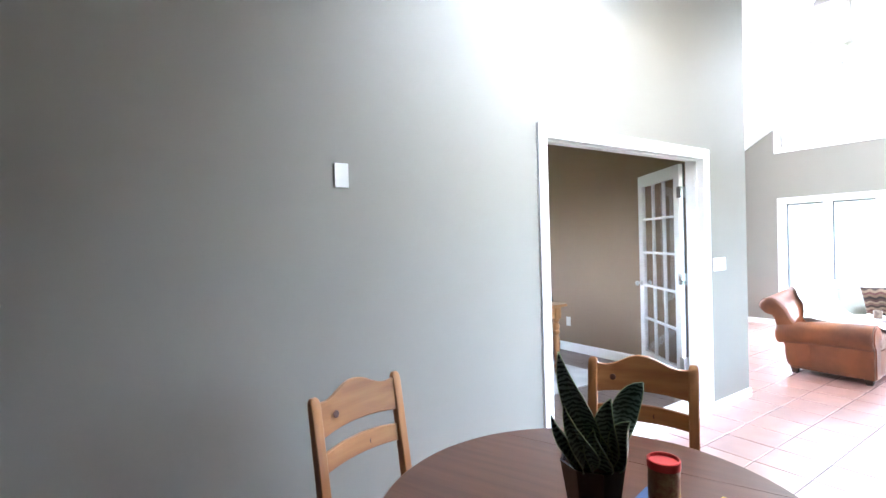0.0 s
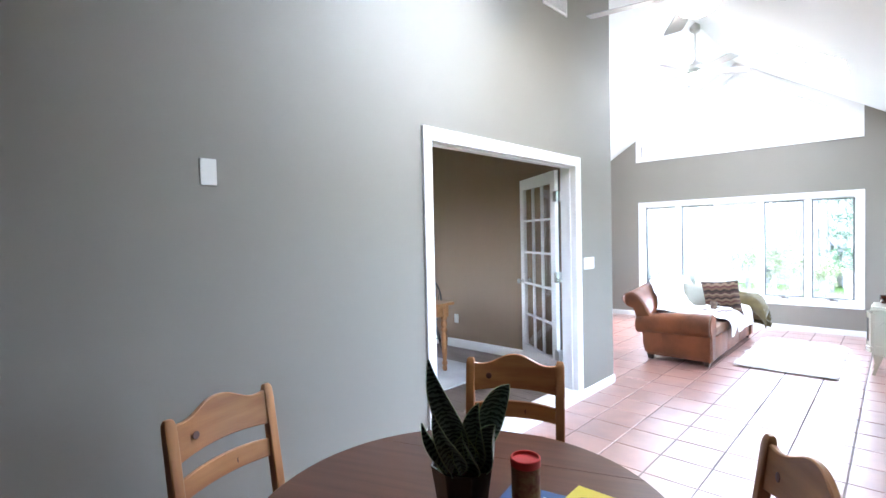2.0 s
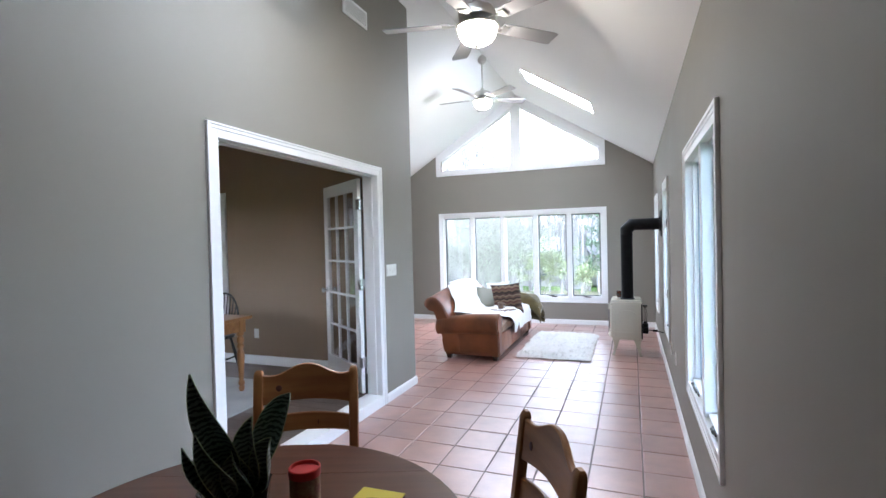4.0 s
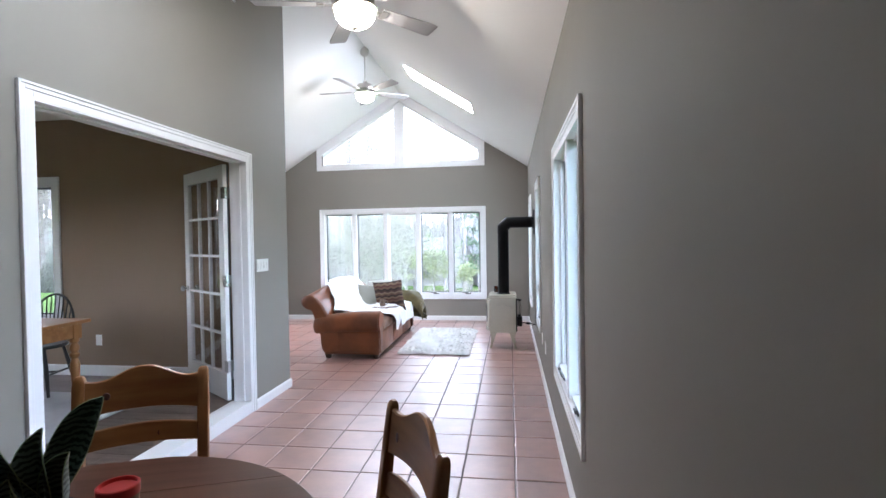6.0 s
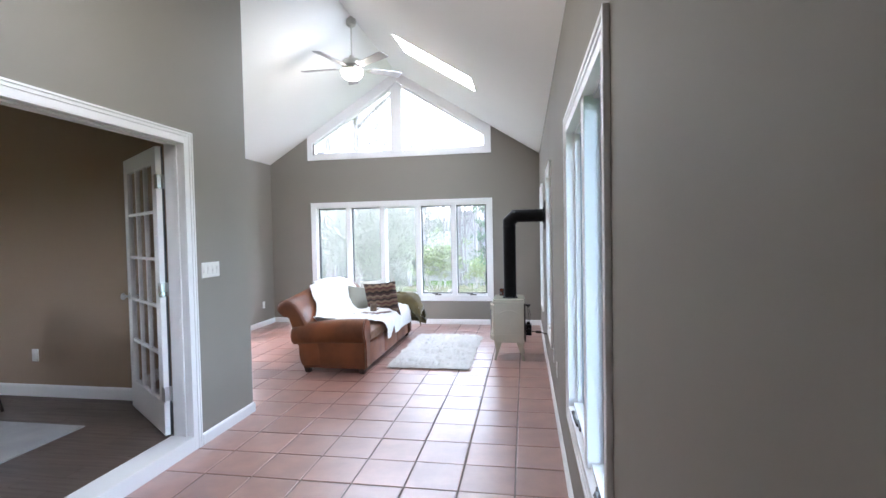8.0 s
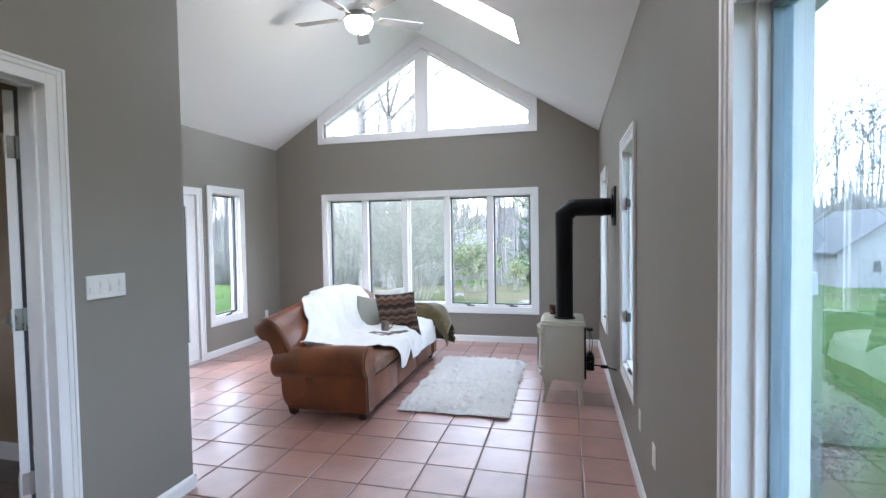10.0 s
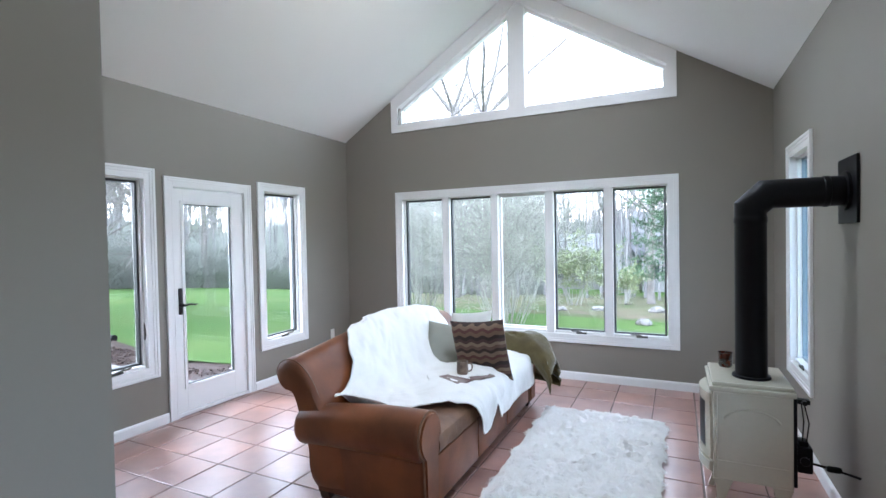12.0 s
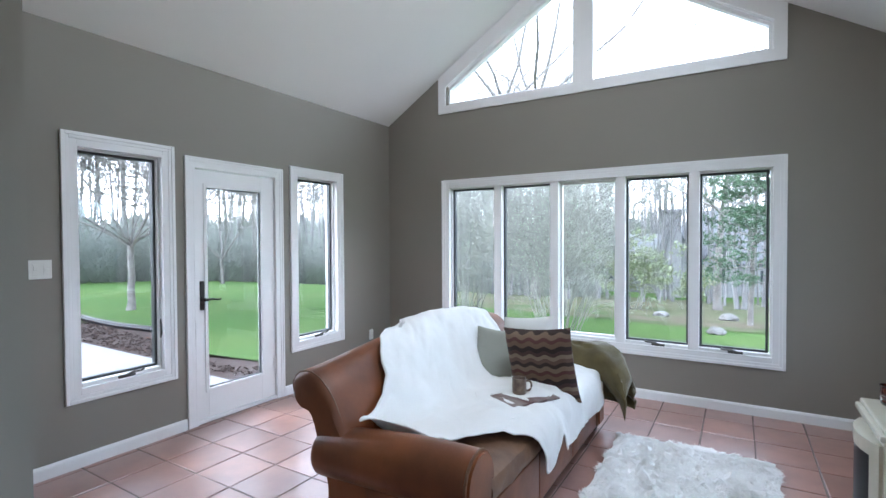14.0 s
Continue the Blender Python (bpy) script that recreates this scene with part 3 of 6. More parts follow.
for z in (0.30, 1.05, 1.82):
    bm = bmesh.new()
    add_box(bm, (-0.005, -0.062, z - 0.05), (-0.002, 0.010, z + 0.05), 0.001)
    add_box(bm, (-0.048, 0.0185, z - 0.05), (0.034, 0.0225, z + 0.05), 0.001)
    add_lathe(bm, [(0.007, -0.052), (0.007, 0.052)], (-0.008, -0.022, z), 8)
    part("hinge", bm, CHROME, leaf, "satin metal butt hinge")


# dark strip added where the hinge gap is only in shade
part("seal", box((0.002, -0.032, 0.0), (0.006, -0.019, H)), SASH, leaf, "dark strip standing for shade in the hinge gap")


# switches, outlets, vent
def plate(name, put, u, z, w, h, label, what="toggles", n=1):
    e = thing(name, (0, 0, 0), label, "switch plate" if what != "socket" else "outlet")
    bm = bmesh.new()
    wbox(bm, put, (u - w / 2, u + w / 2), (0.0, 0.006), (z - h / 2, z + h / 2), 0.003)
    part("cover", bm, PLASTIC, e, "white plastic cover plate")
    for i in range(n):
        uu = u - w / 2 + w * (i + 0.5) / n
        bm = bmesh.new()
        if what == "toggles":
            wbox(bm, put, (uu - 0.016, uu + 0.016), (0.006, 0.008), (z - 0.033, z + 0.033), 0.001)
            wbox(bm, put, (uu - 0.011, uu + 0.011), (0.008, 0.012), (z - 0.024 + 0.02 * (i % 2), z + 0.004 + 0.02 * (i % 2)), 0.002)
            part("switch", bm, PLASTIC, e)
        elif what == "socket":
            for dz in (-0.02, 0.02):
                wbox(bm, put, (uu - 0.014, uu + 0.014), (0.006, 0.008), (z + dz - 0.013, z + dz + 0.013), 0.002)
            part("socket", bm, PLASTIC, e)
    return e


plate("light_switch", on_jut, 4.19, 1.285, 0.21, 0.115, "white four-gang switch plate beside the office doorway", "toggles", 4)
plate("light_switch", on_left, 5.42, 1.28, 0.165, 0.115, "white three-gang switch plate beside the tall window", "toggles", 3)
plate("blank_plate", on_jut, 0.655, 1.885, 0.07, 0.115, "white blank thermostat cover high on the dining wall", "none", 0)
for u, z in ((5.25, 0.42), (4.79, 0.42)):
    plate("wall_outlet", on_right, u, z, 0.07, 0.115, "white double outlet low on the window wall", "socket", 1)
plate("wall_outlet", on_left, 8.52, 0.36, 0.07, 0.115, "white double outlet low in the far corner", "socket", 1)
plate("wall_outlet", on_office, -4.27, 0.48, 0.07, 0.115, "white double outlet low on the office wall", "socket", 1)

e = thing("air_vent", (0, 0, 0), "white slatted return air grille high on the dining wall", "vent")
bm = bmesh.new()
a, b, c, d = 3.42, 3.82, 3.52, 3.68
for q in ((a, a + 0.022, c, d), (b - 0.022, b, c, d), (a, b, c, c + 0.022), (a, b, d - 0.022, d)):
    wbox(bm, on_jut, q[:2], (0, 0.012), q[2:], 0.003)
part("frame", bm, TRIM, e, "white pressed frame")
bm = bmesh.new()
wbox(bm, on_jut, (a + 0.02, b - 0.02), (0.0, 0.002), (c + 0.02, d - 0.02))
part("backing", bm, EXTRUSION, e, "grey shadowed backing")
for i in range(9):
    z = c + 0.03 + i * 0.0125
    bm = bmesh.new()
    wbox(bm, on_jut, (a + 0.022, b - 0.022), (0.003, 0.010), (z, z + 0.004))
    part("slat", bm, TRIM, e)


# ---- living end ----
LEATHER = surf("saddle_brown_leather", (0.200, 0.062, 0.018), 0.30, other=(0.095, 0.028, 0.009), scale=3.5, amount=0.9, grain=85, bump=0.28, depth=0.0015, rough_to=0.5, coat=0.05)
CUSHION = surf("worn_seat_leather", (0.20, 0.105, 0.055), 0.45, other=(0.10, 0.045, 0.022), scale=6, amount=1.0, grain=30, bump=0.5, depth=0.004)
FOOT = surf("dark_turned_wood", (0.03, 0.014, 0.008), 0.4)
HIDE = surf("white_cowhide", (0.82, 0.81, 0.79), 0.8, other=(0.74, 0.72, 0.69), scale=4, amount=0.5, grain=120, bump=0.5, depth=0.003, sheen=0.3)
OLIVE = surf("olive_wool", (0.115, 0.088, 0.030), 0.95, other=(0.070, 0.052, 0.018), scale=9, amount=0.8, grain=180, bump=0.7, depth=0.003, sheen=0.4)
GREYCLOTH = surf("grey_green_linen", (0.30, 0.30, 0.26), 0.9, grain=220, bump=0.5, depth=0.0015)
CREAM = surf("cream_cotton", (0.70, 0.69, 0.66), 0.9, grain=220, bump=0.4, depth=0.0015)
FUR = surf("white_sheepskin_pile", (0.93, 0.92, 0.90), 0.95, other=(0.85, 0.83, 0.80), scale=14, amount=0.8, grain=70, bump=0.6, depth=0.010, sheen=0.8)
ENAMEL = surf("ivory_enamel", (0.56, 0.54, 0.44), 0.18, other=(0.50, 0.48, 0.39), scale=4, amount=0.5, grain=40, bump=0.05, coat=0.4)


def curve_path(pts, step=0.02):
    """A smooth line through points, at even steps."""
    pts = [Vector(p) for p in pts]
    out = []
    for i in range(len(pts) - 1):
        p0, p1, p2, p3 = pts[max(i - 1, 0)], pts[i], pts[i + 1], pts[min(i + 2, len(pts) - 1)]
        n = max(2, int((p2 - p1).length / step))
        for k in range(n):
            t = k / n
            out.append(0.5 * ((2 * p1) + (p2 - p0) * t + (2 * p0 - 5 * p1 + 4 * p2 - p3) * t * t + (3 * p1 - p0 - 3 * p2 + p3) * t ** 3))
    out.append(pts[-1])
    return out


def add_loft(bm, rings, cap=True, closed=True):
    rows = [[bm.verts.new(p) for p in ring] for ring in rings]
    n = len(rows[0])
    for a, b in zip(rows, rows[1:]):
        for k in range(n if closed else n - 1):
            bm.faces.new((a[k], a[(k + 1) % n], b[(k + 1) % n], b[k]))
    if cap:
        bm.faces.new(rows[0][::-1])
        bm.faces.new(rows[-1])
    return rows


def inset_rings(make, ts, round_=0.03):
    """Rings along an extrusion with softly closed ends. make(t, shrink)."""
    out = []
    for e, s in ((0, 0.80), (0.25, 0.92), (0.6, 0.985), (1, 1.0)):
        out.append(make(ts[0] + e * round_, s))
    out += [make(t, 1.0) for t in ts[1:-1]]
    for e, s in ((1, 1.0), (0.6, 0.985), (0.25, 0.92), (0, 0.80)):
        out.append(make(ts[-1] - e * round_, s))
    return out


sofa = thing("sofa", (-1.9, 6.92, 0), "tan leather roll-arm sofa with dark wooden feet on the tile floor", "sofa")
SY0, SY1 = 5.93, 7.93  # centres of the arm rolls


def world_child(name, bm, mat, parent, label="", smooth=True, kind=""):
    """A part whose mesh is drawn in place; its parent stands elsewhere."""
    bmesh.ops.transform(bm, matrix=parent.matrix_world.inverted() if not parent.parent else (parent.parent.matrix_world @ parent.matrix_basis).inverted(), verts=bm.verts)
    return part(name, bm, mat, parent, label, smooth, kind)


def arm(yc, side):
    """side -1: the outer face looks south."""
    bm = bmesh.new()

    def ring(x, s):
        f = (x + 2.40) / 0.91
        r = (0.116 + 0.022 * min(1, max(0, f)) + 0.006 * math.sin(3.1 * f)) * s
        zc = 0.418 + 0.048 * math.sin(min(1, max(0, f) * 1.25) * math.pi / 2)
        pts = []
        for k in range(22):
            th = math.radians(-60 + 300 * k / 21)
            pts.append((x, yc + side * math.cos(th) * r * 0.93, zc + math.sin(th) * r))
        return pts

    rings = inset_rings(ring, [-2.40 + 0.09 * k for k in range(9)] + [-1.54], 0.035)
    add_loft(bm, rings)
    roll = world_child("armrest", bm, LEATHER, sofa, "rolled tan leather arm")
    bm = bmesh.new()
    y_out, y_in = yc + side * 0.042, yc - side * 0.105

    def slab(z, s):
        k = (z - 0.10) / 0.32
        back = -2.27 - 0.07 * k ** 2
        front = -1.56
        o = y_out + side * 0.02 * k
        pts = [(back, o, z), (back + 0.03, o + side * 0.008, z), (front - 0.03, o + side * 0.008, z), (front, o, z), (front + 0.004, (o + y_in) / 2, z), (front, y_in, z), (back, y_in, z)]
        return pts if side < 0 else pts[::-1]

    add_loft(bm, [slab(z, 1) for z in (0.06, 0.075, 0.18, 0.3, 0.36, 0.42)])
    world_child("side_panel", bm, LEATHER, sofa, "flat leather arm side")
    bm = bmesh.new()
    add_tube(bm, [(-1.86, yc + side * 0.047, z) for z in (0.07, 0.15, 0.25, 0.33)], 0.0035, 6)
    world_child("seam", bm, CUSHION, sofa, "darker vertical seam")
    # the front facing of the arm: a scroll shape with piping
    bm = bmesh.new()
    out = [(yc + side * 0.06, 0.06), (yc + side * 0.065, 0.30), (yc + side * 0.07, 0.36)]
    for k in range(15):
        th = math.radians(-55 + 255 * k / 14)
        out.append((yc + side * 0.122 * math.cos(th), 0.472 + 0.132 * math.sin(th)))
    out += [(yc - side * 0.10, 0.44), (yc - side * 0.085, 0.30), (yc - side * 0.08, 0.06)]
    add_prism(bm, out, -1.570, -1.531, lambda u, w, z: (w, u, z))
    bmesh.ops.recalc_face_normals(bm, faces=bm.faces)
    es = [e for e in bm.edges if all(abs(v.co.x + 1.531) < 1e-4 for v in e.verts)]
    bmesh.ops.bevel(bm, geom=es, offset=0.012, segments=2, affect="EDGES")
    face = world_child("arm_front", bm, LEATHER, sofa, "scroll-shaped leather arm front")
    bm = bmesh.new()
    add_tube(bm, [(-1.547, u, z) for u, z in out], 0.0055, 6, cap=False)
    world_child("piping", bm, CUSHION, face, "darker welt piping")


arm(SY0, -1)
arm(SY1, 1)

# back: a leaning, rolled profile swept along the sofa, highest in the middle
PROFILE = [(-2.02, 0.36), (-2.14, 0.47), (-2.235, 0.62), (-2.30, 0.76), (-2.375, 0.85), (-2.46, 0.892), (-2.55, 0.88), (-2.605, 0.82), (-2.60, 0.755), (-2.545, 0.715), (-2.475, 0.70), (-2.43, 0.62), (-2.38, 0.45), (-2.31, 0.25), (-2.28, 0.07), (-2.05, 0.07)]


def camel(y):
    t = min(1, max(0, (y - 5.86) / 2.14)) ** 1.15
    return 0.098 * math.sin(math.pi * t) ** 1.35 - 0.018 * (1 - t) ** 4


def back_ring(y, s):
    cx, cz = -2.33, 0.52
    return [(cx + (x - cx) * s, y, cz + (z - cz) * s + camel(y) * max(0, z - 0.42) / 0.47) for x, z in smooth_profile]


PROFILE = [(x if x > -2.35 else -2.35 + (x + 2.35) * 0.87, z if z < 0.42 else 0.42 + (z - 0.42) * 0.85) for x, z in PROFILE]
smooth_profile = [(p.x, p.y) for p in curve_path([(x, z, 0) for x, z in PROFILE], 0.035)]
bm = bmesh.new()
add_loft(bm, inset_rings(back_ring, [5.865 + 0.106 * k for k in range(21)], 0.045))
back = world_child("backrest", bm, LEATHER, sofa, "leaning rolled tan leather back")
bm = bmesh.new()
seam = [(x, 5.895, z + camel(5.9)) for x, z in smooth_profile[4:34]]
add_tube(bm, seam, 0.004, 6)
world_child("piping", bm, CUSHION, back, "darker welt piping")

bm = bmesh.new()
add_box(bm, (-2.30, 6.02, 0.066), (-1.57, 7.84, 0.315), 0.01)
world_child("base", bm, LEATHER, sofa, "leather-covered base")
cuts = [6.03, 6.63, 7.23, 7.83]
for a, b in zip(cuts, cuts[1:]):
    bm = bmesh.new()
    add_box(bm, (-1.58, a + 0.003, 0.062), (-1.547, b - 0.003, 0.325), 0.010)
    world_child("front_panel", bm, LEATHER, sofa, "leather front panel")
    bm = bmesh.new()
    made = add_box(bm, (-2.20, a + 0.002, 0.325), (-1.535, b - 0.002, 0.46), 0.0)
    bmesh.ops.subdivide_edges(bm, edges=bm.edges, cuts=15, use_grid_fill=True)
    for v in bm.verts:
        u, w = (v.co.x + 1.87) / 0.335, (v.co.y - (a + b) / 2) / ((b - a) / 2)
        edge = max(abs(u), abs(w)) ** 6
        v.co.z += (0.028 * (1 - u * u) * (1 - w * w) if v.co.z > 0.4 else 0) - (0.022 * edge * (1 if v.co.z > 0.4 else -0.6))
        if v.co.x > -1.57:
            v.co.x -= 0.016 * (abs(v.co.z - 0.39) / 0.07) ** 2
        v.co += noise.noise_vector(v.co * 14) * 0.008
        v.co.z -= 0.010 * abs(noise.noise(Vector((v.co.x * 6, v.co.y * 26, 3)))) * (v.co.z > 0.4)
    world_child("seat_cushion", bm, CUSHION, sofa, "creased worn leather seat cushion")
for x, y in ((-1.60, 5.93), (-2.235, 5.93), (-1.60, 7.92), (-2.235, 7.92)):
    bm = bmesh.new()
    add_loft(bm, [[(x + sx * r, y + sy * r, z) for sx, sy in ((-1, -1), (1, -1), (1, 1), (-1, 1))] for z, r in ((0, 0.024), (0.008, 0.026), (0.04, 0.032), (0.066, 0.038))])
    world_child("foot", bm, FOOT, sofa, "dark tapered wooden foot", smooth=False)

# hide thrown over back and seat
DRAPE = [(-2.63, 0.79), (-2.60, 0.835), (-2.50, 0.855), (-2.40, 0.835), (-2.315, 0.745), (-2.245, 0.625), (-2.16, 0.52), (-2.08, 0.487), (-1.95, 0.492), (-1.78, 0.503), (-1.65, 0.495), (-1.56, 0.478), (-1.520, 0.435), (-1.512, 0.36), (-1.515, 0.24)]
DRAPE = [(x if x > -2.35 else -2.35 + (x + 2.35) * 0.87, z) for x, z in DRAPE]
dpath = curve_path([(x, 0, z) for x, z in DRAPE], 0.015)
dlen = [0.0]
for p, q in zip(dpath, dpath[1:]):
    dlen.append(dlen[-1] + (q - p).length)


def along(s):
    s = min(max(s, 0), dlen[-1] - 1e-4)
    k = max(i for i in range(len(dlen)) if dlen[i] <= s)
    k = min(k, len(dpath) - 2)
    return dpath[k].lerp(dpath[k + 1], (s - dlen[k]) / (dlen[k + 1] - dlen[k]))


def table(pairs, t):
    xs, ys = zip(*pairs)
    return float(np.interp(t, xs, ys))


HL = [(0, 6.88), (0.04, 6.80), (0.08, 6.60), (0.11, 6.36), (0.20, 6.30), (0.32, 6.25), (0.38, 6.18), (0.43, 5.98), (0.47, 5.885), (0.51, 5.95), (0.56, 6.00), (0.66, 6.02), (0.74, 6.05), (0.80, 6.12), (0.86, 6.27), (0.92, 6.42), (1, 6.54)]
HR = [(0, 7.66), (0.1, 7.70), (0.3, 7.75), (0.5, 7.77), (0.7, 7.79), (0.9, 7.84), (1, 7.86)]
HANG = [(6.3, 0.041), (6.44, 0.076), (6.52, 0.156), (6.58, 0.246), (6.65, 0.291), (6.72, 0.266), (6.78, 0.196), (6.83, 0.126), (6.88, 0.166), (6.95, 0.291), (7.02, 0.302), (7.12, 0.266), (7.25, 0.241), (7.45, 0.256), (7.62, 0.266), (7.72, 0.286), (7.8, 0.327)]
S_EDGE = 1.24
bm = bmesh.new()
NU, NV = 90, 84
rows = []
for j in range(NV + 1):
    v = j / NV
    row = []
    for i in range(NU + 1):
        u = i / NU
        y = table(HL, v) * (1 - u) + table(HR, v) * u + 0.008 * math.sin(17 * v + 3 * u)
        s0 = 0.0 + 0.05 * (0.5 + 0.5 * math.sin(9 * y)) + 0.02 * math.sin(23 * y)
        s = s0 + v * (S_EDGE + table(HANG, y) - s0)
        p = along(s)
        lift = camel(y) * max(0, p.z - 0.42) / 0.47
        fold = 0.026 * noise.noise(Vector((y * 5.5 + p.z * 3, v * 4, 0.3))) + 0.013 * noise.noise(Vector((y * 13 + v * 10, v * 9, 2.3))) + 0.014 * abs(noise.noise(Vector((y * 8 + v * 13, v * 4, 7.7)))) + 0.004 * noise.noise(Vector((y * 34, v * 26, 1.7)))
        curl = 0.018 * max(0, 1 - u * 14) * (1 if v > 0.4 else 0.3)
        out = Vector((0.75, 0, 0.65)) if v < 0.55 else Vector((0.15, 0, 1)) if s < 1.18 else Vector((1, 0, 0.1))
        q = Vector((p.x, y, p.z + lift)) + out.normalized() * (fold + 0.012 + curl)
        if q.y < SY0 + 0.135 and v > 0.4 and q.x < -1.60:  # it climbs over the arm roll
            over = 0.462 + 0.146 * math.sqrt(max(0.0, 1 - ((q.y - SY0) / 0.136) ** 2))
            q.z = max(q.z, over + 0.012)
        row.append(bm.verts.new(q))
    rows.append(row)
for a, b in zip(rows, rows[1:]):
    for k in range(NU):
        bm.faces.new((a[k], a[k + 1], b[k + 1], b[k]))
hide = mesh_ob("hide_throw", bm, HIDE, None, "", True)
tagged(hide, "white cowhide draped over the back and seat of the leather sofa", "throw")
mod = hide.modifiers.new("thick", "SOLIDIFY")
mod.thickness, mod.offset = 0.006, 0.0

# pillows
def pillow(name, size, thick, m, mat, label, seed):
    bm = bmesh.new()
    N = 22
    top, bot = {}, {}
    for i in range(N + 1):
        for j in range(N + 1):
            u, w = 2 * i / N - 1, 2 * j / N - 1
            pinch = 1 - 0.07 * (1 - abs(w) ** 2) * (abs(u) ** 3)
            pinch2 = 1 - 0.07 * (1 - abs(u) ** 2) * (abs(w) ** 3)
            x, z = u * size / 2 * pinch, w * size / 2 * pinch2
            h = thick / 2 * ((1 - u ** 4) * (1 - w ** 4)) ** 0.55 + 0.004 * noise.noise(Vector((u * 3 + seed, w * 3, seed)))
            h = max(h, 0) if 0 < i < N and 0 < j < N else 0
            top[i, j] = bm.verts.new((x, -h, z))
            bot[i, j] = top[i, j] if h == 0 else bm.verts.new((x, h, z))
    for i in range(N):
        for j in range(N):
            for d, flip in ((top, 0), (bot, 1)):
                q = []
                for v in (d[i, j], d[i + 1, j], d[i + 1, j + 1], d[i, j + 1]):
                    if v not in q:
                        q.append(v)
                if len(q) > 2 and not (flip and all(v in (top[i, j], top[i + 1, j], top[i + 1, j + 1], top[i, j + 1]) for v in q)):
                    bm.faces.new(q[::-1] if flip else q)
    ob = mesh_ob(name, bm, mat, None, "", True)
    ob.matrix_world = m
    return tagged(ob, label, "pillow", "pillows on the sofa")


def basis(centre, across, up):
    x = Vector(across).normalized()
    z = (Vector(up) - x * Vector(up).dot(x)).normalized()
    y = z.cross(x)
    m = Matrix((x, y, z)).transposed().to_4x4()
    m.translation = centre
    return m


# waves of brown, tan and rust
m, n, l, p = nodes_of("wavy_striped_weave")
co, sep, wv = n.new("ShaderNodeTexCoord"), n.new("ShaderNodeSeparateXYZ"), n.new("ShaderNodeMath")
l.new(co.outputs["Object"], sep.inputs[0])
sx, ph, am, fr_ = n.new("ShaderNodeMath"), n.new("ShaderNodeMath"), n.new("ShaderNodeMath"), n.new("ShaderNodeMath")
ph.operation, ph.inputs[1].default_value = "MULTIPLY", 2 * math.pi / 0.105
sx.operation = "SINE"
am.operation, am.inputs[1].default_value = "MULTIPLY_ADD", 0.0085
l.new(sep.outputs["X"], ph.inputs[0])
l.new(ph.outputs[0], sx.inputs[0])
l.new(sx.outputs[0], am.inputs[0])
l.new(sep.outputs["Z"], am.inputs[2])
fr_.operation, fr_.inputs[1].default_value = "MULTIPLY_ADD", 1 / 0.205
fr_.inputs[2].default_value = 0.5
l.new(am.outputs[0], fr_.inputs[0])
wv.operation = "FRACT"
l.new(fr_.outputs[0], wv.inputs[0])
ramp = n.new("ShaderNodeValToRGB")
ramp.color_ramp.interpolation = "CONSTANT"
stops = [(0.0, (0.022, 0.011, 0.009)), (0.13, (0.124, 0.071, 0.043)), (0.27, (0.081, 0.028, 0.022)), (0.38, (0.161, 0.105, 0.068)), (0.52, (0.031, 0.016, 0.012)), (0.64, (0.105, 0.056, 0.040)), (0.76, (0.186, 0.130, 0.087)), (0.88, (0.056, 0.025, 0.020))]
for i, (at, c) in enumerate(stops):
    e = ramp.color_ramp.elements[i] if i < 2 else ramp.color_ramp.elements.new(at)
    e.position, e.color = at, (*c, 1)
l.new(wv.outputs[0], ramp.inputs[0])
l.new(ramp.outputs[0], p.inputs["Base Color"])
p.inputs["Roughness"].default_value = 0.85
weave, bp = n.new("ShaderNodeTexNoise"), n.new("ShaderNodeBump")
weave.inputs["Scale"].default_value = 260
bp.inputs["Strength"].default_value, bp.inputs["Distance"].default_value = 0.5, 0.002
l.new(co.outputs["Object"], weave.inputs["Vector"])
l.new(weave.outputs[0], bp.inputs["Height"])
l.new(bp.outputs[0], p.inputs["Normal"])
WAVES = m
pillow("pillow", 0.48, 0.16, basis((-1.745, 7.20, 0.645), (0.44, -0.06, 0.045), (-0.46, 0.02, 0.27)), WAVES, "square pillow with brown, tan and rust wavy stripes", 1)
pillow("pillow", 0.43, 0.13, basis((-2.07, 7.34, 0.610), (0.30, 0.14, -0.05), (-0.26, 0.10, 0.32)), GREYCLOTH, "plain grey-green square pillow behind the striped one", 5)
pillow("pillow", 0.42, 0.12, basis((-1.99, 7.56, 0.675), (0.42, -0.06, 0.05), (-0.12, 0.16, 0.36)), CREAM, "cream cotton pillow at the back of the pile", 9)

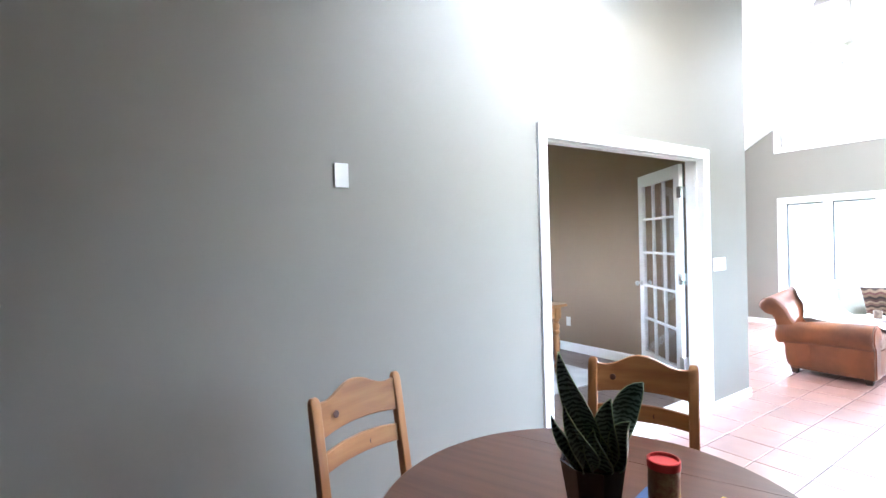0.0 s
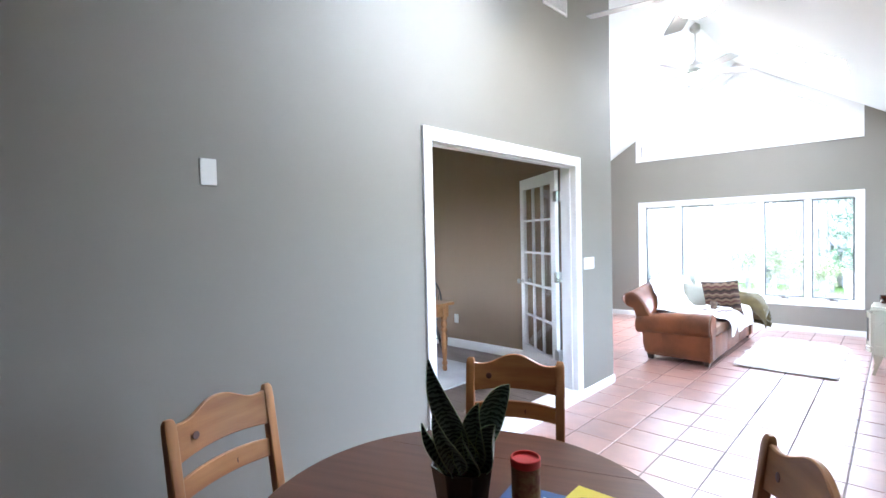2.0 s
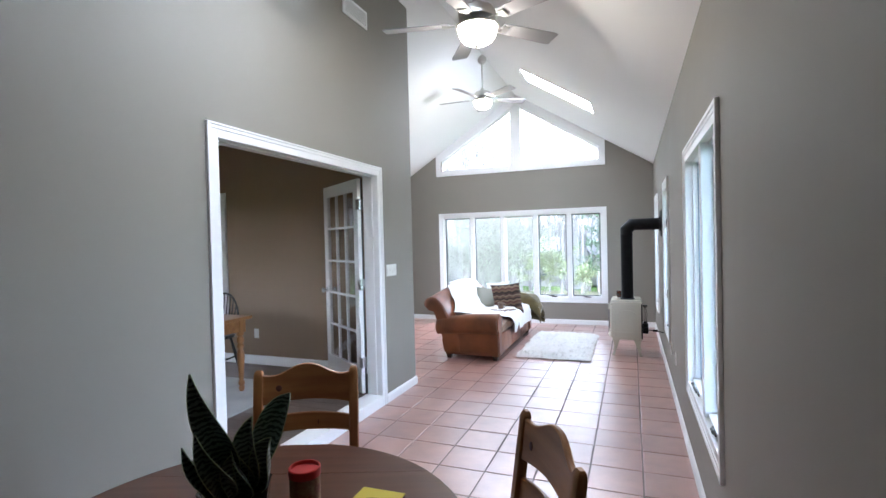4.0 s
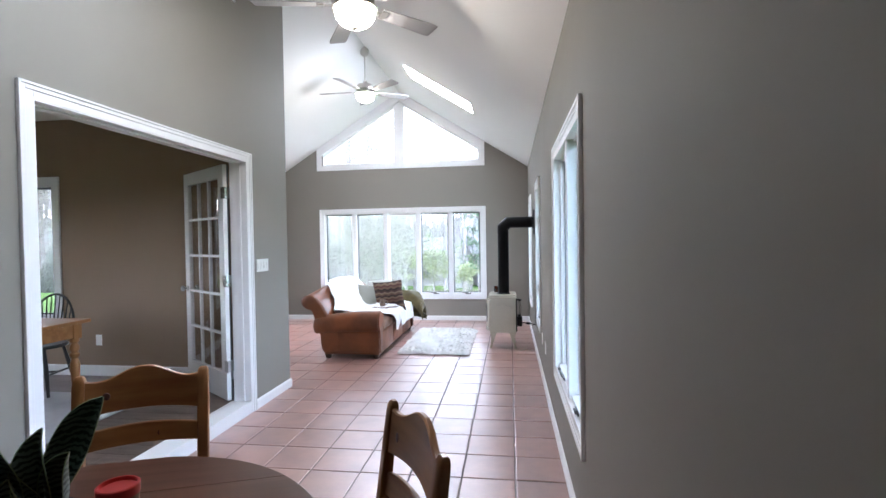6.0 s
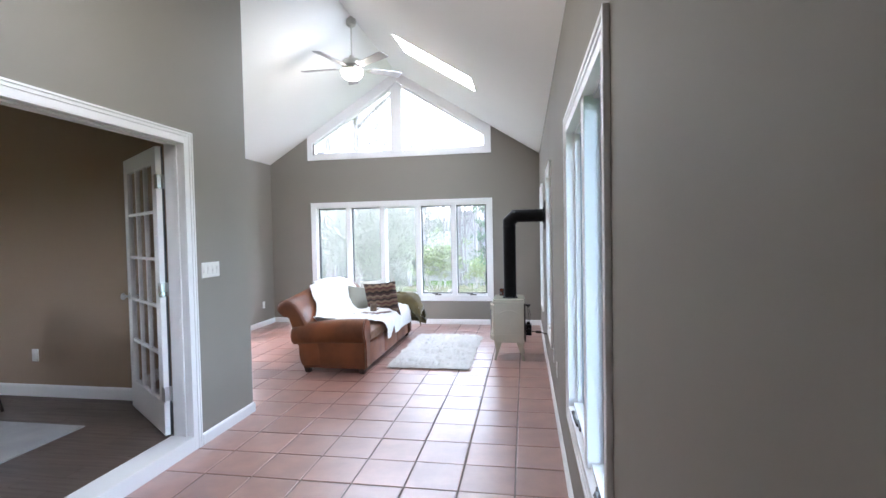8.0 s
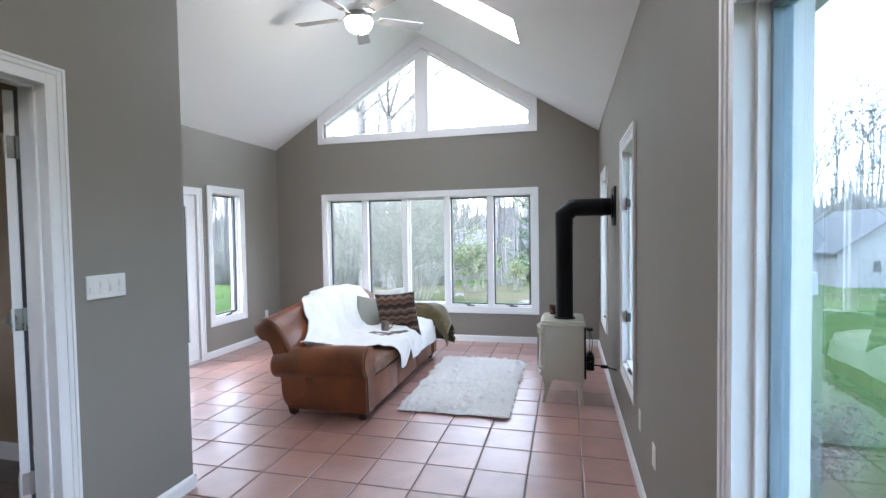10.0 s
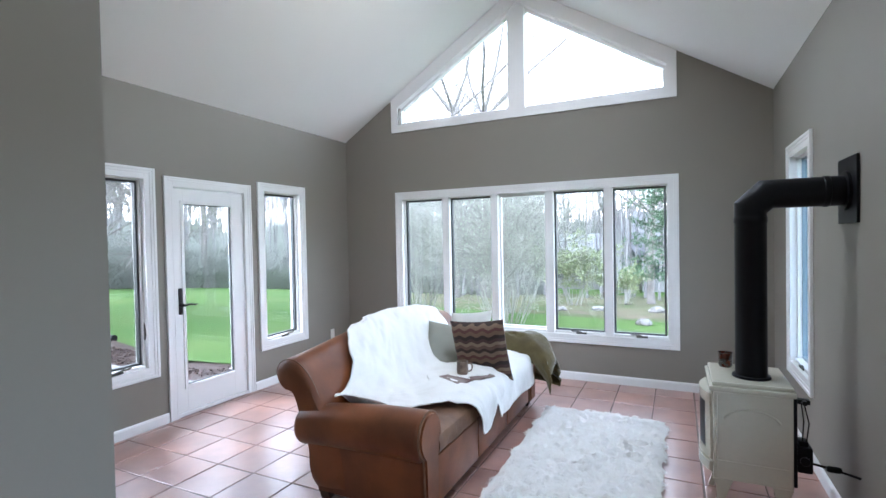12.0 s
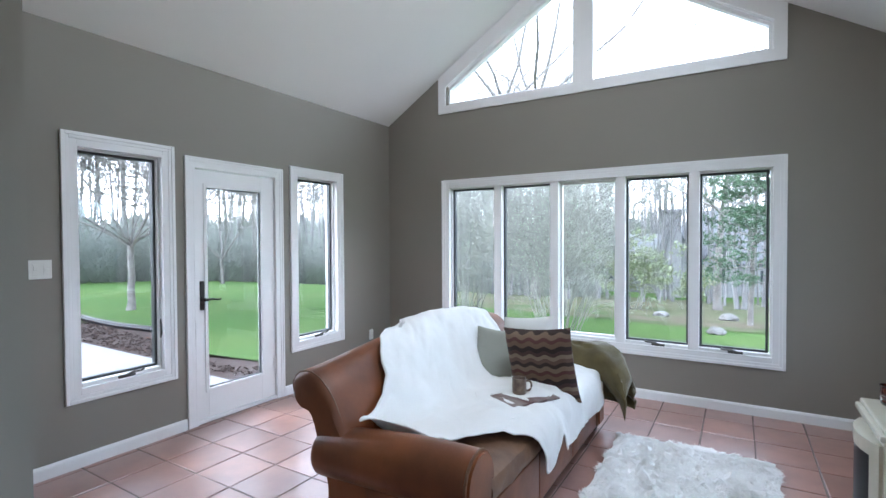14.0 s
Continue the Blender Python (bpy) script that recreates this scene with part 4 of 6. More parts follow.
# olive throw over the far arm
bm = bmesh.new()
rows = []
NU, NV = 40, 46
for j in range(NV + 1):
    v = j / NV
    row = []
    for i in range(NU + 1):
        u = i / NU
        # across the arm: up from the seat, over the roll, down outside
        th = math.radians(200 - 235 * min(1, u / 0.62))
        if u < 0.62:
            y, z = SY1 + 0.155 * math.cos(th), 0.49 + 0.155 * math.sin(th)
        else:
            y, z = SY1 + 0.127 + 0.02 * math.sin(u * 9), 0.40 - (u - 0.62) * 0.55
        x = -2.30 + v * 0.86
        if v > 0.86:  # over the front of the arm, falling to a corner
            k = (v - 0.86) / 0.14
            x = -2.30 + 0.86 * 0.86 + 0.20 * math.sin(min(k, 1) * 1.5) + 0.04 * k
            drop = 0.25 * k ** 1.3 * (0.55 + 0.45 * math.cos((u - 0.1) * 3.0))
            z = z - drop
            y -= 0.10 * k * (1 - u)
        f = 0.036 * noise.noise(Vector((x * 5, u * 9, 4.0))) + 0.014 * math.sin(u * 24 + 9 * x) + 0.026 * abs(noise.noise(Vector((x * 9 + u * 5, u * 14, 1.0))))
        row.append(bm.verts.new((x + f * 0.6, y + f, z + abs(f))))
    rows.append(row)
for a, b in zip(rows, rows[1:]):
    for k in range(NU):
        bm.faces.new((a[k], a[k + 1], b[k + 1], b[k]))
ob = tagged(mesh_ob("wool_throw", bm, OLIVE, None, "", True), "olive green wool throw hanging over the far arm of the sofa", "throw")
mod = ob.modifiers.new("thick", "SOLIDIFY")
mod.thickness, mod.offset = 0.008, 0.0

# folded cloth and mug on the seat
STRIPED = surf("faded_red_woven_cloth", (0.12, 0.055, 0.05), 0.9, other=(0.26, 0.21, 0.19), scale=26, amount=1, grain=160, stretch=(1, 0.15, 1), bump=0.4)
bm = bmesh.new()
add_box(bm, (-0.18, -0.125, 0), (0.18, 0.125, 0.012), 0.005)
add_box(bm, (-0.17, -0.13, 0.012), (0.12, 0.09, 0.020), 0.004)
ob = mesh_ob("folded_cloth", bm, STRIPED, None, "")
ob.matrix_world = pose(-1.745, 6.88, 0.512, 1, 0, 62)
tagged(ob, "folded faded red patterned cloth lying on the white hide", "cloth")
MUGMAT = surf("speckled_stoneware", (0.24, 0.17, 0.12), 0.25, other=(0.10, 0.06, 0.045), scale=22, amount=1, grain=90, coat=0.4)
mug = thing("mug", (-1.765, 6.88, 0.534), "brown speckled stoneware mug standing on the folded cloth", "mug", turn=20)
part("mug_body", lathe([(0.001, 0.004), (0.035, 0.0), (0.040, 0.006), (0.042, 0.04), (0.040, 0.088), (0.042, 0.096), (0.038, 0.097), (0.036, 0.09), (0.037, 0.04), (0.034, 0.012), (0.001, 0.010)], seg=28), MUGMAT, mug, smooth=True)
part("handle", tube(curve_path([(0.040, 0, 0.078), (0.062, 0, 0.080), (0.072, 0, 0.055), (0.062, 0, 0.028), (0.041, 0, 0.022)], 0.008), 0.006, 8), MUGMAT, mug, smooth=True)

# sheepskin rug: a lumpy pile with tufts
rng = random.Random(12)
RX, RY = -0.925, 7.03
bm = bmesh.new()
NX, NY = 80, 140


def rug_at(u, w):
    """u, w in -1..1 over the rug's outline."""
    ex = 0.475 * (1 + 0.035 * noise.noise(Vector((w * 4, 0, 1))) + 0.02 * noise.noise(Vector((w * 13, 3, 1))))
    ey = 0.87 * (1 + 0.025 * noise.noise(Vector((u * 4, 7, 1))) + 0.012 * noise.noise(Vector((u * 14, 9, 1))))
    x, y = RX + u * ex, RY + w * ey
    edge = min(1, 6 * (1 - abs(u))) * min(1, 10 * (1 - abs(w)))
    z = 0.012 + 0.026 * edge ** 0.5 + edge * (0.034 * abs(noise.noise(Vector((x * 11, y * 11, 0)))) + 0.026 * noise.noise(Vector((x * 24, y * 19, 5))))
    return Vector((x, y, max(z, 0.008)))


g = [[bm.verts.new(rug_at(2 * i / NX - 1, 2 * j / NY - 1)) for j in range(NY + 1)] for i in range(NX + 1)]
for i in range(NX):
    for j in range(NY):
        bm.faces.new((g[i][j], g[i + 1][j], g[i + 1][j + 1], g[i][j + 1]))
vs, fs = [], []
for _ in range(15000):
    u, w = rng.uniform(-1, 1), rng.uniform(-1, 1)
    if rng.random() < 0.12:
        u, w = (rng.choice((-1, 1)), w) if rng.random() < 0.6 else (u, rng.choice((-1, 1)))
    p0 = rug_at(u, w)
    a = 6.0 * noise.noise(Vector((p0.x * 5, p0.y * 5, 9))) + rng.uniform(-0.6, 0.6)
    L = rng.uniform(0.02, 0.045)
    d = Vector((math.cos(a), math.sin(a), rng.uniform(0.1, 0.55))).normalized() * L
    s = Vector((-d.y, d.x, 0)).normalized() * rng.uniform(0.002, 0.005)
    tip = p0 + d
    tip.z = max(tip.z - 0.006, 0.003)
    n0 = len(vs)
    vs += [p0 - s, p0 + s, p0 + d * 0.6 + s * 0.7, p0 + d * 0.6 - s * 0.7, tip]
    fs += [(n0, n0 + 1, n0 + 2, n0 + 3), (n0 + 3, n0 + 2, n0 + 4)]
me = bpy.data.meshes.new("tufts")
me.from_pydata([tuple(v) for v in vs], [], fs)
bm.from_mesh(me)
rug = mesh_ob("fur_rug", bm, FUR, None, "")
tagged(rug, "shaggy white sheepskin rug on the terracotta tiles before the sofa", "rug")

# ---- stove ----
SX0, SX1, SYA, SYB = -0.190, 0.165, 6.60, 7.02
stove = thing("gas_stove", ((SX0 + SX1) / 2, (SYA + SYB) / 2, 0), "ivory enamelled stove on splayed legs with black flue pipe", "stove")


def splay(bm, x, y, dx, dy):
    add_loft(bm, [[(x + dx * o + sx * r, y + dy * o + sy * r, z) for sx, sy in ((-1, -1), (1, -1), (1, 1), (-1, 1))] for z, o, r in ((0.0, 0.035, 0.016), (0.012, 0.034, 0.014), (0.06, 0.020, 0.014), (0.12, 0.006, 0.021), (0.185, 0.0, 0.036), (0.215, 0.0, 0.045))])


for x, dx in ((SX0 + 0.045, -1), (SX1 - 0.045, 1)):
    for y, dy in ((SYA + 0.045, -1), (SYB - 0.045, 1)):
        bm = bmesh.new()
        splay(bm, x, y, dx, dy * 0.5)
        world_child("leg", bm, ENAMEL, stove, "splayed ivory leg")
bm = bmesh.new()
add_box(bm, (SX0, SYA, 0.215), (SX1, SYB, 0.685), 0.008)
body = world_child("stove_body", bm, ENAMEL, stove, "ivory enamelled body", smooth=False)
bm = bmesh.new()
add_box(bm, (SX0 - 0.02, SYA - 0.018, 0.685), (SX1 + 0.012, SYB + 0.018, 0.712), 0.008)
add_box(bm, (SX0 - 0.005, SYA - 0.006, 0.712), (SX1 + 0.003, SYB + 0.006, 0.735), 0.008)
world_child("stove_top", bm, ENAMEL, stove, "stepped ivory top plate", smooth=False)
# raised arch and lower line on the side panel
arch = [(SX0 + 0.055, SYA - 0.002, 0.545)] + [(SX0 + 0.055 + (SX1 - SX0 - 0.11) * k / 14, SYA - 0.003, 0.545 + 0.055 * math.sin(math.pi * k / 14) ** 0.6) for k in range(15)]
bm = bmesh.new()
add_tube(bm, arch, 0.006, 6)
add_tube(bm, [(SX0 + 0.02, SYA - 0.001, 0.315), (SX1 - 0.02, SYA - 0.001, 0.315)], 0.004, 6)
add_tube(bm, [(SX0 + 0.018, SYA - 0.001, 0.25), (SX0 + 0.018, SYA - 0.001, 0.665)], 0.004, 6)
world_child("moulding", bm, ENAMEL, body, "raised arch moulding")
# bowed front door with black glass, facing the sofa
bm = bmesh.new()
ym, hw = (SYA + SYB) / 2, 0.175


def bow(y, off=0.0):
    return SX0 - 0.012 - off - 0.046 * (1 - ((y - ym) / hw) ** 2)


for a, b, c, d in ((-1, -0.74, 0.30, 0.655), (0.74, 1, 0.30, 0.655), (-0.74, 0.74, 0.30, 0.345), (-0.74, 0.74, 0.60, 0.655)):
    n0 = 8
    ys_ = [ym + hw * (a + (b - a) * k / n0) for k in range(n0 + 1)]
    add_loft(bm, [[(bow(y), y, c), (bow(y), y, d), (SX0 + 0.002, y, d), (SX0 + 0.002, y, c)] for y in ys_])
door = world_child("stove_door", bm, ENAMEL, stove, "bowed ivory door frame")
bm = bmesh.new()
ys_ = [ym + hw * 0.74 * (-1 + k / 8) for k in range(17)]
add_loft(bm, [[(bow(y, -0.004), y, 0.345), (bow(y, -0.004), y, 0.60), (SX0 + 0.001, y, 0.60), (SX0 + 0.001, y, 0.345)] for y in ys_])
world_child("door_glass", bm, BLACK, door, "black stove glass")
bm = bmesh.new()
add_loft(bm, [[(bow(y, 0.004), y, 0.235), (bow(y, 0.004), y, 0.288), (SX0 + 0.002, y, 0.288), (SX0 + 0.002, y, 0.235)] for y in [ym + hw * (-1 + k / 8) for k in range(17)]])
world_child("ash_lip", bm, ENAMEL, stove, "bowed ivory lower lip")
# black heat shield, control box, valve rods, hose
bm = bmesh.new()
add_box(bm, (SX1 + 0.001, SYA + 0.01, 0.23), (SX1 + 0.016, SYB - 0.01, 0.69), 0.002)
world_child("rear_shield", bm, BLACK, stove, "black steel rear shield")
bm = bmesh.new()
add_box(bm, (SX1 + 0.018, SYA + 0.03, 0.30), (SX1 + 0.085, SYA + 0.16, 0.43), 0.010)
add_box(bm, (SX1 + 0.03, SYA + 0.05, 0.43), (SX1 + 0.07, SYA + 0.12, 0.455), 0.006)
add_lathe(bm, [(0.022, 0), (0.022, 0.015), (0.017, 0.02)], (0, 0, 0), 14, Matrix.Translation((SX1 + 0.05, SYA + 0.03, 0.365)) @ pose(0, 0, 0, 90, 0, 0))
world_child("control_box", bm, BLACK, stove, "black gas control box")
bm = bmesh.new()
add_tube(bm, [(SX1 + 0.045, SYA + 0.06, 0.45), (SX1 + 0.05, SYA + 0.055, 0.56), (SX1 + 0.04, SYA + 0.06, 0.655)], 0.003, 6)
add_tube(bm, [(SX1 + 0.062, SYA + 0.06, 0.45), (SX1 + 0.072, SYA + 0.055, 0.55), (SX1 + 0.05, SYA + 0.06, 0.66)], 0.003, 6)
add_box(bm, (SX1 + 0.02, SYA + 0.035, 0.648), (SX1 + 0.075, SYA + 0.08, 0.672), 0.006)
add_tube(bm, [(SX1 + 0.048, SYA + 0.04, 0.66), (SX1 + 0.048, SYA + 0.015, 0.66)], 0.012, 8)
world_child("valve", bm, BLACK, stove, "black valve and wires")
bm = bmesh.new()
add_tube(bm, curve_path([(SX1 + 0.08, SYA + 0.09, 0.335), (0.26, 6.66, 0.345), (0.34, 6.62, 0.345), (XR - 0.002, 6.60, 0.33)], 0.02), 0.006, 8)
add_lathe(bm, [(0.012, -0.03), (0.016, -0.02), (0.016, 0.02), (0.012, 0.03)], (0, 0, 0), 10, Matrix.Translation((0.33, 6.625, 0.346)) @ pose(0, 0, 0, 0, 90, 0))
world_child("gas_hose", bm, BLACK, stove, "black gas hose running to the wall")
# flue
PX, PY, PZ, PR = 0.003, 6.76, 1.722, 0.076
bm = bmesh.new()
add_lathe(bm, [(PR, 0.736), (PR, 1.57), (PR + 0.003, 1.575), (PR + 0.003, 1.60), (PR, 1.605), (PR, 1.615)], (PX, PY, 0), 28)
add_lathe(bm, [(PR + 0.016, 0.736), (PR + 0.014, 0.748), (PR, 0.75)], (PX, PY, 0), 28, cap=False)
flue = world_child("flue_pipe", bm, BLACK, stove, "black enamelled vertical flue")
bm = bmesh.new()
ring = []
for cx_, cz_, ax in ((PX, 1.612, 0), (PX, 1.652, 22.5), (PX + 0.072, PZ, 67.5), (PX + 0.112, PZ, 90)):
    a = math.radians(ax)
    stretch = 1 / math.cos(math.radians(22.5)) if 0 < ax < 90 else 1
    ring.append([(cx_ + PR * stretch * math.cos(t) * math.cos(a), PY + PR * math.sin(t), cz_ - PR * stretch * math.cos(t) * math.sin(a)) for t in [2 * math.pi * k / 28 for k in range(28)]])
add_loft(bm, ring)
world_child("flue_elbow", bm, BLACK, stove, "angular black flue elbow")
bm = bmesh.new()
add_lathe(bm, [(PR, 0.0), (PR, 0.20), (PR + 0.004, 0.205), (PR + 0.004, 0.225), (PR, 0.23), (PR, XR - PX - 0.14), (PR + 0.022, XR - PX - 0.138), (PR + 0.022, XR - PX - 0.115)], (0, 0, 0), 28, Matrix.Translation((PX + 0.11, PY, PZ)) @ pose(0, 0, 0, 0, 90, 0))
world_child("flue_pipe", bm, BLACK, stove, "black enamelled horizontal flue")
bm = bmesh.new()
add_box(bm, (XR - 0.014, PY - 0.15, PZ - 0.165), (XR - 0.001, PY + 0.15, PZ + 0.165), 0.003)
world_child("wall_plate", bm, BLACK, stove, "square black wall plate", smooth=False)

AMBER = surf("amber_glass", (0.10, 0.02, 0.008), 0.08, other=(0.02, 0.006, 0.004), scale=30, amount=1, coat=0.6)
jar = thing("candle_jar", (-0.105, 6.945, 0.736), "dark amber ribbed glass candle jar on the stove top", "candle holder")
part("jar_body", lathe([(0.030, 0.0), (0.036, 0.008), (0.038, 0.02), (0.034, 0.024), (0.038, 0.034), (0.034, 0.040), (0.038, 0.05), (0.036, 0.07), (0.040, 0.084), (0.036, 0.084), (0.032, 0.07), (0.030, 0.02), (0.001, 0.018)], seg=24), AMBER, jar, smooth=True)


# ---- dining corner ----
PINE = pine("honey_pine", (0.37, 0.165, 0.048), (0.25, 0.098, 0.027), along=0)
PINE_V = pine("honey_pine_upright", (0.36, 0.158, 0.046), (0.24, 0.094, 0.027), along=2)
KNOT = surf("dark_pine_knot", (0.10, 0.032, 0.014), 0.45, other=(0.05, 0.016, 0.008), scale=40, amount=1)
TABLETOP = pine("stained_table_wood", (0.10, 0.038, 0.020), (0.06, 0.022, 0.012), along=0, rough=0.28)
TABLELEG = pine("stained_leg_wood", (0.135, 0.058, 0.028), (0.09, 0.036, 0.018), along=2)


def rail(bm, z0, profile, thick, half, bow_):
    """A back rail: profile(u) gives its top; bowed backwards in the middle."""
    N = 24
    rows = []
    for k in range(N + 1):
        u = 2 * k / N - 1
        y = bow_ * (1 - u * u)
        lo, hi = z0(u), profile(u)
        e = 0.004
        rows.append([bm.verts.new((u * half, y + a, z)) for a, z in ((-thick / 2, lo + e), (-thick / 2 + e, lo), (thick / 2 - e, lo), (thick / 2, lo + e), (thick / 2, hi - e), (thick / 2 - e, hi), (-thick / 2 + e, hi), (-thick / 2, hi - e))])
    for a, b in zip(rows, rows[1:]):
        for k in range(8):
            bm.faces.new((a[k], a[(k + 1) % 8], b[(k + 1) % 8], b[k]))
    bm.faces.new(rows[0][::-1])
    bm.faces.new(rows[-1])


def dining_chair():
    """Ladder-back chair: origin under the back's top, the seat towards -y."""
    c = thing("dining_chair", (0, 0, 0), "", "chair", "chairs round the dining table")
    for s in (-1, 1):
        bm = bmesh.new()
        path = [(0.0, 0.02), (0.0, -0.02), (0.44, -0.065), (0.62, -0.055), (1.0, -0.002), (1.045, 0.003)]
        rings = []
        for z, y, r, w in ((0.0, -0.025, 0.016, 0.017), (0.44, -0.062, 0.019, 0.019), (0.62, -0.052, 0.018, 0.019), (0.85, -0.022, 0.016, 0.019), (1.0, -0.003, 0.014, 0.019), (1.020, 0.0, 0.013, 0.018), (1.031, 0.002, 0.010, 0.015), (1.036, 0.003, 0.006, 0.010)):
            rings.append([(s * 0.195 + w * a, y + r * b, z) for a, b in ((-0.8, -1), (0.8, -1), (1, -0.8), (1, 0.8), (0.8, 1), (-0.8, 1), (-1, 0.8), (-1, -0.8))])
        add_loft(bm, rings)
        part("back_post", bm, PINE_V, c, smooth=True)
        bm = bmesh.new()
        add_loft(bm, [[(s * 0.19 + r * a, -0.43 + r * b, z) for a, b in ((-1, -1), (1, -1), (1, 1), (-1, 1))] for z, r in ((0, 0.015), (0.43, 0.020))])
        part("front_leg", bm, PINE_V, c)
        bm = bmesh.new()
        add_box(bm, (s * 0.19 - 0.009, -0.42, 0.18), (s * 0.19 + 0.009, -0.05, 0.21), 0.003)
        add_box(bm, (s * 0.19 - 0.010, -0.42, 0.375), (s * 0.19 + 0.010, -0.06, 0.43), 0.003)
        part("side_stretcher", bm, PINE, c)
    # crest rail with its hump, and the lower rail
    bm = bmesh.new()
    rail(bm, lambda u: 0.893 + 0.016 * (1 - u * u), lambda u: 1.004 + 0.054 * math.exp(-(abs(u) / 0.55) ** 2.4) + 0.014 * abs(u) ** 5, 0.020, 0.180, 0.022)
    m_ = Matrix.Rotation(radians(-7.5), 4, "X")
    bmesh.ops.transform(bm, matrix=Matrix.Translation((0, -0.012, 0.92)) @ m_ @ Matrix.Translation((0, 0, -0.92)), verts=bm.verts)
    top = part("crest_rail", bm, PINE, c, smooth=True)
    bm = bmesh.new()
    rail(bm, lambda u: 0.775 + 0.010 * (1 - u * u), lambda u: 0.840 + 0.016 * (1 - u * u), 0.018, 0.180, 0.020)
    bmesh.ops.transform(bm, matrix=Matrix.Translation((0, -0.028, 0.76)) @ m_ @ Matrix.Translation((0, 0, -0.76)), verts=bm.verts)
    low = part("lower_rail", bm, PINE, c, smooth=True)
    for par, x, y, z in ((top, -0.105, -0.001, 0.962), (low, 0.055, -0.021, 0.812), (top, -0.112, -0.003, 0.961)):
        bm = bmesh.new()
        sgn = -1 if par is top and x < -0.11 else 1
        add_lathe(bm, [(0.013, 0), (0.011, 0.0015), (0.003, 0.0022)], (0, 0, 0), 14, Matrix.Translation((x, y + sgn * 0.0095, z)) @ m_ @ pose(0, 0, 0, -90 * sgn, 0, 0))
        part("knot", bm, KNOT, par, "dark round knot")
    bm = bmesh.new()
    add_box(bm, (-0.215, -0.455, 0.43), (0.215, -0.045, 0.452), 0.008)
    part("seat", bm, PINE, c)
    bm = bmesh.new()
    add_box(bm, (-0.18, -0.44, 0.375), (0.18, -0.42, 0.43), 0.003)
    part("apron", bm, PINE, c)
    bm = bmesh.new()
    add_box(bm, (-0.18, -0.075, 0.375), (0.18, -0.055, 0.43), 0.003)
    part("apron", bm, PINE, c)
    return c


first = dining_chair()
first.matrix_world = pose(-1.668, 0.476, 0.010, 0, 0, 107.5)
first["label"] = "honey pine ladder-back chair beside the grey dining wall"
second = copy_thing(first, pose(-1.225, 1.555, 0.0, 0, 0, 26.7))
second["label"] = "honey pine ladder-back chair standing before the office doorway"
third = copy_thing(first, pose(-0.151, 1.160, 0.0, 0, 0, -60.6))
third["label"] = "honey pine ladder-back chair on the walkway side of the table"

CX, CY, CR, CZ = -0.879, 0.802, 0.60, 0.81
tab = thing("dining_table", (CX, CY, 0), "round reddish-brown wooden drop-leaf dining table", "table", turn=21)
for name, lo, hi, lab in (("tabletop", -9, -0.365, "drop leaf of the round top"), ("tabletop", -0.363, 0.363, "middle board of the round top"), ("tabletop", 0.365, 9, "drop leaf of the round top")):
    a, b = max(-CR, lo), min(CR, hi)
    pts = []
    N = 48
    for k in range(N + 1):
        y = a + (b - a) * k / N
        pts.append((math.sqrt(max(CR * CR - y * y, 1e-6)), y))
    ring = pts + [(-x, y) for x, y in pts[::-1]]
    bm = bmesh.new()
    def rr(s, z):
        return [(x * (1 - s / CR), max(min(y, b - (0 if b < CR else s)), a + (0 if a > -CR else s)), z) for x, y in ring]
    add_loft(bm, [rr(0.010, CZ - 0.026), rr(0.002, CZ - 0.020), rr(0.0, CZ - 0.012), rr(0.002, CZ - 0.004), rr(0.008, CZ)])
    bmesh.ops.remove_doubles(bm, verts=bm.verts, dist=1e-5)
    part(name, bm, TABLETOP, tab, lab)
bm = bmesh.new()
for q in ((-0.33, -0.31, -0.33, 0.33), (0.31, 0.33, -0.33, 0.33), (-0.31, 0.31, -0.33, -0.31), (-0.31, 0.31, 0.31, 0.33)):
    add_box(bm, (q[0], q[2], CZ - 0.125), (q[1], q[3], CZ - 0.026), 0.002)
part("apron", bm, TABLELEG, tab)
for sx in (-0.30, 0.30):
    for sy in (-0.30, 0.30):
        bm = lathe([(0.022, 0.0), (0.026, 0.02), (0.020, 0.05), (0.030, 0.30), (0.034, 0.50), (0.024, 0.56), (0.036, 0.60), (0.036, CZ - 0.026)], (sx, sy, 0), 16)
        part("leg", bm, TABLELEG, tab, smooth=True)

# potted snake plant
POT = surf("black_glazed_pot", (0.012, 0.012, 0.014), 0.12, coat=0.6)
SOIL = surf("potting_soil_bark", (0.05, 0.028, 0.018), 0.95, other=(0.12, 0.06, 0.035), scale=60, amount=1, grain=120, bump=1, depth=0.006)
pot_at = (-0.868, 0.795, CZ)
plant = thing("potted_snake_plant", pot_at, "dark green banded snake plant in a faceted black pot", "plant", turn=10)
bm = bmesh.new()
add_lathe(bm, [(0.060, 0.0), (0.066, 0.006), (0.088, 0.148), (0.090, 0.155), (0.083, 0.155), (0.078, 0.135), (0.001, 0.134)], (0, 0, 0), 8)
part("pot", bm, POT, plant, "octagonal glossy black pot")
bm = bmesh.new()
rng = random.Random(3)
for _ in range(170):
    a, r = rng.uniform(0, 6.28), 0.072 * math.sqrt(rng.random())
    s = rng.uniform(0.003, 0.008)
    add_box(bm, (-s, -s * 0.7, -s * 0.5), (s, s * 0.7, s * 0.5), 0, Matrix.Translation((r * math.cos(a), r * math.sin(a), 0.138 + rng.uniform(0, 0.005))) @ pose(0, 0, 0, rng.uniform(-40, 40), rng.uniform(-40, 40), rng.uniform(0, 180)))
part("soil", bm, SOIL, plant, "bark chips", kind="stuff")
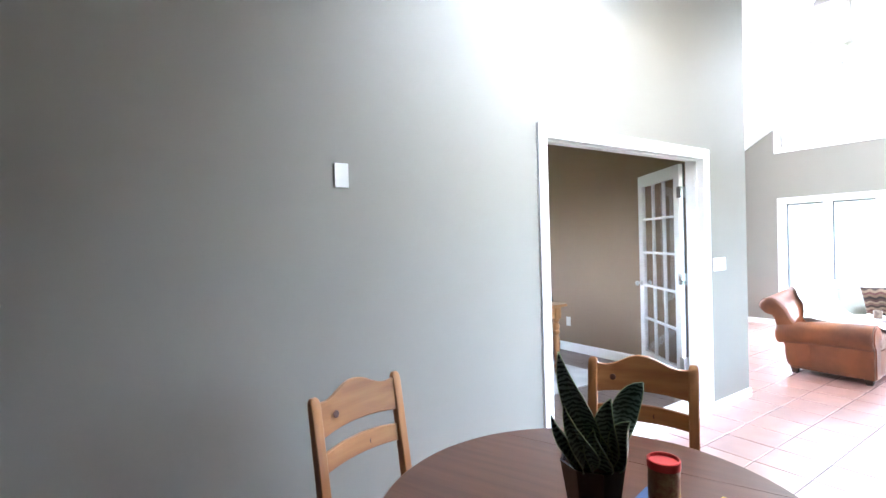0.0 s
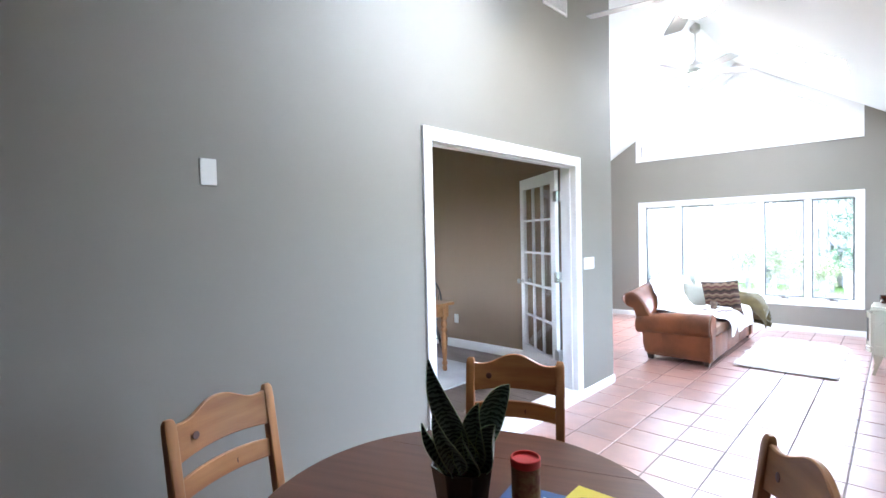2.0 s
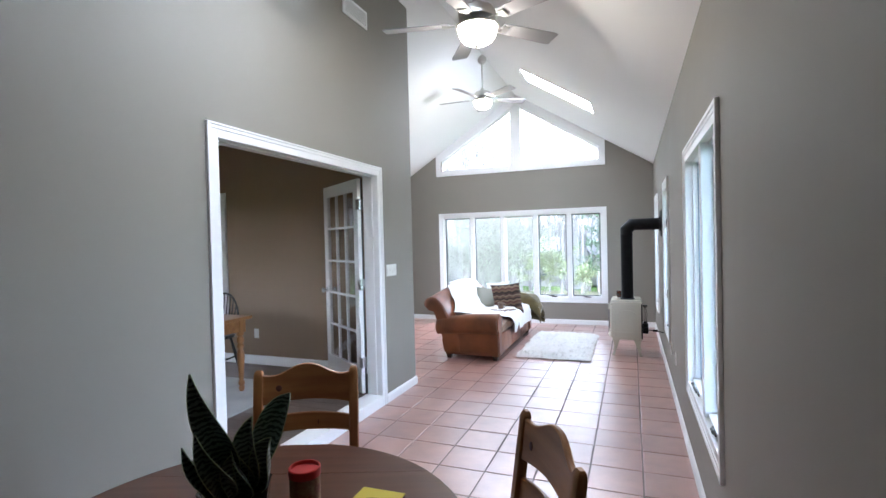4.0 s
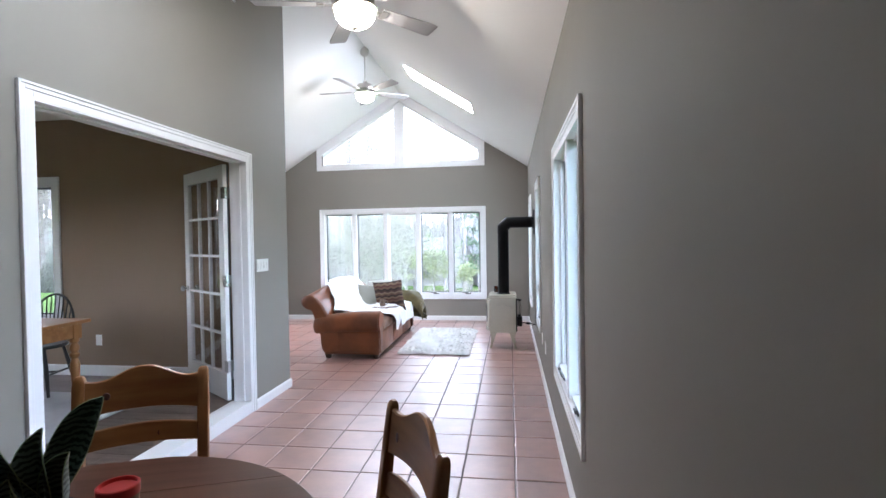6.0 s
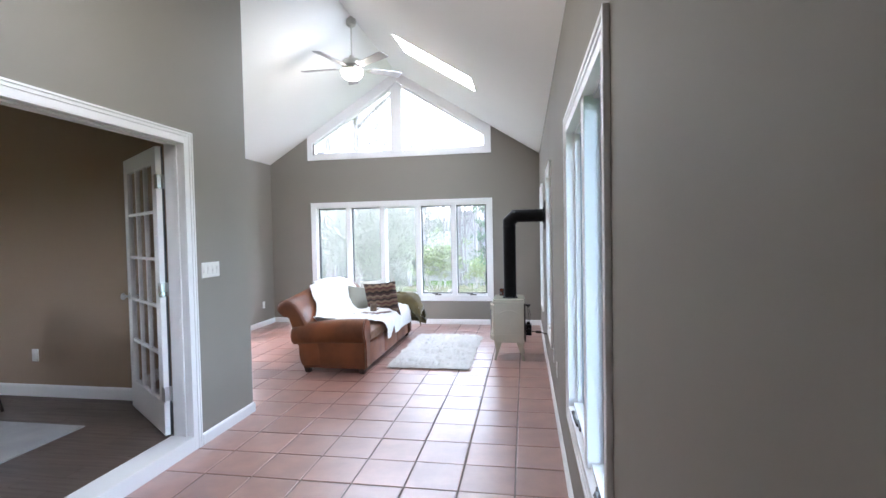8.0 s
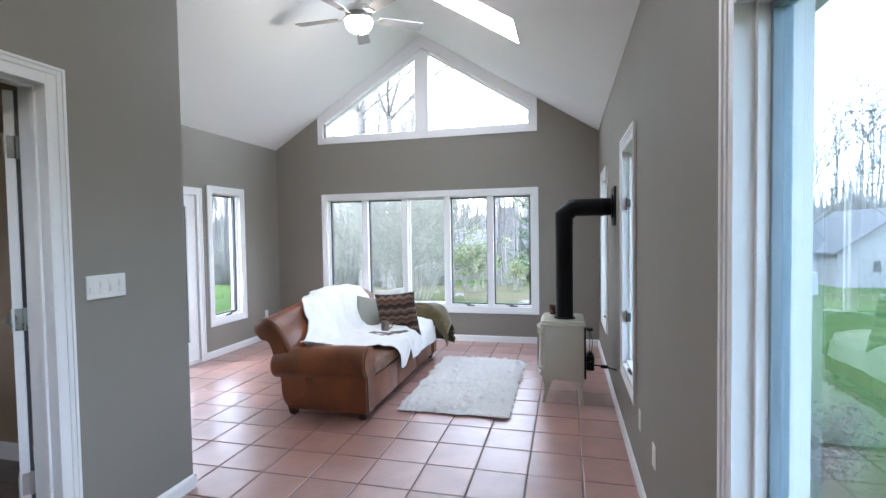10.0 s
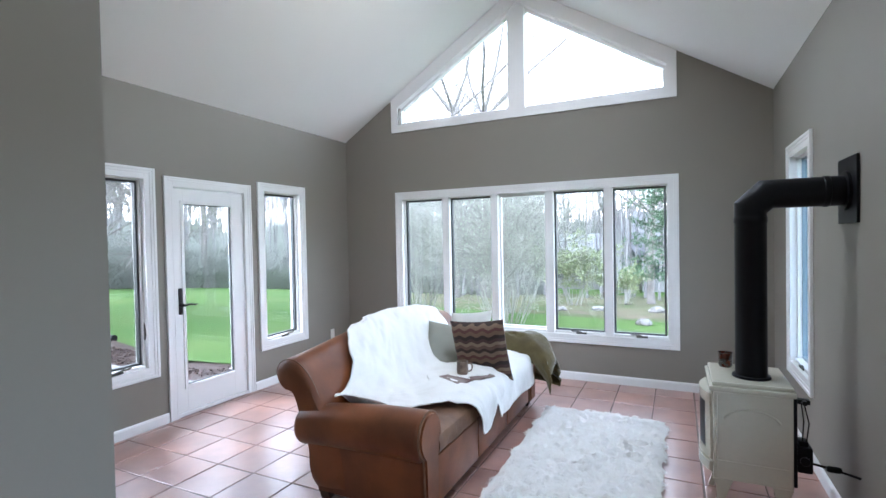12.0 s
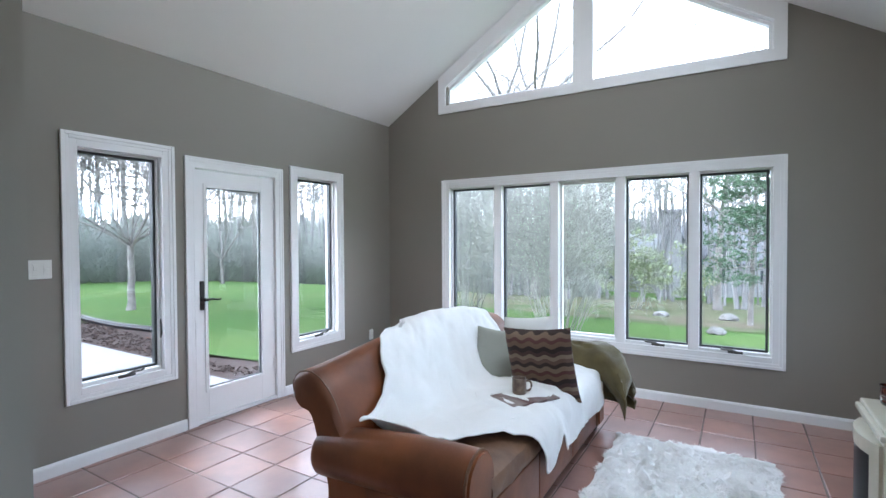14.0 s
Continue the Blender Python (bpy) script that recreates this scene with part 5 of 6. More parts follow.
m, n, l, p = nodes_of("banded_leaf")
co, wv, ns, ramp = n.new("ShaderNodeTexCoord"), n.new("ShaderNodeTexWave"), n.new("ShaderNodeTexNoise"), n.new("ShaderNodeValToRGB")
wv.bands_direction = "Z"
wv.inputs["Scale"].default_value, wv.inputs["Distortion"].default_value, wv.inputs["Detail"].default_value, wv.inputs["Detail Scale"].default_value = 26, 6, 4, 2.0
l.new(co.outputs["Object"], wv.inputs["Vector"])
ramp.color_ramp.elements[0].position, ramp.color_ramp.elements[0].color = 0.30, (0.014, 0.036, 0.020, 1)
ramp.color_ramp.elements[1].position, ramp.color_ramp.elements[1].color = 0.66, (0.16, 0.22, 0.17, 1)
l.new(wv.outputs["Fac"], ramp.inputs[0])
l.new(ramp.outputs[0], p.inputs["Base Color"])
p.inputs["Roughness"].default_value = 0.32
LEAF_BAND = m
RIM = surf("pale_leaf_edge", (0.22, 0.28, 0.14), 0.4)


def blade(base, tip, wide_, face, curl=0.02, bend=0.0, blunt=0.0):
    """A stiff pointed leaf from base to tip, gutter-shaped; face: which way its front looks."""
    b, t = Vector(base), Vector(tip)
    d = t - b
    f = Vector(face) - d.normalized() * Vector(face).dot(d.normalized())
    f.normalize()
    s = d.normalized().cross(f)
    bm, N = bmesh.new(), 16
    rows, edge = [], [[], []]
    for k in range(N + 1):
        u = k / N
        w = wide_ * (0.30 * (1 - u) ** 1.5 + 0.86 * math.sin(math.pi * min(1, u ** (1.05 + blunt))) ** (0.85 - 0.3 * blunt)) * 0.92
        w = max(w, 0.0012)
        c = b + d * u + f * bend * math.sin(math.pi * u) + s * 0.012 * math.sin(5 * u)
        tw = 0.5 * (u - 0.4)
        ss = s * math.cos(tw) + f * math.sin(tw)
        ff = f * math.cos(tw) - s * math.sin(tw)
        row = [c + ss * w * q + ff * curl * w / wide_ * (q * q) * 2.2 for q in (-1, -0.55, 0, 0.55, 1)]
        rows.append(row)
        edge[0].append(row[0])
        edge[1].append(row[-1])
    th = 0.0022
    add_loft(bm, [[*row, *[p_ - f * th for p_ in row[::-1]]] for row in rows])
    lf = part("leaf", bm, LEAF_BAND, plant, smooth=True)
    bm = bmesh.new()
    for e_ in edge:
        add_tube(bm, e_, 0.0014, 4)
    part("leaf_edge", bm, RIM, lf, "thin pale leaf edge")


inv = pose(*pot_at, 0, 0, 10).inverted()


def leaf_to(tip, base_off, wide_, face, **k):
    blade((base_off[0], base_off[1], 0.13), inv @ Vector(tip), wide_, inv.to_3x3() @ Vector(face), **k)


leaf_to((-0.870, 0.689, 1.272), (-0.01, -0.02), 0.036, (0.75, -0.62, 0.1), bend=0.02)
leaf_to((-0.800, 0.940, 1.150), (-0.02, -0.02), 0.043, (0.7, -0.68, 0.25), bend=-0.02, blunt=0.5)
leaf_to((-0.790, 0.791, 1.143), (0.01, 0.0), 0.036, (0.6, -0.8, 0.2), bend=0.01, blunt=0.3)
leaf_to((-0.745, 0.800, 1.090), (0.03, 0.0), 0.034, (0.5, -0.6, 0.6), bend=-0.02, blunt=0.3)
leaf_to((-0.895, 0.683, 1.104), (-0.03, -0.03), 0.024, (0.6, -0.6, 0.3), bend=0.02)
leaf_to((-0.837, 0.668, 1.148), (-0.01, -0.04), 0.028, (0.5, -0.5, 0.5), bend=0.02)
leaf_to((-0.800, 0.735, 1.075), (0.02, -0.03), 0.034, (0.6, -0.7, 0.3), bend=-0.01)
leaf_to((-0.850, 0.760, 1.120), (0.0, 0.01), 0.034, (0.7, -0.7, 0.1), bend=0.01)
leaf_to((-0.860, 0.720, 1.040), (-0.02, -0.04), 0.030, (0.6, -0.7, 0.4), bend=-0.01)

# tin tube with a red lid
TIN = surf("printed_paper_label", (0.16, 0.03, 0.018), 0.4, other=(0.30, 0.20, 0.09), scale=26, amount=1.0, grain=60)
TIN.node_tree.nodes["Noise Texture"].inputs["Roughness"].default_value = 0.8
REDLID = surf("red_plastic_lid", (0.52, 0.035, 0.03), 0.35, amount=0.2)
tin = thing("tube_tin", (-0.700, 0.850, CZ), "slim round tin with red lid and mottled red label", "canister")
part("tin_body", lathe([(0.0365, 0.0), (0.037, 0.002), (0.037, 0.183), (0.036, 0.185)], seg=36), TIN, tin, smooth=True)
part("lid", lathe([(0.0385, 0.180), (0.039, 0.182), (0.039, 0.199), (0.037, 0.201), (0.034, 0.201), (0.033, 0.193), (0.001, 0.193)], seg=36), REDLID, tin, "bright red lid", smooth=True)

# two flat boxes
BLUEBOX = surf("blue_printed_card", (0.035, 0.085, 0.22), 0.4, other=(0.05, 0.11, 0.27), scale=12, amount=0.6)
YELLOW = surf("yellow_printed_card", (0.62, 0.50, 0.035), 0.35, amount=0.3)
MAROON = surf("dark_red_card_edge", (0.16, 0.012, 0.01), 0.5)
INK = surf("dark_brown_ink", (0.05, 0.03, 0.015), 0.5)
PALE = surf("pale_ink", (0.62, 0.66, 0.66), 0.5)
bx = thing("puzzle_box", (-0.735, 0.955, CZ), "flat blue printed box lying beside a yellow box", "box", turn=12)
part("box_body", box((-0.10, -0.065, 0.0), (0.085, 0.065, 0.026), 0.002), BLUEBOX, bx)
bm = bmesh.new()
add_tube(bm, [(-0.055 + 0.01 * k, 0.02 + 0.011 * math.sin(k * 1.9), 0.0268) for k in range(8)], 0.0022, 5)
part("printed_mark", bm, PALE, bx, "pale scrolling printed mark")
bx = thing("card_box", (-0.608, 1.005, CZ), "yellow flat box with dark red sides and a dark oval mark", "box", turn=2)
part("box_body", box((-0.065, -0.085, 0.0), (0.065, 0.085, 0.034), 0.001), MAROON, bx, "dark red sides")
part("box_top", box((-0.066, -0.086, 0.0342), (0.066, 0.086, 0.038), 0.001), YELLOW, bx, "yellow printed top")
bm = bmesh.new()
add_lathe(bm, [(0.038, 0), (0.038, 0.0006)], (0, 0, 0), 28, Matrix.Translation((0.0, 0.01, 0.0381)) @ Matrix.Diagonal((1, 0.75, 1, 1)))
part("printed_oval", bm, INK, bx, "dark oval print")
bm = bmesh.new()
add_box(bm, (-0.022, 0.024, 0.0388), (0.022, 0.030, 0.0392))
add_box(bm, (-0.018, 0.012, 0.0388), (0.018, 0.018, 0.0392))
part("printed_lines", bm, PALE, bx, "pale unreadable lines", kind="stuff")
part("printed_strip", box((-0.045, -0.062, 0.0381), (0.045, -0.050, 0.0386)), PALE, bx, "pale unreadable strip")

# ---- ceiling fans ----
BLADE = surf("silver_grey_fan_blade", (0.34, 0.335, 0.345), 0.4, amount=0.2)
BOWL = glow("lit_frosted_bowl", (1.0, 0.87, 0.68), 3.2)


def fan(x, y, z, rod_top, turn, label):
    """z: middle of the glass bowl."""
    f = thing("ceiling_fan", (x, y, z), label, "ceiling fan", "ceiling fans under the ridge")
    R = pose(0, 0, 0, 0, 0, turn)
    bm = lathe([(0.012, -0.095), (0.012, -0.088), (0.020, -0.084), (0.022, -0.076), (0.010, -0.070)], seg=16)
    part("finial", bm, STEEL, f, "brushed nickel finial", smooth=True)
    bm = lathe([(0.004, -0.072), (0.06, -0.064), (0.100, -0.042), (0.126, -0.008), (0.135, 0.034), (0.135, 0.044)], seg=32)
    bowl = part("glass_bowl", bm, BOWL, f, "lit frosted glass bowl", smooth=True)
    bowl.visible_shadow = False
    bm = lathe([(0.150, 0.040), (0.152, 0.050), (0.120, 0.056), (0.075, 0.060), (0.072, 0.085), (0.095, 0.090), (0.128, 0.105), (0.130, 0.150), (0.110, 0.178), (0.060, 0.190), (0.035, 0.20), (0.030, 0.235)], seg=32)
    part("motor_housing", bm, STEEL, f, "brushed nickel motor housing", smooth=True)
    bm = lathe([(0.011, 0.20), (0.011, rod_top - 0.07)], seg=12)
    part("downrod", bm, STEEL, f, "nickel downrod", smooth=True)
    bm = lathe([(0.022, rod_top - 0.11), (0.055, rod_top - 0.085), (0.062, rod_top - 0.055), (0.062, rod_top + 0.01)], seg=20)
    part("canopy", bm, STEEL, f, "nickel ceiling canopy", smooth=True)
    for k in range(5):
        a = turn + 72 * k
        M = pose(0, 0, 0.080, 0, 0, a)
        bm = bmesh.new()
        outline = []
        for i in range(13):
            u = i / 12
            outline.append((0.20 + 0.46 * u, -(0.052 + 0.018 * u) * (1 if u < 0.93 else 0.86)))
        pts = outline + [(x_, -y_) for x_, y_ in outline[::-1]]
        add_prism(bm, pts, -0.003, 0.003, lambda u, w, zz: (u, zz, w))
        bmesh.ops.transform(bm, matrix=M @ pose(0, 0, 0, -12, 0, 0), verts=bm.verts)
        bl = part("blade", bm, BLADE, f)
        bm = bmesh.new()
        add_box(bm, (0.10, -0.012, -0.008), (0.215, 0.012, -0.002), 0.002, M)
        add_box(bm, (0.20, -0.035, -0.012), (0.245, 0.035, -0.004), 0.002, M @ pose(0, 0, 0, -12, 0, 0))
        part("blade_iron", bm, STEEL, bl, "nickel blade bracket")
    return f


(f1x, f1y, f1z), (f2x, f2y, f2z) = FANS
fan(f1x, f1y, f1z, roof(f1x) - f1z, 120, "nickel five-blade ceiling fan with lit bowl near dining corner")
fan(f2x, f2y, f2z, roof(f2x) - f2z, 108.5, "nickel five-blade ceiling fan on a rod over the living area")


# ---- office ----
OAKLEG = pine("warm_pine_leg", (0.33, 0.15, 0.045), (0.22, 0.09, 0.025), along=2)
OAKTOP = pine("warm_pine_top", (0.33, 0.155, 0.05), (0.24, 0.10, 0.03), along=0, rough=0.3)
EBONY = surf("black_painted_wood", (0.012, 0.011, 0.010), 0.35, grain=40, bump=0.1)
PALERUG = surf("pale_grey_woven_rug", (0.42, 0.42, 0.42), 0.95, other=(0.34, 0.34, 0.35), scale=3, amount=1, grain=140, bump=0.6, depth=0.002)
ob = mesh_ob("office_rug", box((-5.6, 1.3, OZ + 0.001), (-3.15, 4.0, OZ + 0.011), 0.003), PALERUG, None)
tagged(ob, "flat pale grey woven rug on the dark plank floor", "rug")
TX0, TX1, TY0, TY1, TZ = -5.08, -3.52, 2.35, 3.72, 0.76
desk = thing("farm_table", ((TX0 + TX1) / 2, (TY0 + TY1) / 2, OZ + 0.011), "warm pine farmhouse table with turned legs on the pale rug", "table")


def child_box(name, bm, mat, parent, label="", smooth=False):
    return world_child(name, bm, mat, parent, label, smooth)


bm = bmesh.new()
add_box(bm, (TX0, TY0, OZ + TZ - 0.03), (TX1, TY1, OZ + TZ), 0.006)
child_box("tabletop", bm, OAKTOP, desk)
bm = bmesh.new()
i_ = 0.06
for q in ((TX0 + i_, TX1 - i_, TY0 + i_, TY0 + i_ + 0.022), (TX0 + i_, TX1 - i_, TY1 - i_ - 0.022, TY1 - i_), (TX0 + i_, TX0 + i_ + 0.022, TY0 + i_ + 0.022, TY1 - i_ - 0.022), (TX1 - i_ - 0.022, TX1 - i_, TY0 + i_ + 0.022, TY1 - i_ - 0.022)):
    add_box(bm, (q[0], q[2], OZ + TZ - 0.15), (q[1], q[3], OZ + TZ - 0.031), 0.002)
child_box("apron", bm, OAKTOP, desk)
for x in (TX0 + 0.085, TX1 - 0.085):
    for y in (TY0 + 0.085, TY1 - 0.085):
        bm = bmesh.new()
        add_lathe(bm, [(0.020, 0.011), (0.026, 0.03), (0.028, 0.05), (0.020, 0.065), (0.030, 0.08), (0.030, 0.10), (0.021, 0.12), (0.026, 0.20), (0.035, 0.32), (0.038, 0.38), (0.024, 0.43), (0.038, 0.455), (0.038, 0.47), (0.026, 0.485), (0.038, 0.51), (0.034, 0.54), (0.024, 0.56), (0.036, 0.575), (0.036, 0.60)], (x, y, OZ), 18)
        add_box(bm, (x - 0.038, y - 0.038, OZ + 0.60), (x + 0.038, y + 0.038, OZ + TZ - 0.031), 0.003)
        child_box("leg", bm, OAKLEG, desk, "turned leg", True)

wc = thing("windsor_chair", (-4.32, 3.98, OZ), "black painted bow-back windsor chair behind the office table", "chair", turn=-168)
bm = bmesh.new()
add_lathe(bm, [(0.17, 0.43), (0.215, 0.44), (0.22, 0.455), (0.20, 0.468), (0.12, 0.46), (0.001, 0.455)], (0, 0, 0), 28)
part("seat", bm, EBONY, wc, smooth=True)
hoop = [(0.21 * math.cos(t), -0.14 - 0.085 * math.sin(t), 0.46 + 0.455 * math.sin(t) ** 0.75) for t in [math.pi * k / 24 for k in range(25)]]
part("hoop", tube(hoop, 0.011, 8), EBONY, wc, "bent hoop", smooth=True)
for k in range(9):
    x = -0.16 + 0.04 * k
    t = math.acos(max(-1, min(1, x / 0.21)))
    part("spindle", tube([(x * 0.75, -0.155, 0.455), (x, -0.14 - 0.085 * math.sin(t), 0.46 + 0.455 * math.sin(t) ** 0.75)], [0.007, 0.005], 6), EBONY, wc, smooth=True)
for sx in (-1, 1):
    for sy in (-1, 1):
        part("leg", tube([(sx * 0.12, sy * 0.12, 0.44), (sx * 0.16, sy * 0.155, 0.22), (sx * 0.195, sy * 0.19, 0.0)], [0.013, 0.019, 0.012], 8), EBONY, wc, smooth=True)
part("stretcher", tube([(-0.155, -0.15, 0.2), (-0.155, 0.15, 0.2)], 0.010, 6), EBONY, wc)
part("stretcher", tube([(0.155, -0.15, 0.2), (0.155, 0.15, 0.2)], 0.010, 6), EBONY, wc)
part("stretcher", tube([(-0.155, 0, 0.2), (0.155, 0, 0.2)], 0.010, 6), EBONY, wc)

# ---- outdoors ----
GRASS = surf("spring_lawn", (0.042, 0.086, 0.020), 0.95, other=(0.064, 0.104, 0.030), scale=0.45, amount=1.0, grain=30, bump=0.8, depth=0.03)
BARK = surf("grey_bark", (0.18, 0.167, 0.155), 0.95, other=(0.11, 0.102, 0.095), scale=6, amount=1, grain=30, bump=0.8, depth=0.01)
# grey bark of the far woods, paled in its colour for haze
FARBARK = surf("far_bark_haze_paled", (0.21, 0.205, 0.205), 1.0, other=(0.14, 0.137, 0.136), scale=0.4, amount=1, grain=6)
TWIG = surf("pale_budding_twigs", (0.25, 0.25, 0.22), 0.9, other=(0.15, 0.15, 0.13), scale=2, amount=1)
YOUNG = surf("young_spring_leaves", (0.19, 0.22, 0.11), 0.7, other=(0.13, 0.17, 0.08), scale=3, amount=1)
NEEDLE = surf("blue_green_needles", (0.085, 0.14, 0.08), 0.8, other=(0.05, 0.09, 0.05), scale=4, amount=1)
MULCH = surf("dark_bark_mulch", (0.065, 0.05, 0.045), 1.0, other=(0.035, 0.027, 0.024), scale=14, amount=1, grain=45, bump=1, depth=0.02)
LITTER = surf("dry_leaf_litter", (0.095, 0.080, 0.058), 1.0, other=(0.050, 0.072, 0.028), scale=1.2, amount=1, grain=25, bump=1, depth=0.02)
CONCRETE = surf("pale_concrete", (0.18, 0.18, 0.185), 0.9, grain=40, bump=0.3)
SIDING = surf("white_lap_siding", (0.235, 0.235, 0.24), 0.6, amount=0.2)
SHINGLE = surf("grey_roof_shingles", (0.10, 0.103, 0.112), 0.9, other=(0.08, 0.083, 0.09), scale=5, amount=1, grain=20, bump=0.5)
ROCK = surf("pale_field_stone", (0.17, 0.167, 0.16), 0.9, other=(0.11, 0.107, 0.10), scale=3, amount=1, grain=20, bump=0.7, depth=0.02)
DARKPANE = surf("dark_window_glass", (0.05, 0.06, 0.07), 0.1)
# far brush and thicket, with haze and washed-out light in the colour
HAZE = surf("far_thicket_haze_paled", (0.22, 0.225, 0.21), 1.0, other=(0.16, 0.175, 0.15), scale=0.12, amount=1, grain=1.5)

for m in (GRASS, MULCH, LITTER, HAZE, FARBARK):
    m.node_tree.nodes["Principled BSDF"].inputs["Specular IOR Level"].default_value = 0.1


def lie(x, y):
    """Height of the ground: level by the house, falling away to the north."""
    t = min(1, max(0, (y - 12) / 28))
    return -0.32 - 2.1 * t * t * (3 - 2 * t)


bm = bmesh.new()
marks = [-600, -200, -80, -50] + list(range(-40, 41, 4)) + [50, 80, 200, 600]
marksy = [-600, -200, -80, -40, -20, 0, 8] + list(range(12, 44, 2)) + [60, 100, 200, 600]
g = [[bm.verts.new((x, y, lie(x, y))) for y in marksy] for x in marks]
for i in range(len(marks) - 1):
    for j in range(len(marksy) - 1):
        bm.faces.new((g[i][j], g[i + 1][j], g[i + 1][j + 1], g[i][j + 1]))
tagged(mesh_ob("ground", bm, GRASS, smooth=True), "bright green spring lawn running to the bare woods", kind="structure")


def patch(name, pts, lift, mat, label, kind="structure", rise=0.0):
    bm = bmesh.new()
    ring, n = [], len(pts)
    cx, cy = sum(p[0] for p in pts) / n, sum(p[1] for p in pts) / n
    for i in range(n):
        a, b = Vector(pts[i]), Vector(pts[(i + 1) % n])
        for k in range(8):
            q = a.lerp(b, k / 8)
            d = (q - Vector((cx, cy))).normalized() * (0.10 * noise.noise(Vector((q.x * 1.7, q.y * 1.7, 3))) if rise or mat is LITTER else 0)
            ring.append(q + d)
    rows = []
    for s, h in ((1.0, 0), (0.97, lift + rise * 0.5), (0.8, lift + rise), (0.5, lift + rise), (0.2, lift + rise)):
        rows.append([(cx + (q.x - cx) * s, cy + (q.y - cy) * s, lie(0, cy + (q.y - cy) * s) + (h if s < 1 else 0.002)) for q in ring])
    add_loft(bm, rows)
    return tagged(mesh_ob(name, bm, mat), label, kind=kind)


patch("mulch_bed", [(-4.45, 7.80), (-4.45, 9.0), (-6.0, 8.75), (-7.3, 8.45), (-8.8, 8.95), (-10.6, 9.35), (-12.9, 9.0), (-13.6, 7.9), (-10.4, 7.95), (-6.0, 7.75)], 0.02, MULCH, "dark bark mulch bed beside the patio", rise=0.02)
patch("leaf_litter", [(-7.5, 16.4), (-2.0, 15.4), (4.5, 15.0), (7.0, 24.0), (4.0, 37.0), (-12.0, 37.0), (-14.0, 27.0), (-10.0, 19.0)], 0.015, LITTER, "brown leaf litter under the trees")
patch("garden_strip", [(4.0, 21.6), (9.0, 20.4), (18.0, 18.6), (18.0, 20.2), (9.0, 22.2), (4.0, 23.0)], 0.02, LITTER, "grey-brown planting strip across the lawn")
bm = bmesh.new()
for x0_, x1_, y0_, y1_ in ((-7.49, -4.43, 4.7, 7.92), (-10.49, -7.50, 4.7, 8.02), (-13.6, -10.50, 4.7, 8.05)):
    add_box(bm, (x0_, y0_, -0.34), (x1_, y1_, -0.27), 0.008)
tagged(mesh_ob("patio", bm, CONCRETE), "pale concrete patio slabs outside the garden door", kind="structure")
rng = random.Random(61)
bm = bmesh.new()
for _ in range(1100):
    x = rng.uniform(-12.8, -4.6)
    y = rng.uniform(8.08, 8.62 + 0.26 * abs(x + 7.3) / 3)  # narrowest before the garden door
    if abs(x + 7.3) < 1.0 and y > 8.35:
        continue
    w = rng.uniform(0.012, 0.035)
    add_box(bm, (-w, -w * 0.5, -0.006), (w, w * 0.5, 0.006), 0, pose(x, y, lie(x, y) + 0.046 + rng.uniform(0, 0.012), rng.uniform(-40, 40), rng.uniform(-40, 40), rng.uniform(0, 180)))
tagged(mesh_ob("bark_chips", bm, MULCH), "loose dark bark chips over the mulch bed", kind="stuff")
bm = bmesh.new()
add_tube(bm, [(-13.6, 9.25, -0.24), (-12.4, 9.1, -0.24), (-11.2, 9.05, -0.24), (-10.0, 9.2, -0.25)], 0.07, 8)
tagged(mesh_ob("drain_pipe", bm, BLACK, None, "", True), "black corrugated drain pipe lying along the mulch bed", "pipe")


class Lines:
    """Gathers tapered limbs quickly."""

    def __init__(self):
        self.v, self.f = [], []

    def limb(self, p, q, r0, r1, seg=5):
        d = (q - p).normalized()
        u = d.cross(Vector((0.3, 0.5, 0.81)) if abs(d.z) < 0.95 else Vector((1, 0, 0))).normalized()
        w = d.cross(u)
        n = len(self.v)
        for c, r in ((p, r0), (q, r1)):
            for k in range(seg):
                a = 2 * math.pi * k / seg
                self.v.append(c + u * (r * math.cos(a)) + w * (r * math.sin(a)))
        for k in range(seg):
            self.f.append((n + k, n + (k + 1) % seg, n + seg + (k + 1) % seg, n + seg + k))

    def leaf(self, p, s, rng):
        a, b = Vector((rng.gauss(0, 1), rng.gauss(0, 1), rng.gauss(0, 1))).normalized() * s, Vector((rng.gauss(0, 1), rng.gauss(0, 1), rng.gauss(0, 1))).normalized() * s * 0.5
        n = len(self.v)
        self.v += [p - a, p + b, p + a, p - b]
        self.f.append((n, n + 1, n + 2, n + 3))

    def mesh(self, name, mat, parent, label="", kind=""):
        me = bpy.data.meshes.new(name)
        me.from_pydata([tuple(v) for v in self.v], [], self.f)
        me.materials.append(mat)
        ob = new(name, me)
        ob.parent = parent
        return tagged(ob, label, kind=kind)


LEAST = [0.008]  # thinnest twig


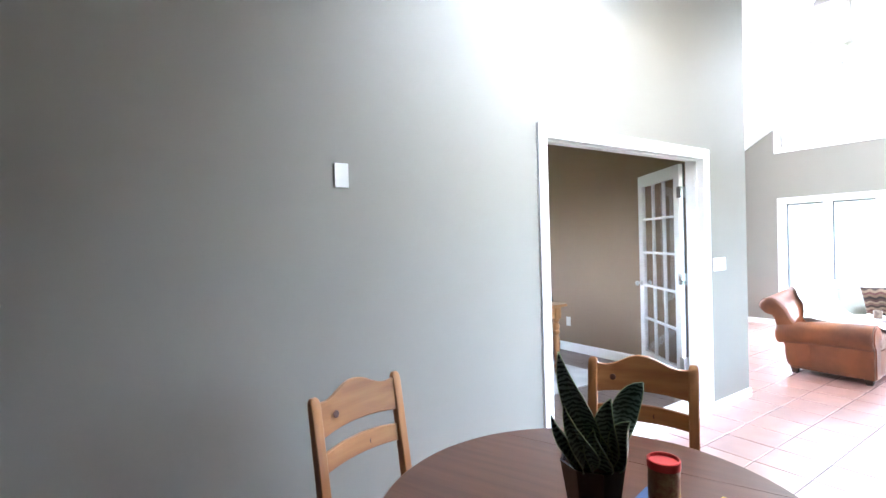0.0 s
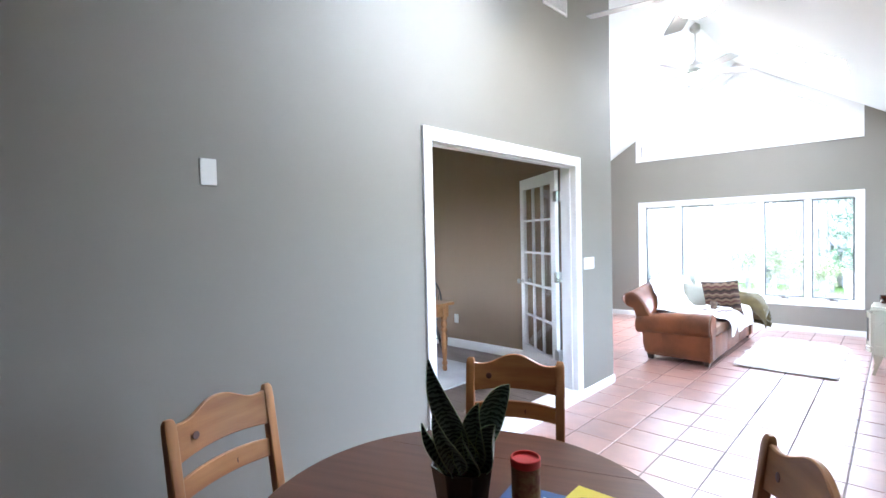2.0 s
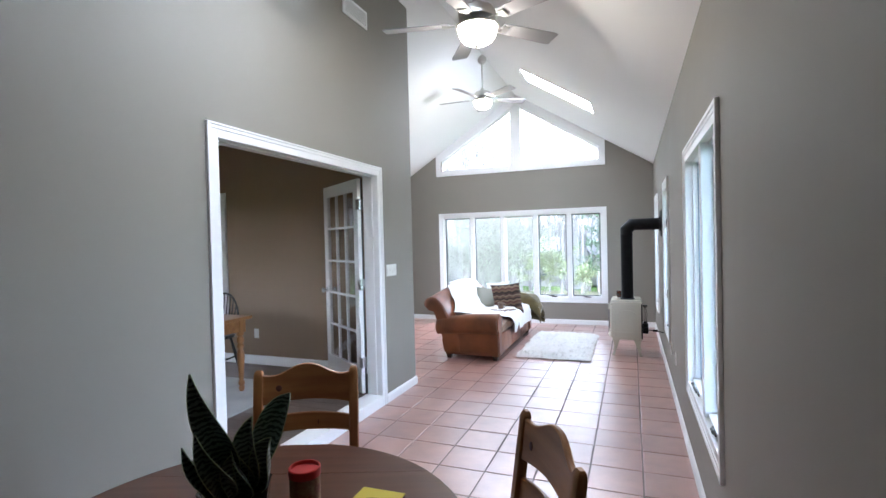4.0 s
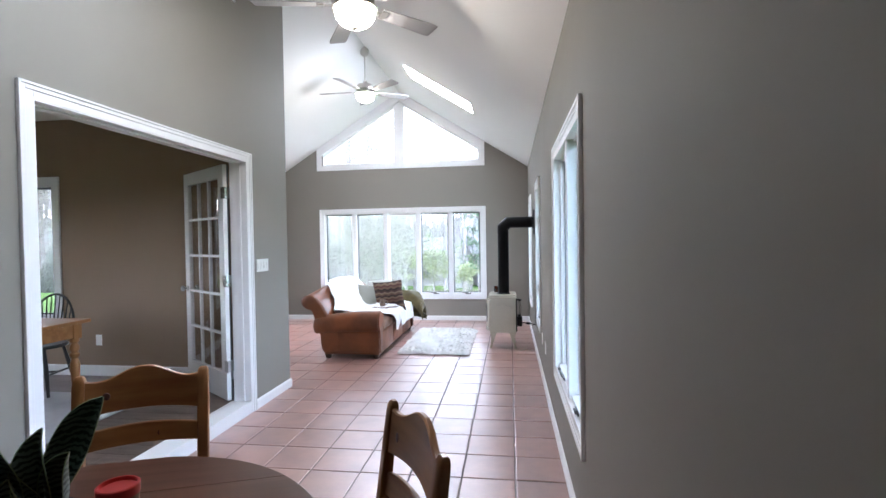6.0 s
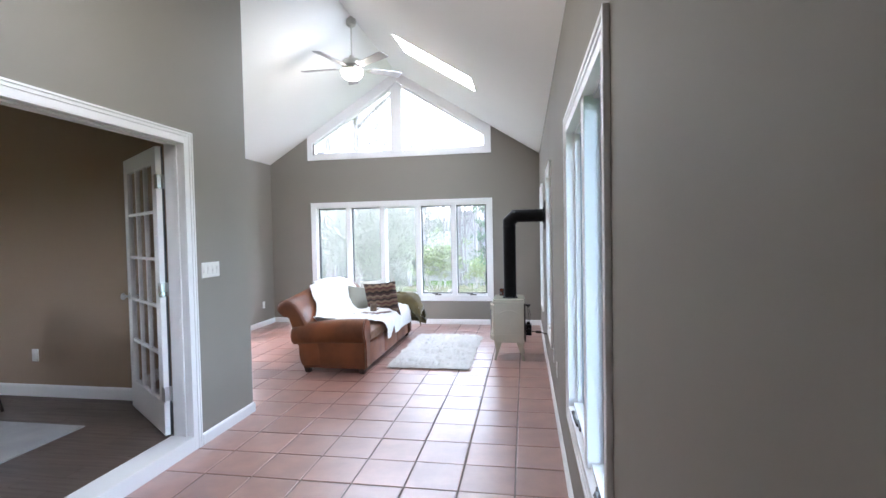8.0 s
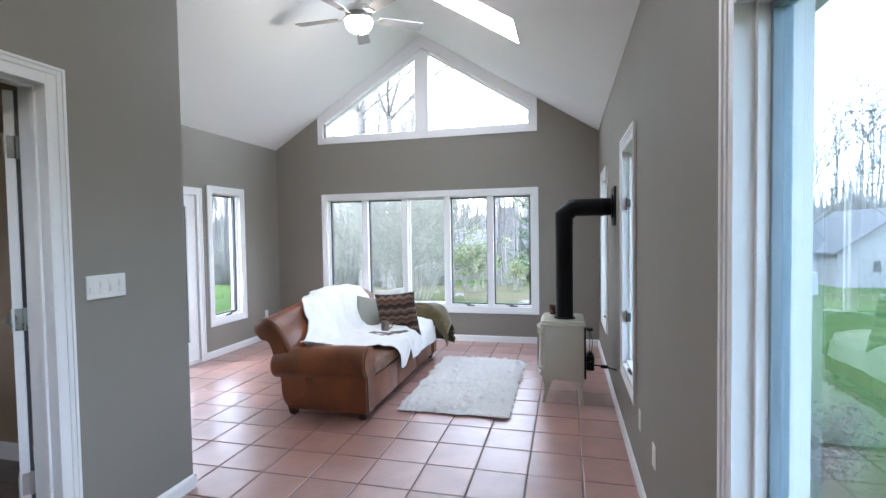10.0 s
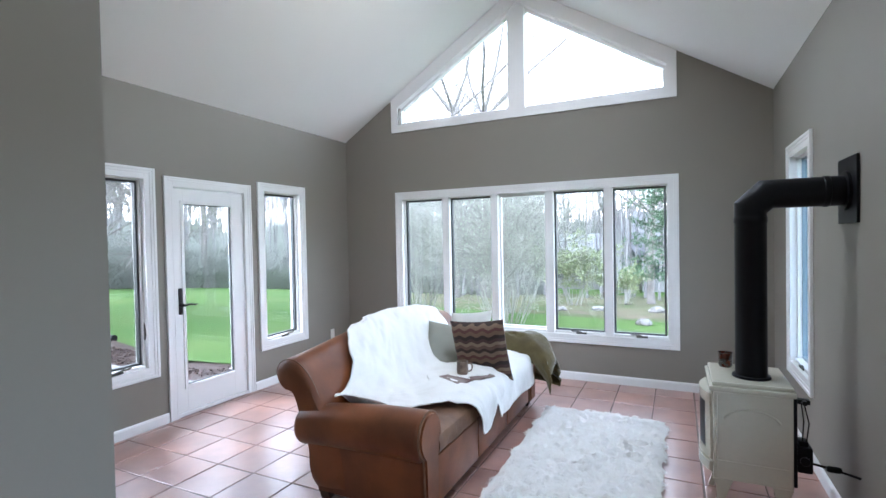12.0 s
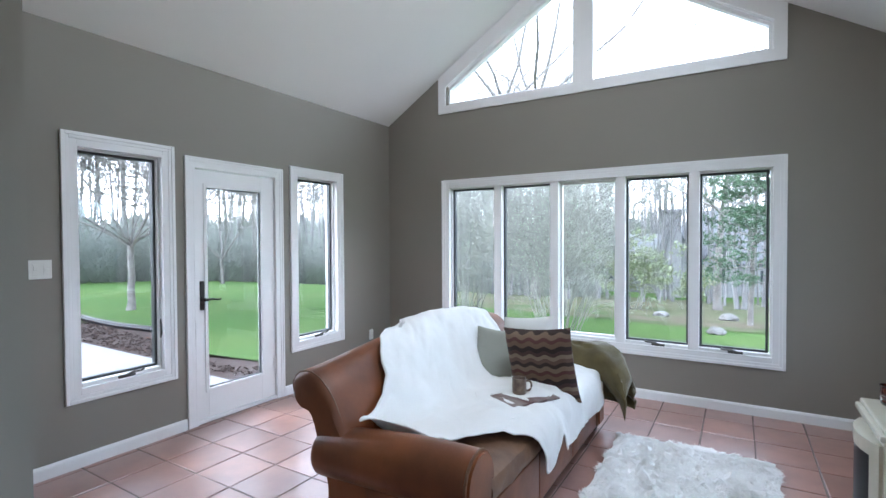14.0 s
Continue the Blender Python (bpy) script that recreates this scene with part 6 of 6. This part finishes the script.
def grow(L, tips, p, d, length, r, depth, rng, spread=0.55, droop=0.0, seg=5, steps=3, kids=(2, 4)):
    """A limb of a few bends that forks into thinner ones."""
    r = max(r, LEAST[0])
    for k in range(steps):
        d = (d + Vector((rng.gauss(0, 0.10), rng.gauss(0, 0.10), rng.gauss(0, 0.08) + (0.04 if depth > 1 else 0) - droop))).normalized()
        q = p + d * (length / steps)
        r1 = r * (1 - 0.28 / steps * (k + 1)) if k < steps - 1 else r * 0.66
        L.limb(p, q, r, r1, seg if depth > 2 else 4 if depth > 1 else 3)
        p, r = q, r1
        if depth > 0 and k > 0 and rng.random() < 0.6:
            side = Vector((rng.gauss(0, 1), rng.gauss(0, 1), rng.gauss(0, 0.5))).normalized()
            grow(L, tips, p, (d * 0.5 + side * spread * 1.5).normalized(), length * rng.uniform(0.45, 0.7), r * 0.5, depth - 1, rng, spread, droop, seg, steps, kids)
    if depth <= 0:
        tips.append((p, d))
        return
    for _ in range(rng.randint(*kids)):
        side = Vector((rng.gauss(0, 1), rng.gauss(0, 1), rng.gauss(0.15, 0.5))).normalized()
        grow(L, tips, p, (d + side * spread).normalized(), length * rng.uniform(0.6, 0.85), r * rng.uniform(0.55, 0.75), depth - 1, rng, spread, droop, seg, steps, kids)


def bare_tree(x, y, height, r, seed, label, depth=4, lean=(0, 0), spread=0.6, leaves=None, trunk_len=0.28, n_leaf=0, kids=(2, 4), group="bare garden trees", boughs=6):
    rng = random.Random(seed)
    t = thing("tree", (x, y, lie(x, y) - 0.02), label, "tree", group)
    T = Lines()
    p, d = Vector((0, 0, -0.05)), Vector((lean[0], lean[1], 1)).normalized()
    n = 6
    rr_ = r * 1.35
    for k in range(n):
        q = p + d * (height * trunk_len / n) + Vector((rng.gauss(0, 0.02), rng.gauss(0, 0.02), 0))
        r1 = r * (1.0 - 0.05 * k)
        T.limb(p, q, rr_, r1, 10)
        p, rr_ = q, r1
    T.mesh("trunk", BARK, t, "grey trunk")
    C, tips = Lines(), []
    for k in range(boughs):
        a = 2 * math.pi * k * 2.4 / 6 + rng.uniform(-0.4, 0.4)
        up = rng.uniform(0.5, 1.3) if k else 3
        grow(C, tips, p - d * 0.12 * (k % 6) * r * 3, Vector((math.cos(a), math.sin(a), up)).normalized(), height * 0.30, rr_ * rng.uniform(0.45, 0.7) * (6 / boughs) ** 0.6, depth, rng, spread, kids=kids)
    C.mesh("crown", BARK, t, "bare branching limbs and twigs")
    if leaves:
        F = Lines()
        for _ in range(n_leaf):
            q, dd = rng.choice(tips)
            F.leaf(q + Vector((rng.gauss(0, 0.12), rng.gauss(0, 0.12), rng.gauss(0, 0.12))), rng.uniform(0.02, 0.045), rng)
        F.mesh("leaves", leaves, t, "small new leaves", "stuff")
    return t


bare_tree(-13.9, 10.6, 7.4, 0.092, 21, "bare spreading tree with a short trunk on the lawn", depth=4, spread=0.85, trunk_len=0.24, kids=(4, 5), boughs=15)
bare_tree(-1.25, 23.5, 12.0, 0.13, 5, "tall bare forked tree before the white house", depth=4, spread=0.5, trunk_len=0.30, lean=(0.02, 0))
bare_tree(-9.1, 23.0, 15.0, 0.15, 7, "tall straight bare tree beyond the window", depth=3, spread=0.35, trunk_len=0.55)
bare_tree(-8.0, 23.8, 15.0, 0.17, 8, "tall straight bare tree beyond the window", depth=3, spread=0.35, trunk_len=0.55)
bare_tree(-12.8, 20.5, 12.0, 0.16, 11, "slim bare tree leaning over the lawn", depth=4, spread=0.5, trunk_len=0.3, lean=(0.25, 0))
bare_tree(-21.0, 18.0, 6.5, 0.08, 15, "young tree covered in fresh yellow-green leaves", depth=4, spread=0.55, leaves=YOUNG, n_leaf=4200, trunk_len=0.2)
bare_tree(-24.5, 22.5, 12.0, 0.17, 16, "bare tree at the edge of the woods", depth=3, spread=0.4, trunk_len=0.5)
bare_tree(7.6, 15.5, 6.0, 0.05, 31, "slim bare tree on the east lawn", depth=4, spread=0.6, trunk_len=0.3)
bare_tree(8.3, 24.0, 9.0, 0.10, 32, "slim leaning bare tree on the east lawn", depth=3, spread=0.6, trunk_len=0.3, lean=(0.15, 0))


def bush(name, x, y, h, w, seed, label, mat, leafmat, stems, n_leaf, size=(0.012, 0.03), depth=2):
    rng = random.Random(seed)
    b = thing(name, (x, y, lie(x, y) - 0.01), label, "shrub")
    C, tips = Lines(), []
    for _ in range(stems):
        a = rng.uniform(0, 2 * math.pi)
        o = Vector((math.cos(a), math.sin(a), 0)) * rng.uniform(0, 0.25 * w)
        grow(C, tips, o, Vector((math.cos(a) * w / h * 0.8, math.sin(a) * w / h * 0.8, 1)).normalized(), h * rng.uniform(0.3, 0.5), 0.012, depth, rng, 0.7, kids=(3, 4))
    C.mesh("stems", mat, b, "thin branching stems")
    F = Lines()
    for _ in range(n_leaf):
        q, dd = rng.choice(tips)
        F.leaf(q - dd * rng.uniform(0, 0.35) + Vector((rng.gauss(0, 0.05), rng.gauss(0, 0.05), rng.gauss(0, 0.05))), rng.uniform(*size), rng)
    F.mesh("leaves", leafmat, b, "small buds and leaves", "stuff")
    return b


LEAST[0] = 0.0035
PALEBUD = surf("pale_buds", (0.38, 0.44, 0.34), 0.8, other=(0.24, 0.30, 0.21), scale=4, amount=1)
bush("bare_shrub", -3.3, 12.4, 3.1, 1.3, 41, "large arching shrub of pale budding twigs", TWIG, PALEBUD, 34, 7000, (0.006, 0.02), 3)
bush("bare_shrub", -5.6, 13.2, 3.0, 1.2, 42, "large arching shrub of pale budding twigs", TWIG, PALEBUD, 26, 4500, (0.006, 0.02), 3)
bush("bare_shrub", -4.2, 15.6, 2.6, 1.2, 43, "large arching shrub of pale budding twigs", TWIG, PALEBUD, 22, 3500, (0.006, 0.02), 3)
bush("leafy_shrub", -3.35, 19.5, 2.3, 1.0, 44, "rounded shrub with fresh green leaves", TWIG, YOUNG, 14, 6500, (0.03, 0.06))
bush("leafy_shrub", -2.0, 21.5, 1.5, 0.9, 45, "low shrub with fresh green leaves", TWIG, YOUNG, 12, 3000, (0.03, 0.06))
bush("evergreen_shrub", 1.75, 6.35, 0.75, 0.5, 46, "glossy dark green shrub under the window", BARK, NEEDLE, 16, 2600, (0.015, 0.03), 1)


def conifer(x, y, h, seed, label):
    rng = random.Random(seed)
    t = thing("pine_tree", (x, y, lie(x, y) - 0.02), label, "tree")
    T = Lines()
    p = Vector((0, 0, 0))
    for k in range(10):
        q = p + Vector((rng.gauss(0, 0.03), rng.gauss(0, 0.02), h / 10))
        T.limb(p, q, 0.06 * (1 - k / 11), 0.06 * (1 - (k + 1) / 11), 8)
        p = q
    T.mesh("trunk", BARK, t, "slim trunk")
    B, N = Lines(), Lines()
    for k in range(62):
        z = h * (0.20 + 0.78 * (k / 62) ** 0.9)
        a = k * 2.4 + rng.uniform(-0.5, 0.5)
        L = (1.35 * (1 - z / h) ** 0.7 + 0.22) * rng.uniform(0.6, 1.1)
        d = Vector((math.cos(a), math.sin(a), rng.uniform(-0.15, 0.3)))
        p = Vector((0, 0, z))
        for s in range(5):
            d = (d + Vector((rng.gauss(0, 0.08), rng.gauss(0, 0.08), 0.02))).normalized()
            q = p + d * L / 5
            B.limb(p, q, 0.018 * (1 - s / 6), 0.018 * (1 - (s + 1) / 6), 4)
            p = q
            if s > 0:
                for _ in range(12):
                    tip = p + Vector((rng.gauss(0, 0.16), rng.gauss(0, 0.16), rng.gauss(0.0, 0.06)))
                    for _ in range(9):
                        v = Vector((rng.gauss(0, 1), rng.gauss(0, 1), rng.gauss(0.3, 0.8))).normalized() * rng.uniform(0.05, 0.11)
                        sd = v.cross(Vector((rng.random(), rng.random(), rng.random()))).normalized() * 0.010
                        n0 = len(N.v)
                        N.v += [tip - sd, tip + sd, tip + v]
                        N.f.append((n0, n0 + 1, n0 + 2))
    B.mesh("branches", BARK, t, "thin branches")
    N.mesh("needles", NEEDLE, t, "tufts of needles", "stuff")
    return t


conifer(-0.42, 16.6, 4.9, 51, "young blue-green pine with open drooping branches")

# rocks
for x, y, r, seed in ((-1.0, 14.75, 0.15, 1), (-2.3, 17.4, 0.17, 2), (-0.85, 17.6, 0.20, 3), (-3.2, 16.9, 0.14, 4)):
    bm = bmesh.new()
    bmesh.ops.create_icosphere(bm, subdivisions=3, radius=r)
    for v in bm.verts:
        v.co *= 1 + 0.35 * noise.noise(v.co * (1.6 / r) + Vector((seed * 5, 0, 0)))
        v.co.z *= 0.6
    ob = mesh_ob("rock", bm, ROCK, None, "", True)
    ob.location = (x, y, lie(x, y) + r * 0.25)
    tagged(ob, "pale rounded field stone lying on the leaf litter", "rock", "rocks under the trees")


# houses
def gable_roof(parent, x0, x1, y0, y1, z, rise, ridge_x, over=0.35, name="roof"):
    """Roof with its ridge along x (ridge_x) or along y."""
    bm = bmesh.new()
    th = 0.14
    if ridge_x:
        ym = (y0 + y1) / 2
        k = rise / (ym - y0)
        poly = [(y0 - over, z - over * k), (ym, z + rise), (y1 + over, z - over * k), (y1 + over, z - over * k + th), (ym, z + rise + th), (y0 - over, z - over * k + th)]
        add_prism(bm, poly, x0 - over, x1 + over, lambda u, w, zz: (w, u, zz))
    else:
        xm = (x0 + x1) / 2
        k = rise / (xm - x0)
        poly = [(x0 - over, z - over * k), (xm, z + rise), (x1 + over, z - over * k), (x1 + over, z - over * k + th), (xm, z + rise + th), (x0 - over, z - over * k + th)]
        add_prism(bm, poly, y0 - over, y1 + over, lambda u, w, zz: (u, w, zz))
    return world_child(name, bm, SHINGLE, parent, "grey shingle roof", smooth=False)


def block(parent, x0, x1, y0, y1, zb, z, rise=0.0, ridge_x=True):
    """Walls with their gables and the lap lines of the siding."""
    bm = bmesh.new()
    if ridge_x:
        add_prism(bm, [(y0, zb), (y1, zb), (y1, z), ((y0 + y1) / 2, z + rise), (y0, z)], x0, x1, lambda u, w, zz: (w, u, zz))
    else:
        add_prism(bm, [(x0, zb), (x1, zb), (x1, z), ((x0 + x1) / 2, z + rise), (x0, z)], y0, y1, lambda u, w, zz: (u, w, zz))
    w_ = world_child("wall", bm, SIDING, parent, "white lap-sided wall", smooth=False)
    bm = bmesh.new()
    zz = zb + 0.2
    while zz < z:
        add_box(bm, (x0 - 0.012, y0 - 0.012, zz), (x1 + 0.012, y0 - 0.001, zz + 0.17))
        zz += 0.2
    world_child("siding", bm, SIDING, w_, "overlapping siding boards", smooth=False, kind="stuff")
    return w_


def house_window(parent, x0, x1, y, z0, z1):
    bm = bmesh.new()
    add_box(bm, (x0 - 0.08, y - 0.05, z0 - 0.08), (x1 + 0.08, y - 0.013, z1 + 0.08))
    f = world_child("window", bm, SIDING, parent, "white-framed window", smooth=False)
    bm = bmesh.new()
    add_box(bm, (x0, y - 0.06, z0), (x1, y - 0.051, z1))
    world_child("pane", bm, DARKPANE, f, "dark pane", smooth=False)


HB = -2.45
h1 = thing("house", (-2.5, 42, HB), "white lap-sided house with grey roofs and a white chimney", "house")
block(h1, -10.6, -5.3, 41.0, 47.0, HB, 0.1, 1.5)
gable_roof(h1, -10.6, -5.3, 41.0, 47.0, 0.1, 1.5, True)
block(h1, -5.3, -3.1, 39.2, 46.0, HB, 0.5, 1.6, False)
gable_roof(h1, -5.3, -3.1, 39.2, 46.0, 0.5, 1.6, False, 0.25)
block(h1, -3.1, 6.0, 41.5, 49.0, HB, -0.1, 3.4)
gable_roof(h1, -3.1, 6.0, 41.5, 49.0, -0.1, 3.4, True)
block(h1, -2.6, -0.8, 40.3, 44.5, HB, -0.1, 1.2, False)
gable_roof(h1, -2.6, -0.8, 40.3, 44.5, -0.1, 1.2, False, 0.25)
bm = bmesh.new()
add_box(bm, (-4.95, 38.5, HB), (-3.75, 39.19, 3.1), 0.02)
add_box(bm, (-5.02, 38.45, 3.1), (-3.68, 39.24, 3.3), 0.02)
world_child("chimney", bm, SIDING, h1, "tall white chimney", smooth=False)
for q in ((-7.0, -6.3, 41.0, -1.6, -0.5), (-4.2, -3.8, 39.2, -1.7, -0.2), (-2.2, -1.2, 40.3, -1.5, -0.6), (0.6, 1.8, 41.5, -1.6, -0.7), (-9.5, -8.3, 41.0, -1.6, -0.6)):
    house_window(h1, *q)

h2 = thing("house", (20, 40, HB), "white house with grey roof beyond the east lawn", "house")
block(h2, 9.0, 17.0, 40.5, 48.0, HB, 0.0, 2.4)
gable_roof(h2, 9.0, 17.0, 40.5, 48.0, 0.0, 2.4, True)
block(h2, 16.6, 24.0, 38.0, 46.0, HB, -0.1, 2.6, False)
gable_roof(h2, 16.6, 24.0, 38.0, 46.0, -0.1, 2.6, False)
for q in ((18.5, 18.9, 38.0, -1.4, -0.7), (20.2, 20.8, 38.0, -1.8, -1.0), (10.5, 11.8, 40.5, -1.6, -0.6), (13.5, 14.8, 40.5, -1.6, -0.6)):
    house_window(h2, *q)
UTIL = surf("grey_green_metal", (0.30, 0.34, 0.33), 0.5)
bm = bmesh.new()
add_box(bm, (8.2, 22.9, lie(0, 23) - 0.02), (9.0, 23.6, lie(0, 23) + 0.85), 0.03)
tagged(mesh_ob("utility_box", bm, UTIL), "grey-green metal utility box on the lawn", "utility box")

# far woods: trunks, brush, and a thin thicket behind, haze put into their colours
rng = random.Random(77)
W, Bz = Lines(), Lines()
for n_ in range(420):
    side = rng.random()
    if n_ >= 330:  # slimmer trunks nearer, among the leaf litter
        x, y = rng.uniform(-17, 3), rng.uniform(27, 37)
    elif side < 0.45:
        x, y = rng.uniform(-46, -25), rng.uniform(-6, 46)
    elif side < 0.9:
        x, y = rng.uniform(-44, 34), rng.uniform(52, 68)
    else:
        x, y = rng.uniform(-34, -12), rng.uniform(30, 46)
    h = rng.uniform(9, 17) if n_ < 330 else rng.uniform(8, 13)
    p, d, r = Vector((x, y, lie(x, y) - 0.1)), Vector((rng.gauss(0, 0.04), rng.gauss(0, 0.04), 1)).normalized(), rng.uniform(0.08, 0.2) * (1 if n_ < 330 else 0.6)
    for k in range(4):
        q = p + (d + Vector((rng.gauss(0, 0.03), rng.gauss(0, 0.03), 0))).normalized() * h / 4
        W.limb(p, q, r, r * 0.72, 5)
        r *= 0.72
        p = q
        if k > 0:
            for _ in range(5):
                a = rng.uniform(0, 6.28)
                dd = Vector((math.cos(a), math.sin(a), rng.uniform(0.5, 1.4))).normalized()
                q2 = p + dd * rng.uniform(1.2, 2.8)
                W.limb(p - d * rng.uniform(0, h / 5), q2, r * 0.4, 0.012, 3)
                for _ in range(4):
                    W.limb(q2 - dd * rng.uniform(0.2, 1.2), q2 + Vector((rng.gauss(0, 0.9), rng.gauss(0, 0.9), rng.uniform(-0.3, 1.2))), 0.016, 0.005, 3)
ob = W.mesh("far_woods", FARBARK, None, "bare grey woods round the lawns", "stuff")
for _ in range(22000):
    side = rng.random()
    if side < 0.5:
        x, y = -24.0 - abs(rng.gauss(0, 3.5)), rng.uniform(-6, 34)
    elif side < 0.85:
        x, y = rng.uniform(-36, -8), 31 + (rng.random() ** 1.5) * 14
        if x > -12 and y > 38:
            continue
    else:
        x, y = rng.uniform(-44, 34), rng.uniform(50, 56)
    h = rng.uniform(0.5, 5.2 if side < 0.5 else 3.4) * rng.uniform(0.4, 1)
    p = Vector((x, y, lie(x, y)))
    d = Vector((rng.gauss(0, 0.6), rng.gauss(0, 0.6), 1)).normalized()
    q = p + d * h
    Bz.limb(p, q, 0.016, 0.006, 3)
    for _ in range(4):
        s = rng.uniform(0.3, 0.9)
        Bz.limb(p + d * h * s, p + d * h * s + Vector((rng.gauss(0, 0.5), rng.gauss(0, 0.5), rng.uniform(-0.1, 0.6))), 0.010, 0.005, 3)
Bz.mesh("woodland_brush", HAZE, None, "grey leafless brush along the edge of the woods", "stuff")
bm = bmesh.new()
N = 1500
lo, hi = [], []
for k in range(N + 1):
    a = radians(-95 + 165 * k / N)
    R_ = 72
    x, y = R_ * math.sin(a) * 1.0, R_ * math.cos(a)
    hh = 4.8 + 2.4 * noise.noise(Vector((k * 0.016, 0, 0))) + 1.2 * noise.noise(Vector((k * 0.09, 5, 0))) + 3.2 * rng.random() ** 2
    lo.append((x, y, -3.0))
    hi.append((x, y, hh - 1.0))
back_ = [(p_[0] * 1.03, p_[1] * 1.03, p_[2]) for p_ in lo]
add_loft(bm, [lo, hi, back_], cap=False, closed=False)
tagged(mesh_ob("backdrop", bm, HAZE), "distant thicket behind the woods, coloured pale for haze", kind="structure")

# ---- floor tiles and boards, last ----
grout = tagged(mesh_ob("floor", box((XL - 0.1, YS - 0.1, -0.3), (XR + 0.1, YE + 0.1, -0.004)), GROUT), "terracotta tile floor with grey grout joints", kind="structure")
TILE_SHAPES = {}
rng = random.Random(4)


def tile_mesh(w, h, k):
    key = (round(w, 3), round(h, 3), k)
    if key not in TILE_SHAPES:
        bm = bmesh.new()
        g, e = 0.0055, 0.004
        r = random.Random(k * 7 + 1)
        j = [r.uniform(-0.002, 0.002) for _ in range(8)]
        base = [(-w / 2 + g + j[0], -h / 2 + g + j[1]), (w / 2 - g + j[2], -h / 2 + g + j[3]), (w / 2 - g + j[4], h / 2 - g + j[5]), (-w / 2 + g + j[6], h / 2 - g + j[7])]
        ins = [(x - e * (1 if x > 0 else -1), y - e * (1 if y > 0 else -1)) for x, y in base]
        lo = [bm.verts.new((x, y, -0.02)) for x, y in base]
        mi = [bm.verts.new((x, y, -0.0012)) for x, y in base]
        up = [bm.verts.new((x, y, 0.0)) for x, y in ins]
        for A, B in ((lo, mi), (mi, up)):
            for i in range(4):
                bm.faces.new((A[i], A[(i + 1) % 4], B[(i + 1) % 4], B[i]))
        bm.faces.new(up)
        me = bpy.data.meshes.new("tile")
        bm.to_mesh(me)
        bm.free()
        me.materials.append(TILE)
        TILE_SHAPES[key] = me
    return TILE_SHAPES[key]


def clip(a, b, lo, hi):
    return max(a, lo), min(b, hi)


far = bmesh.new()
for i in range(-13, 5):
    for j in range(-28, 17):
        xa, xb = clip(TX + i * PITCH, TX + (i + 1) * PITCH, XL - 0.01, XR + 0.01)
        ya, yb = clip(TY + j * PITCH, TY + (j + 1) * PITCH, YS, YE + 0.01)
        xa = max(xa, XJ - 0.01) if yb < YJ + 0.05 else xa
        if xb - xa < 0.03 or yb - ya < 0.03:
            continue
        me = tile_mesh(xb - xa, yb - ya, rng.randrange(5))
        place = pose((xa + xb) / 2, (ya + yb) / 2, rng.uniform(-0.001, 0.001), rng.uniform(-0.15, 0.15), rng.uniform(-0.15, 0.15), 0)
        if yb < 0.2:
            n0 = len(far.verts)
            far.from_mesh(me)
            far.verts.ensure_lookup_table()
            bmesh.ops.transform(far, matrix=place, verts=far.verts[n0:])
        else:
            ob = new("tile", me)
            ob.matrix_world = place
            ob.parent = grout
part("rear_tiles", far, TILE, grout, kind="stuff")

rng = random.Random(9)
y = OY
k = 0
while y < ONORTH - 0.01:
    x = OX - rng.uniform(0, 1.0)
    while x < OEAST:
        xe = x + rng.choice((0.9, 1.2, 1.2))
        a, b = clip(x, xe, OX, OEAST - 0.02)
        if b - a > 0.05:
            bm = box((a + 0.001, y + 0.001, OZ - 0.012), (b - 0.001, min(y + 0.15, ONORTH) - 0.001, OZ))
            part("floor_board", bm, WOODFLOOR, office_floor)
        x = xe
    y += 0.15
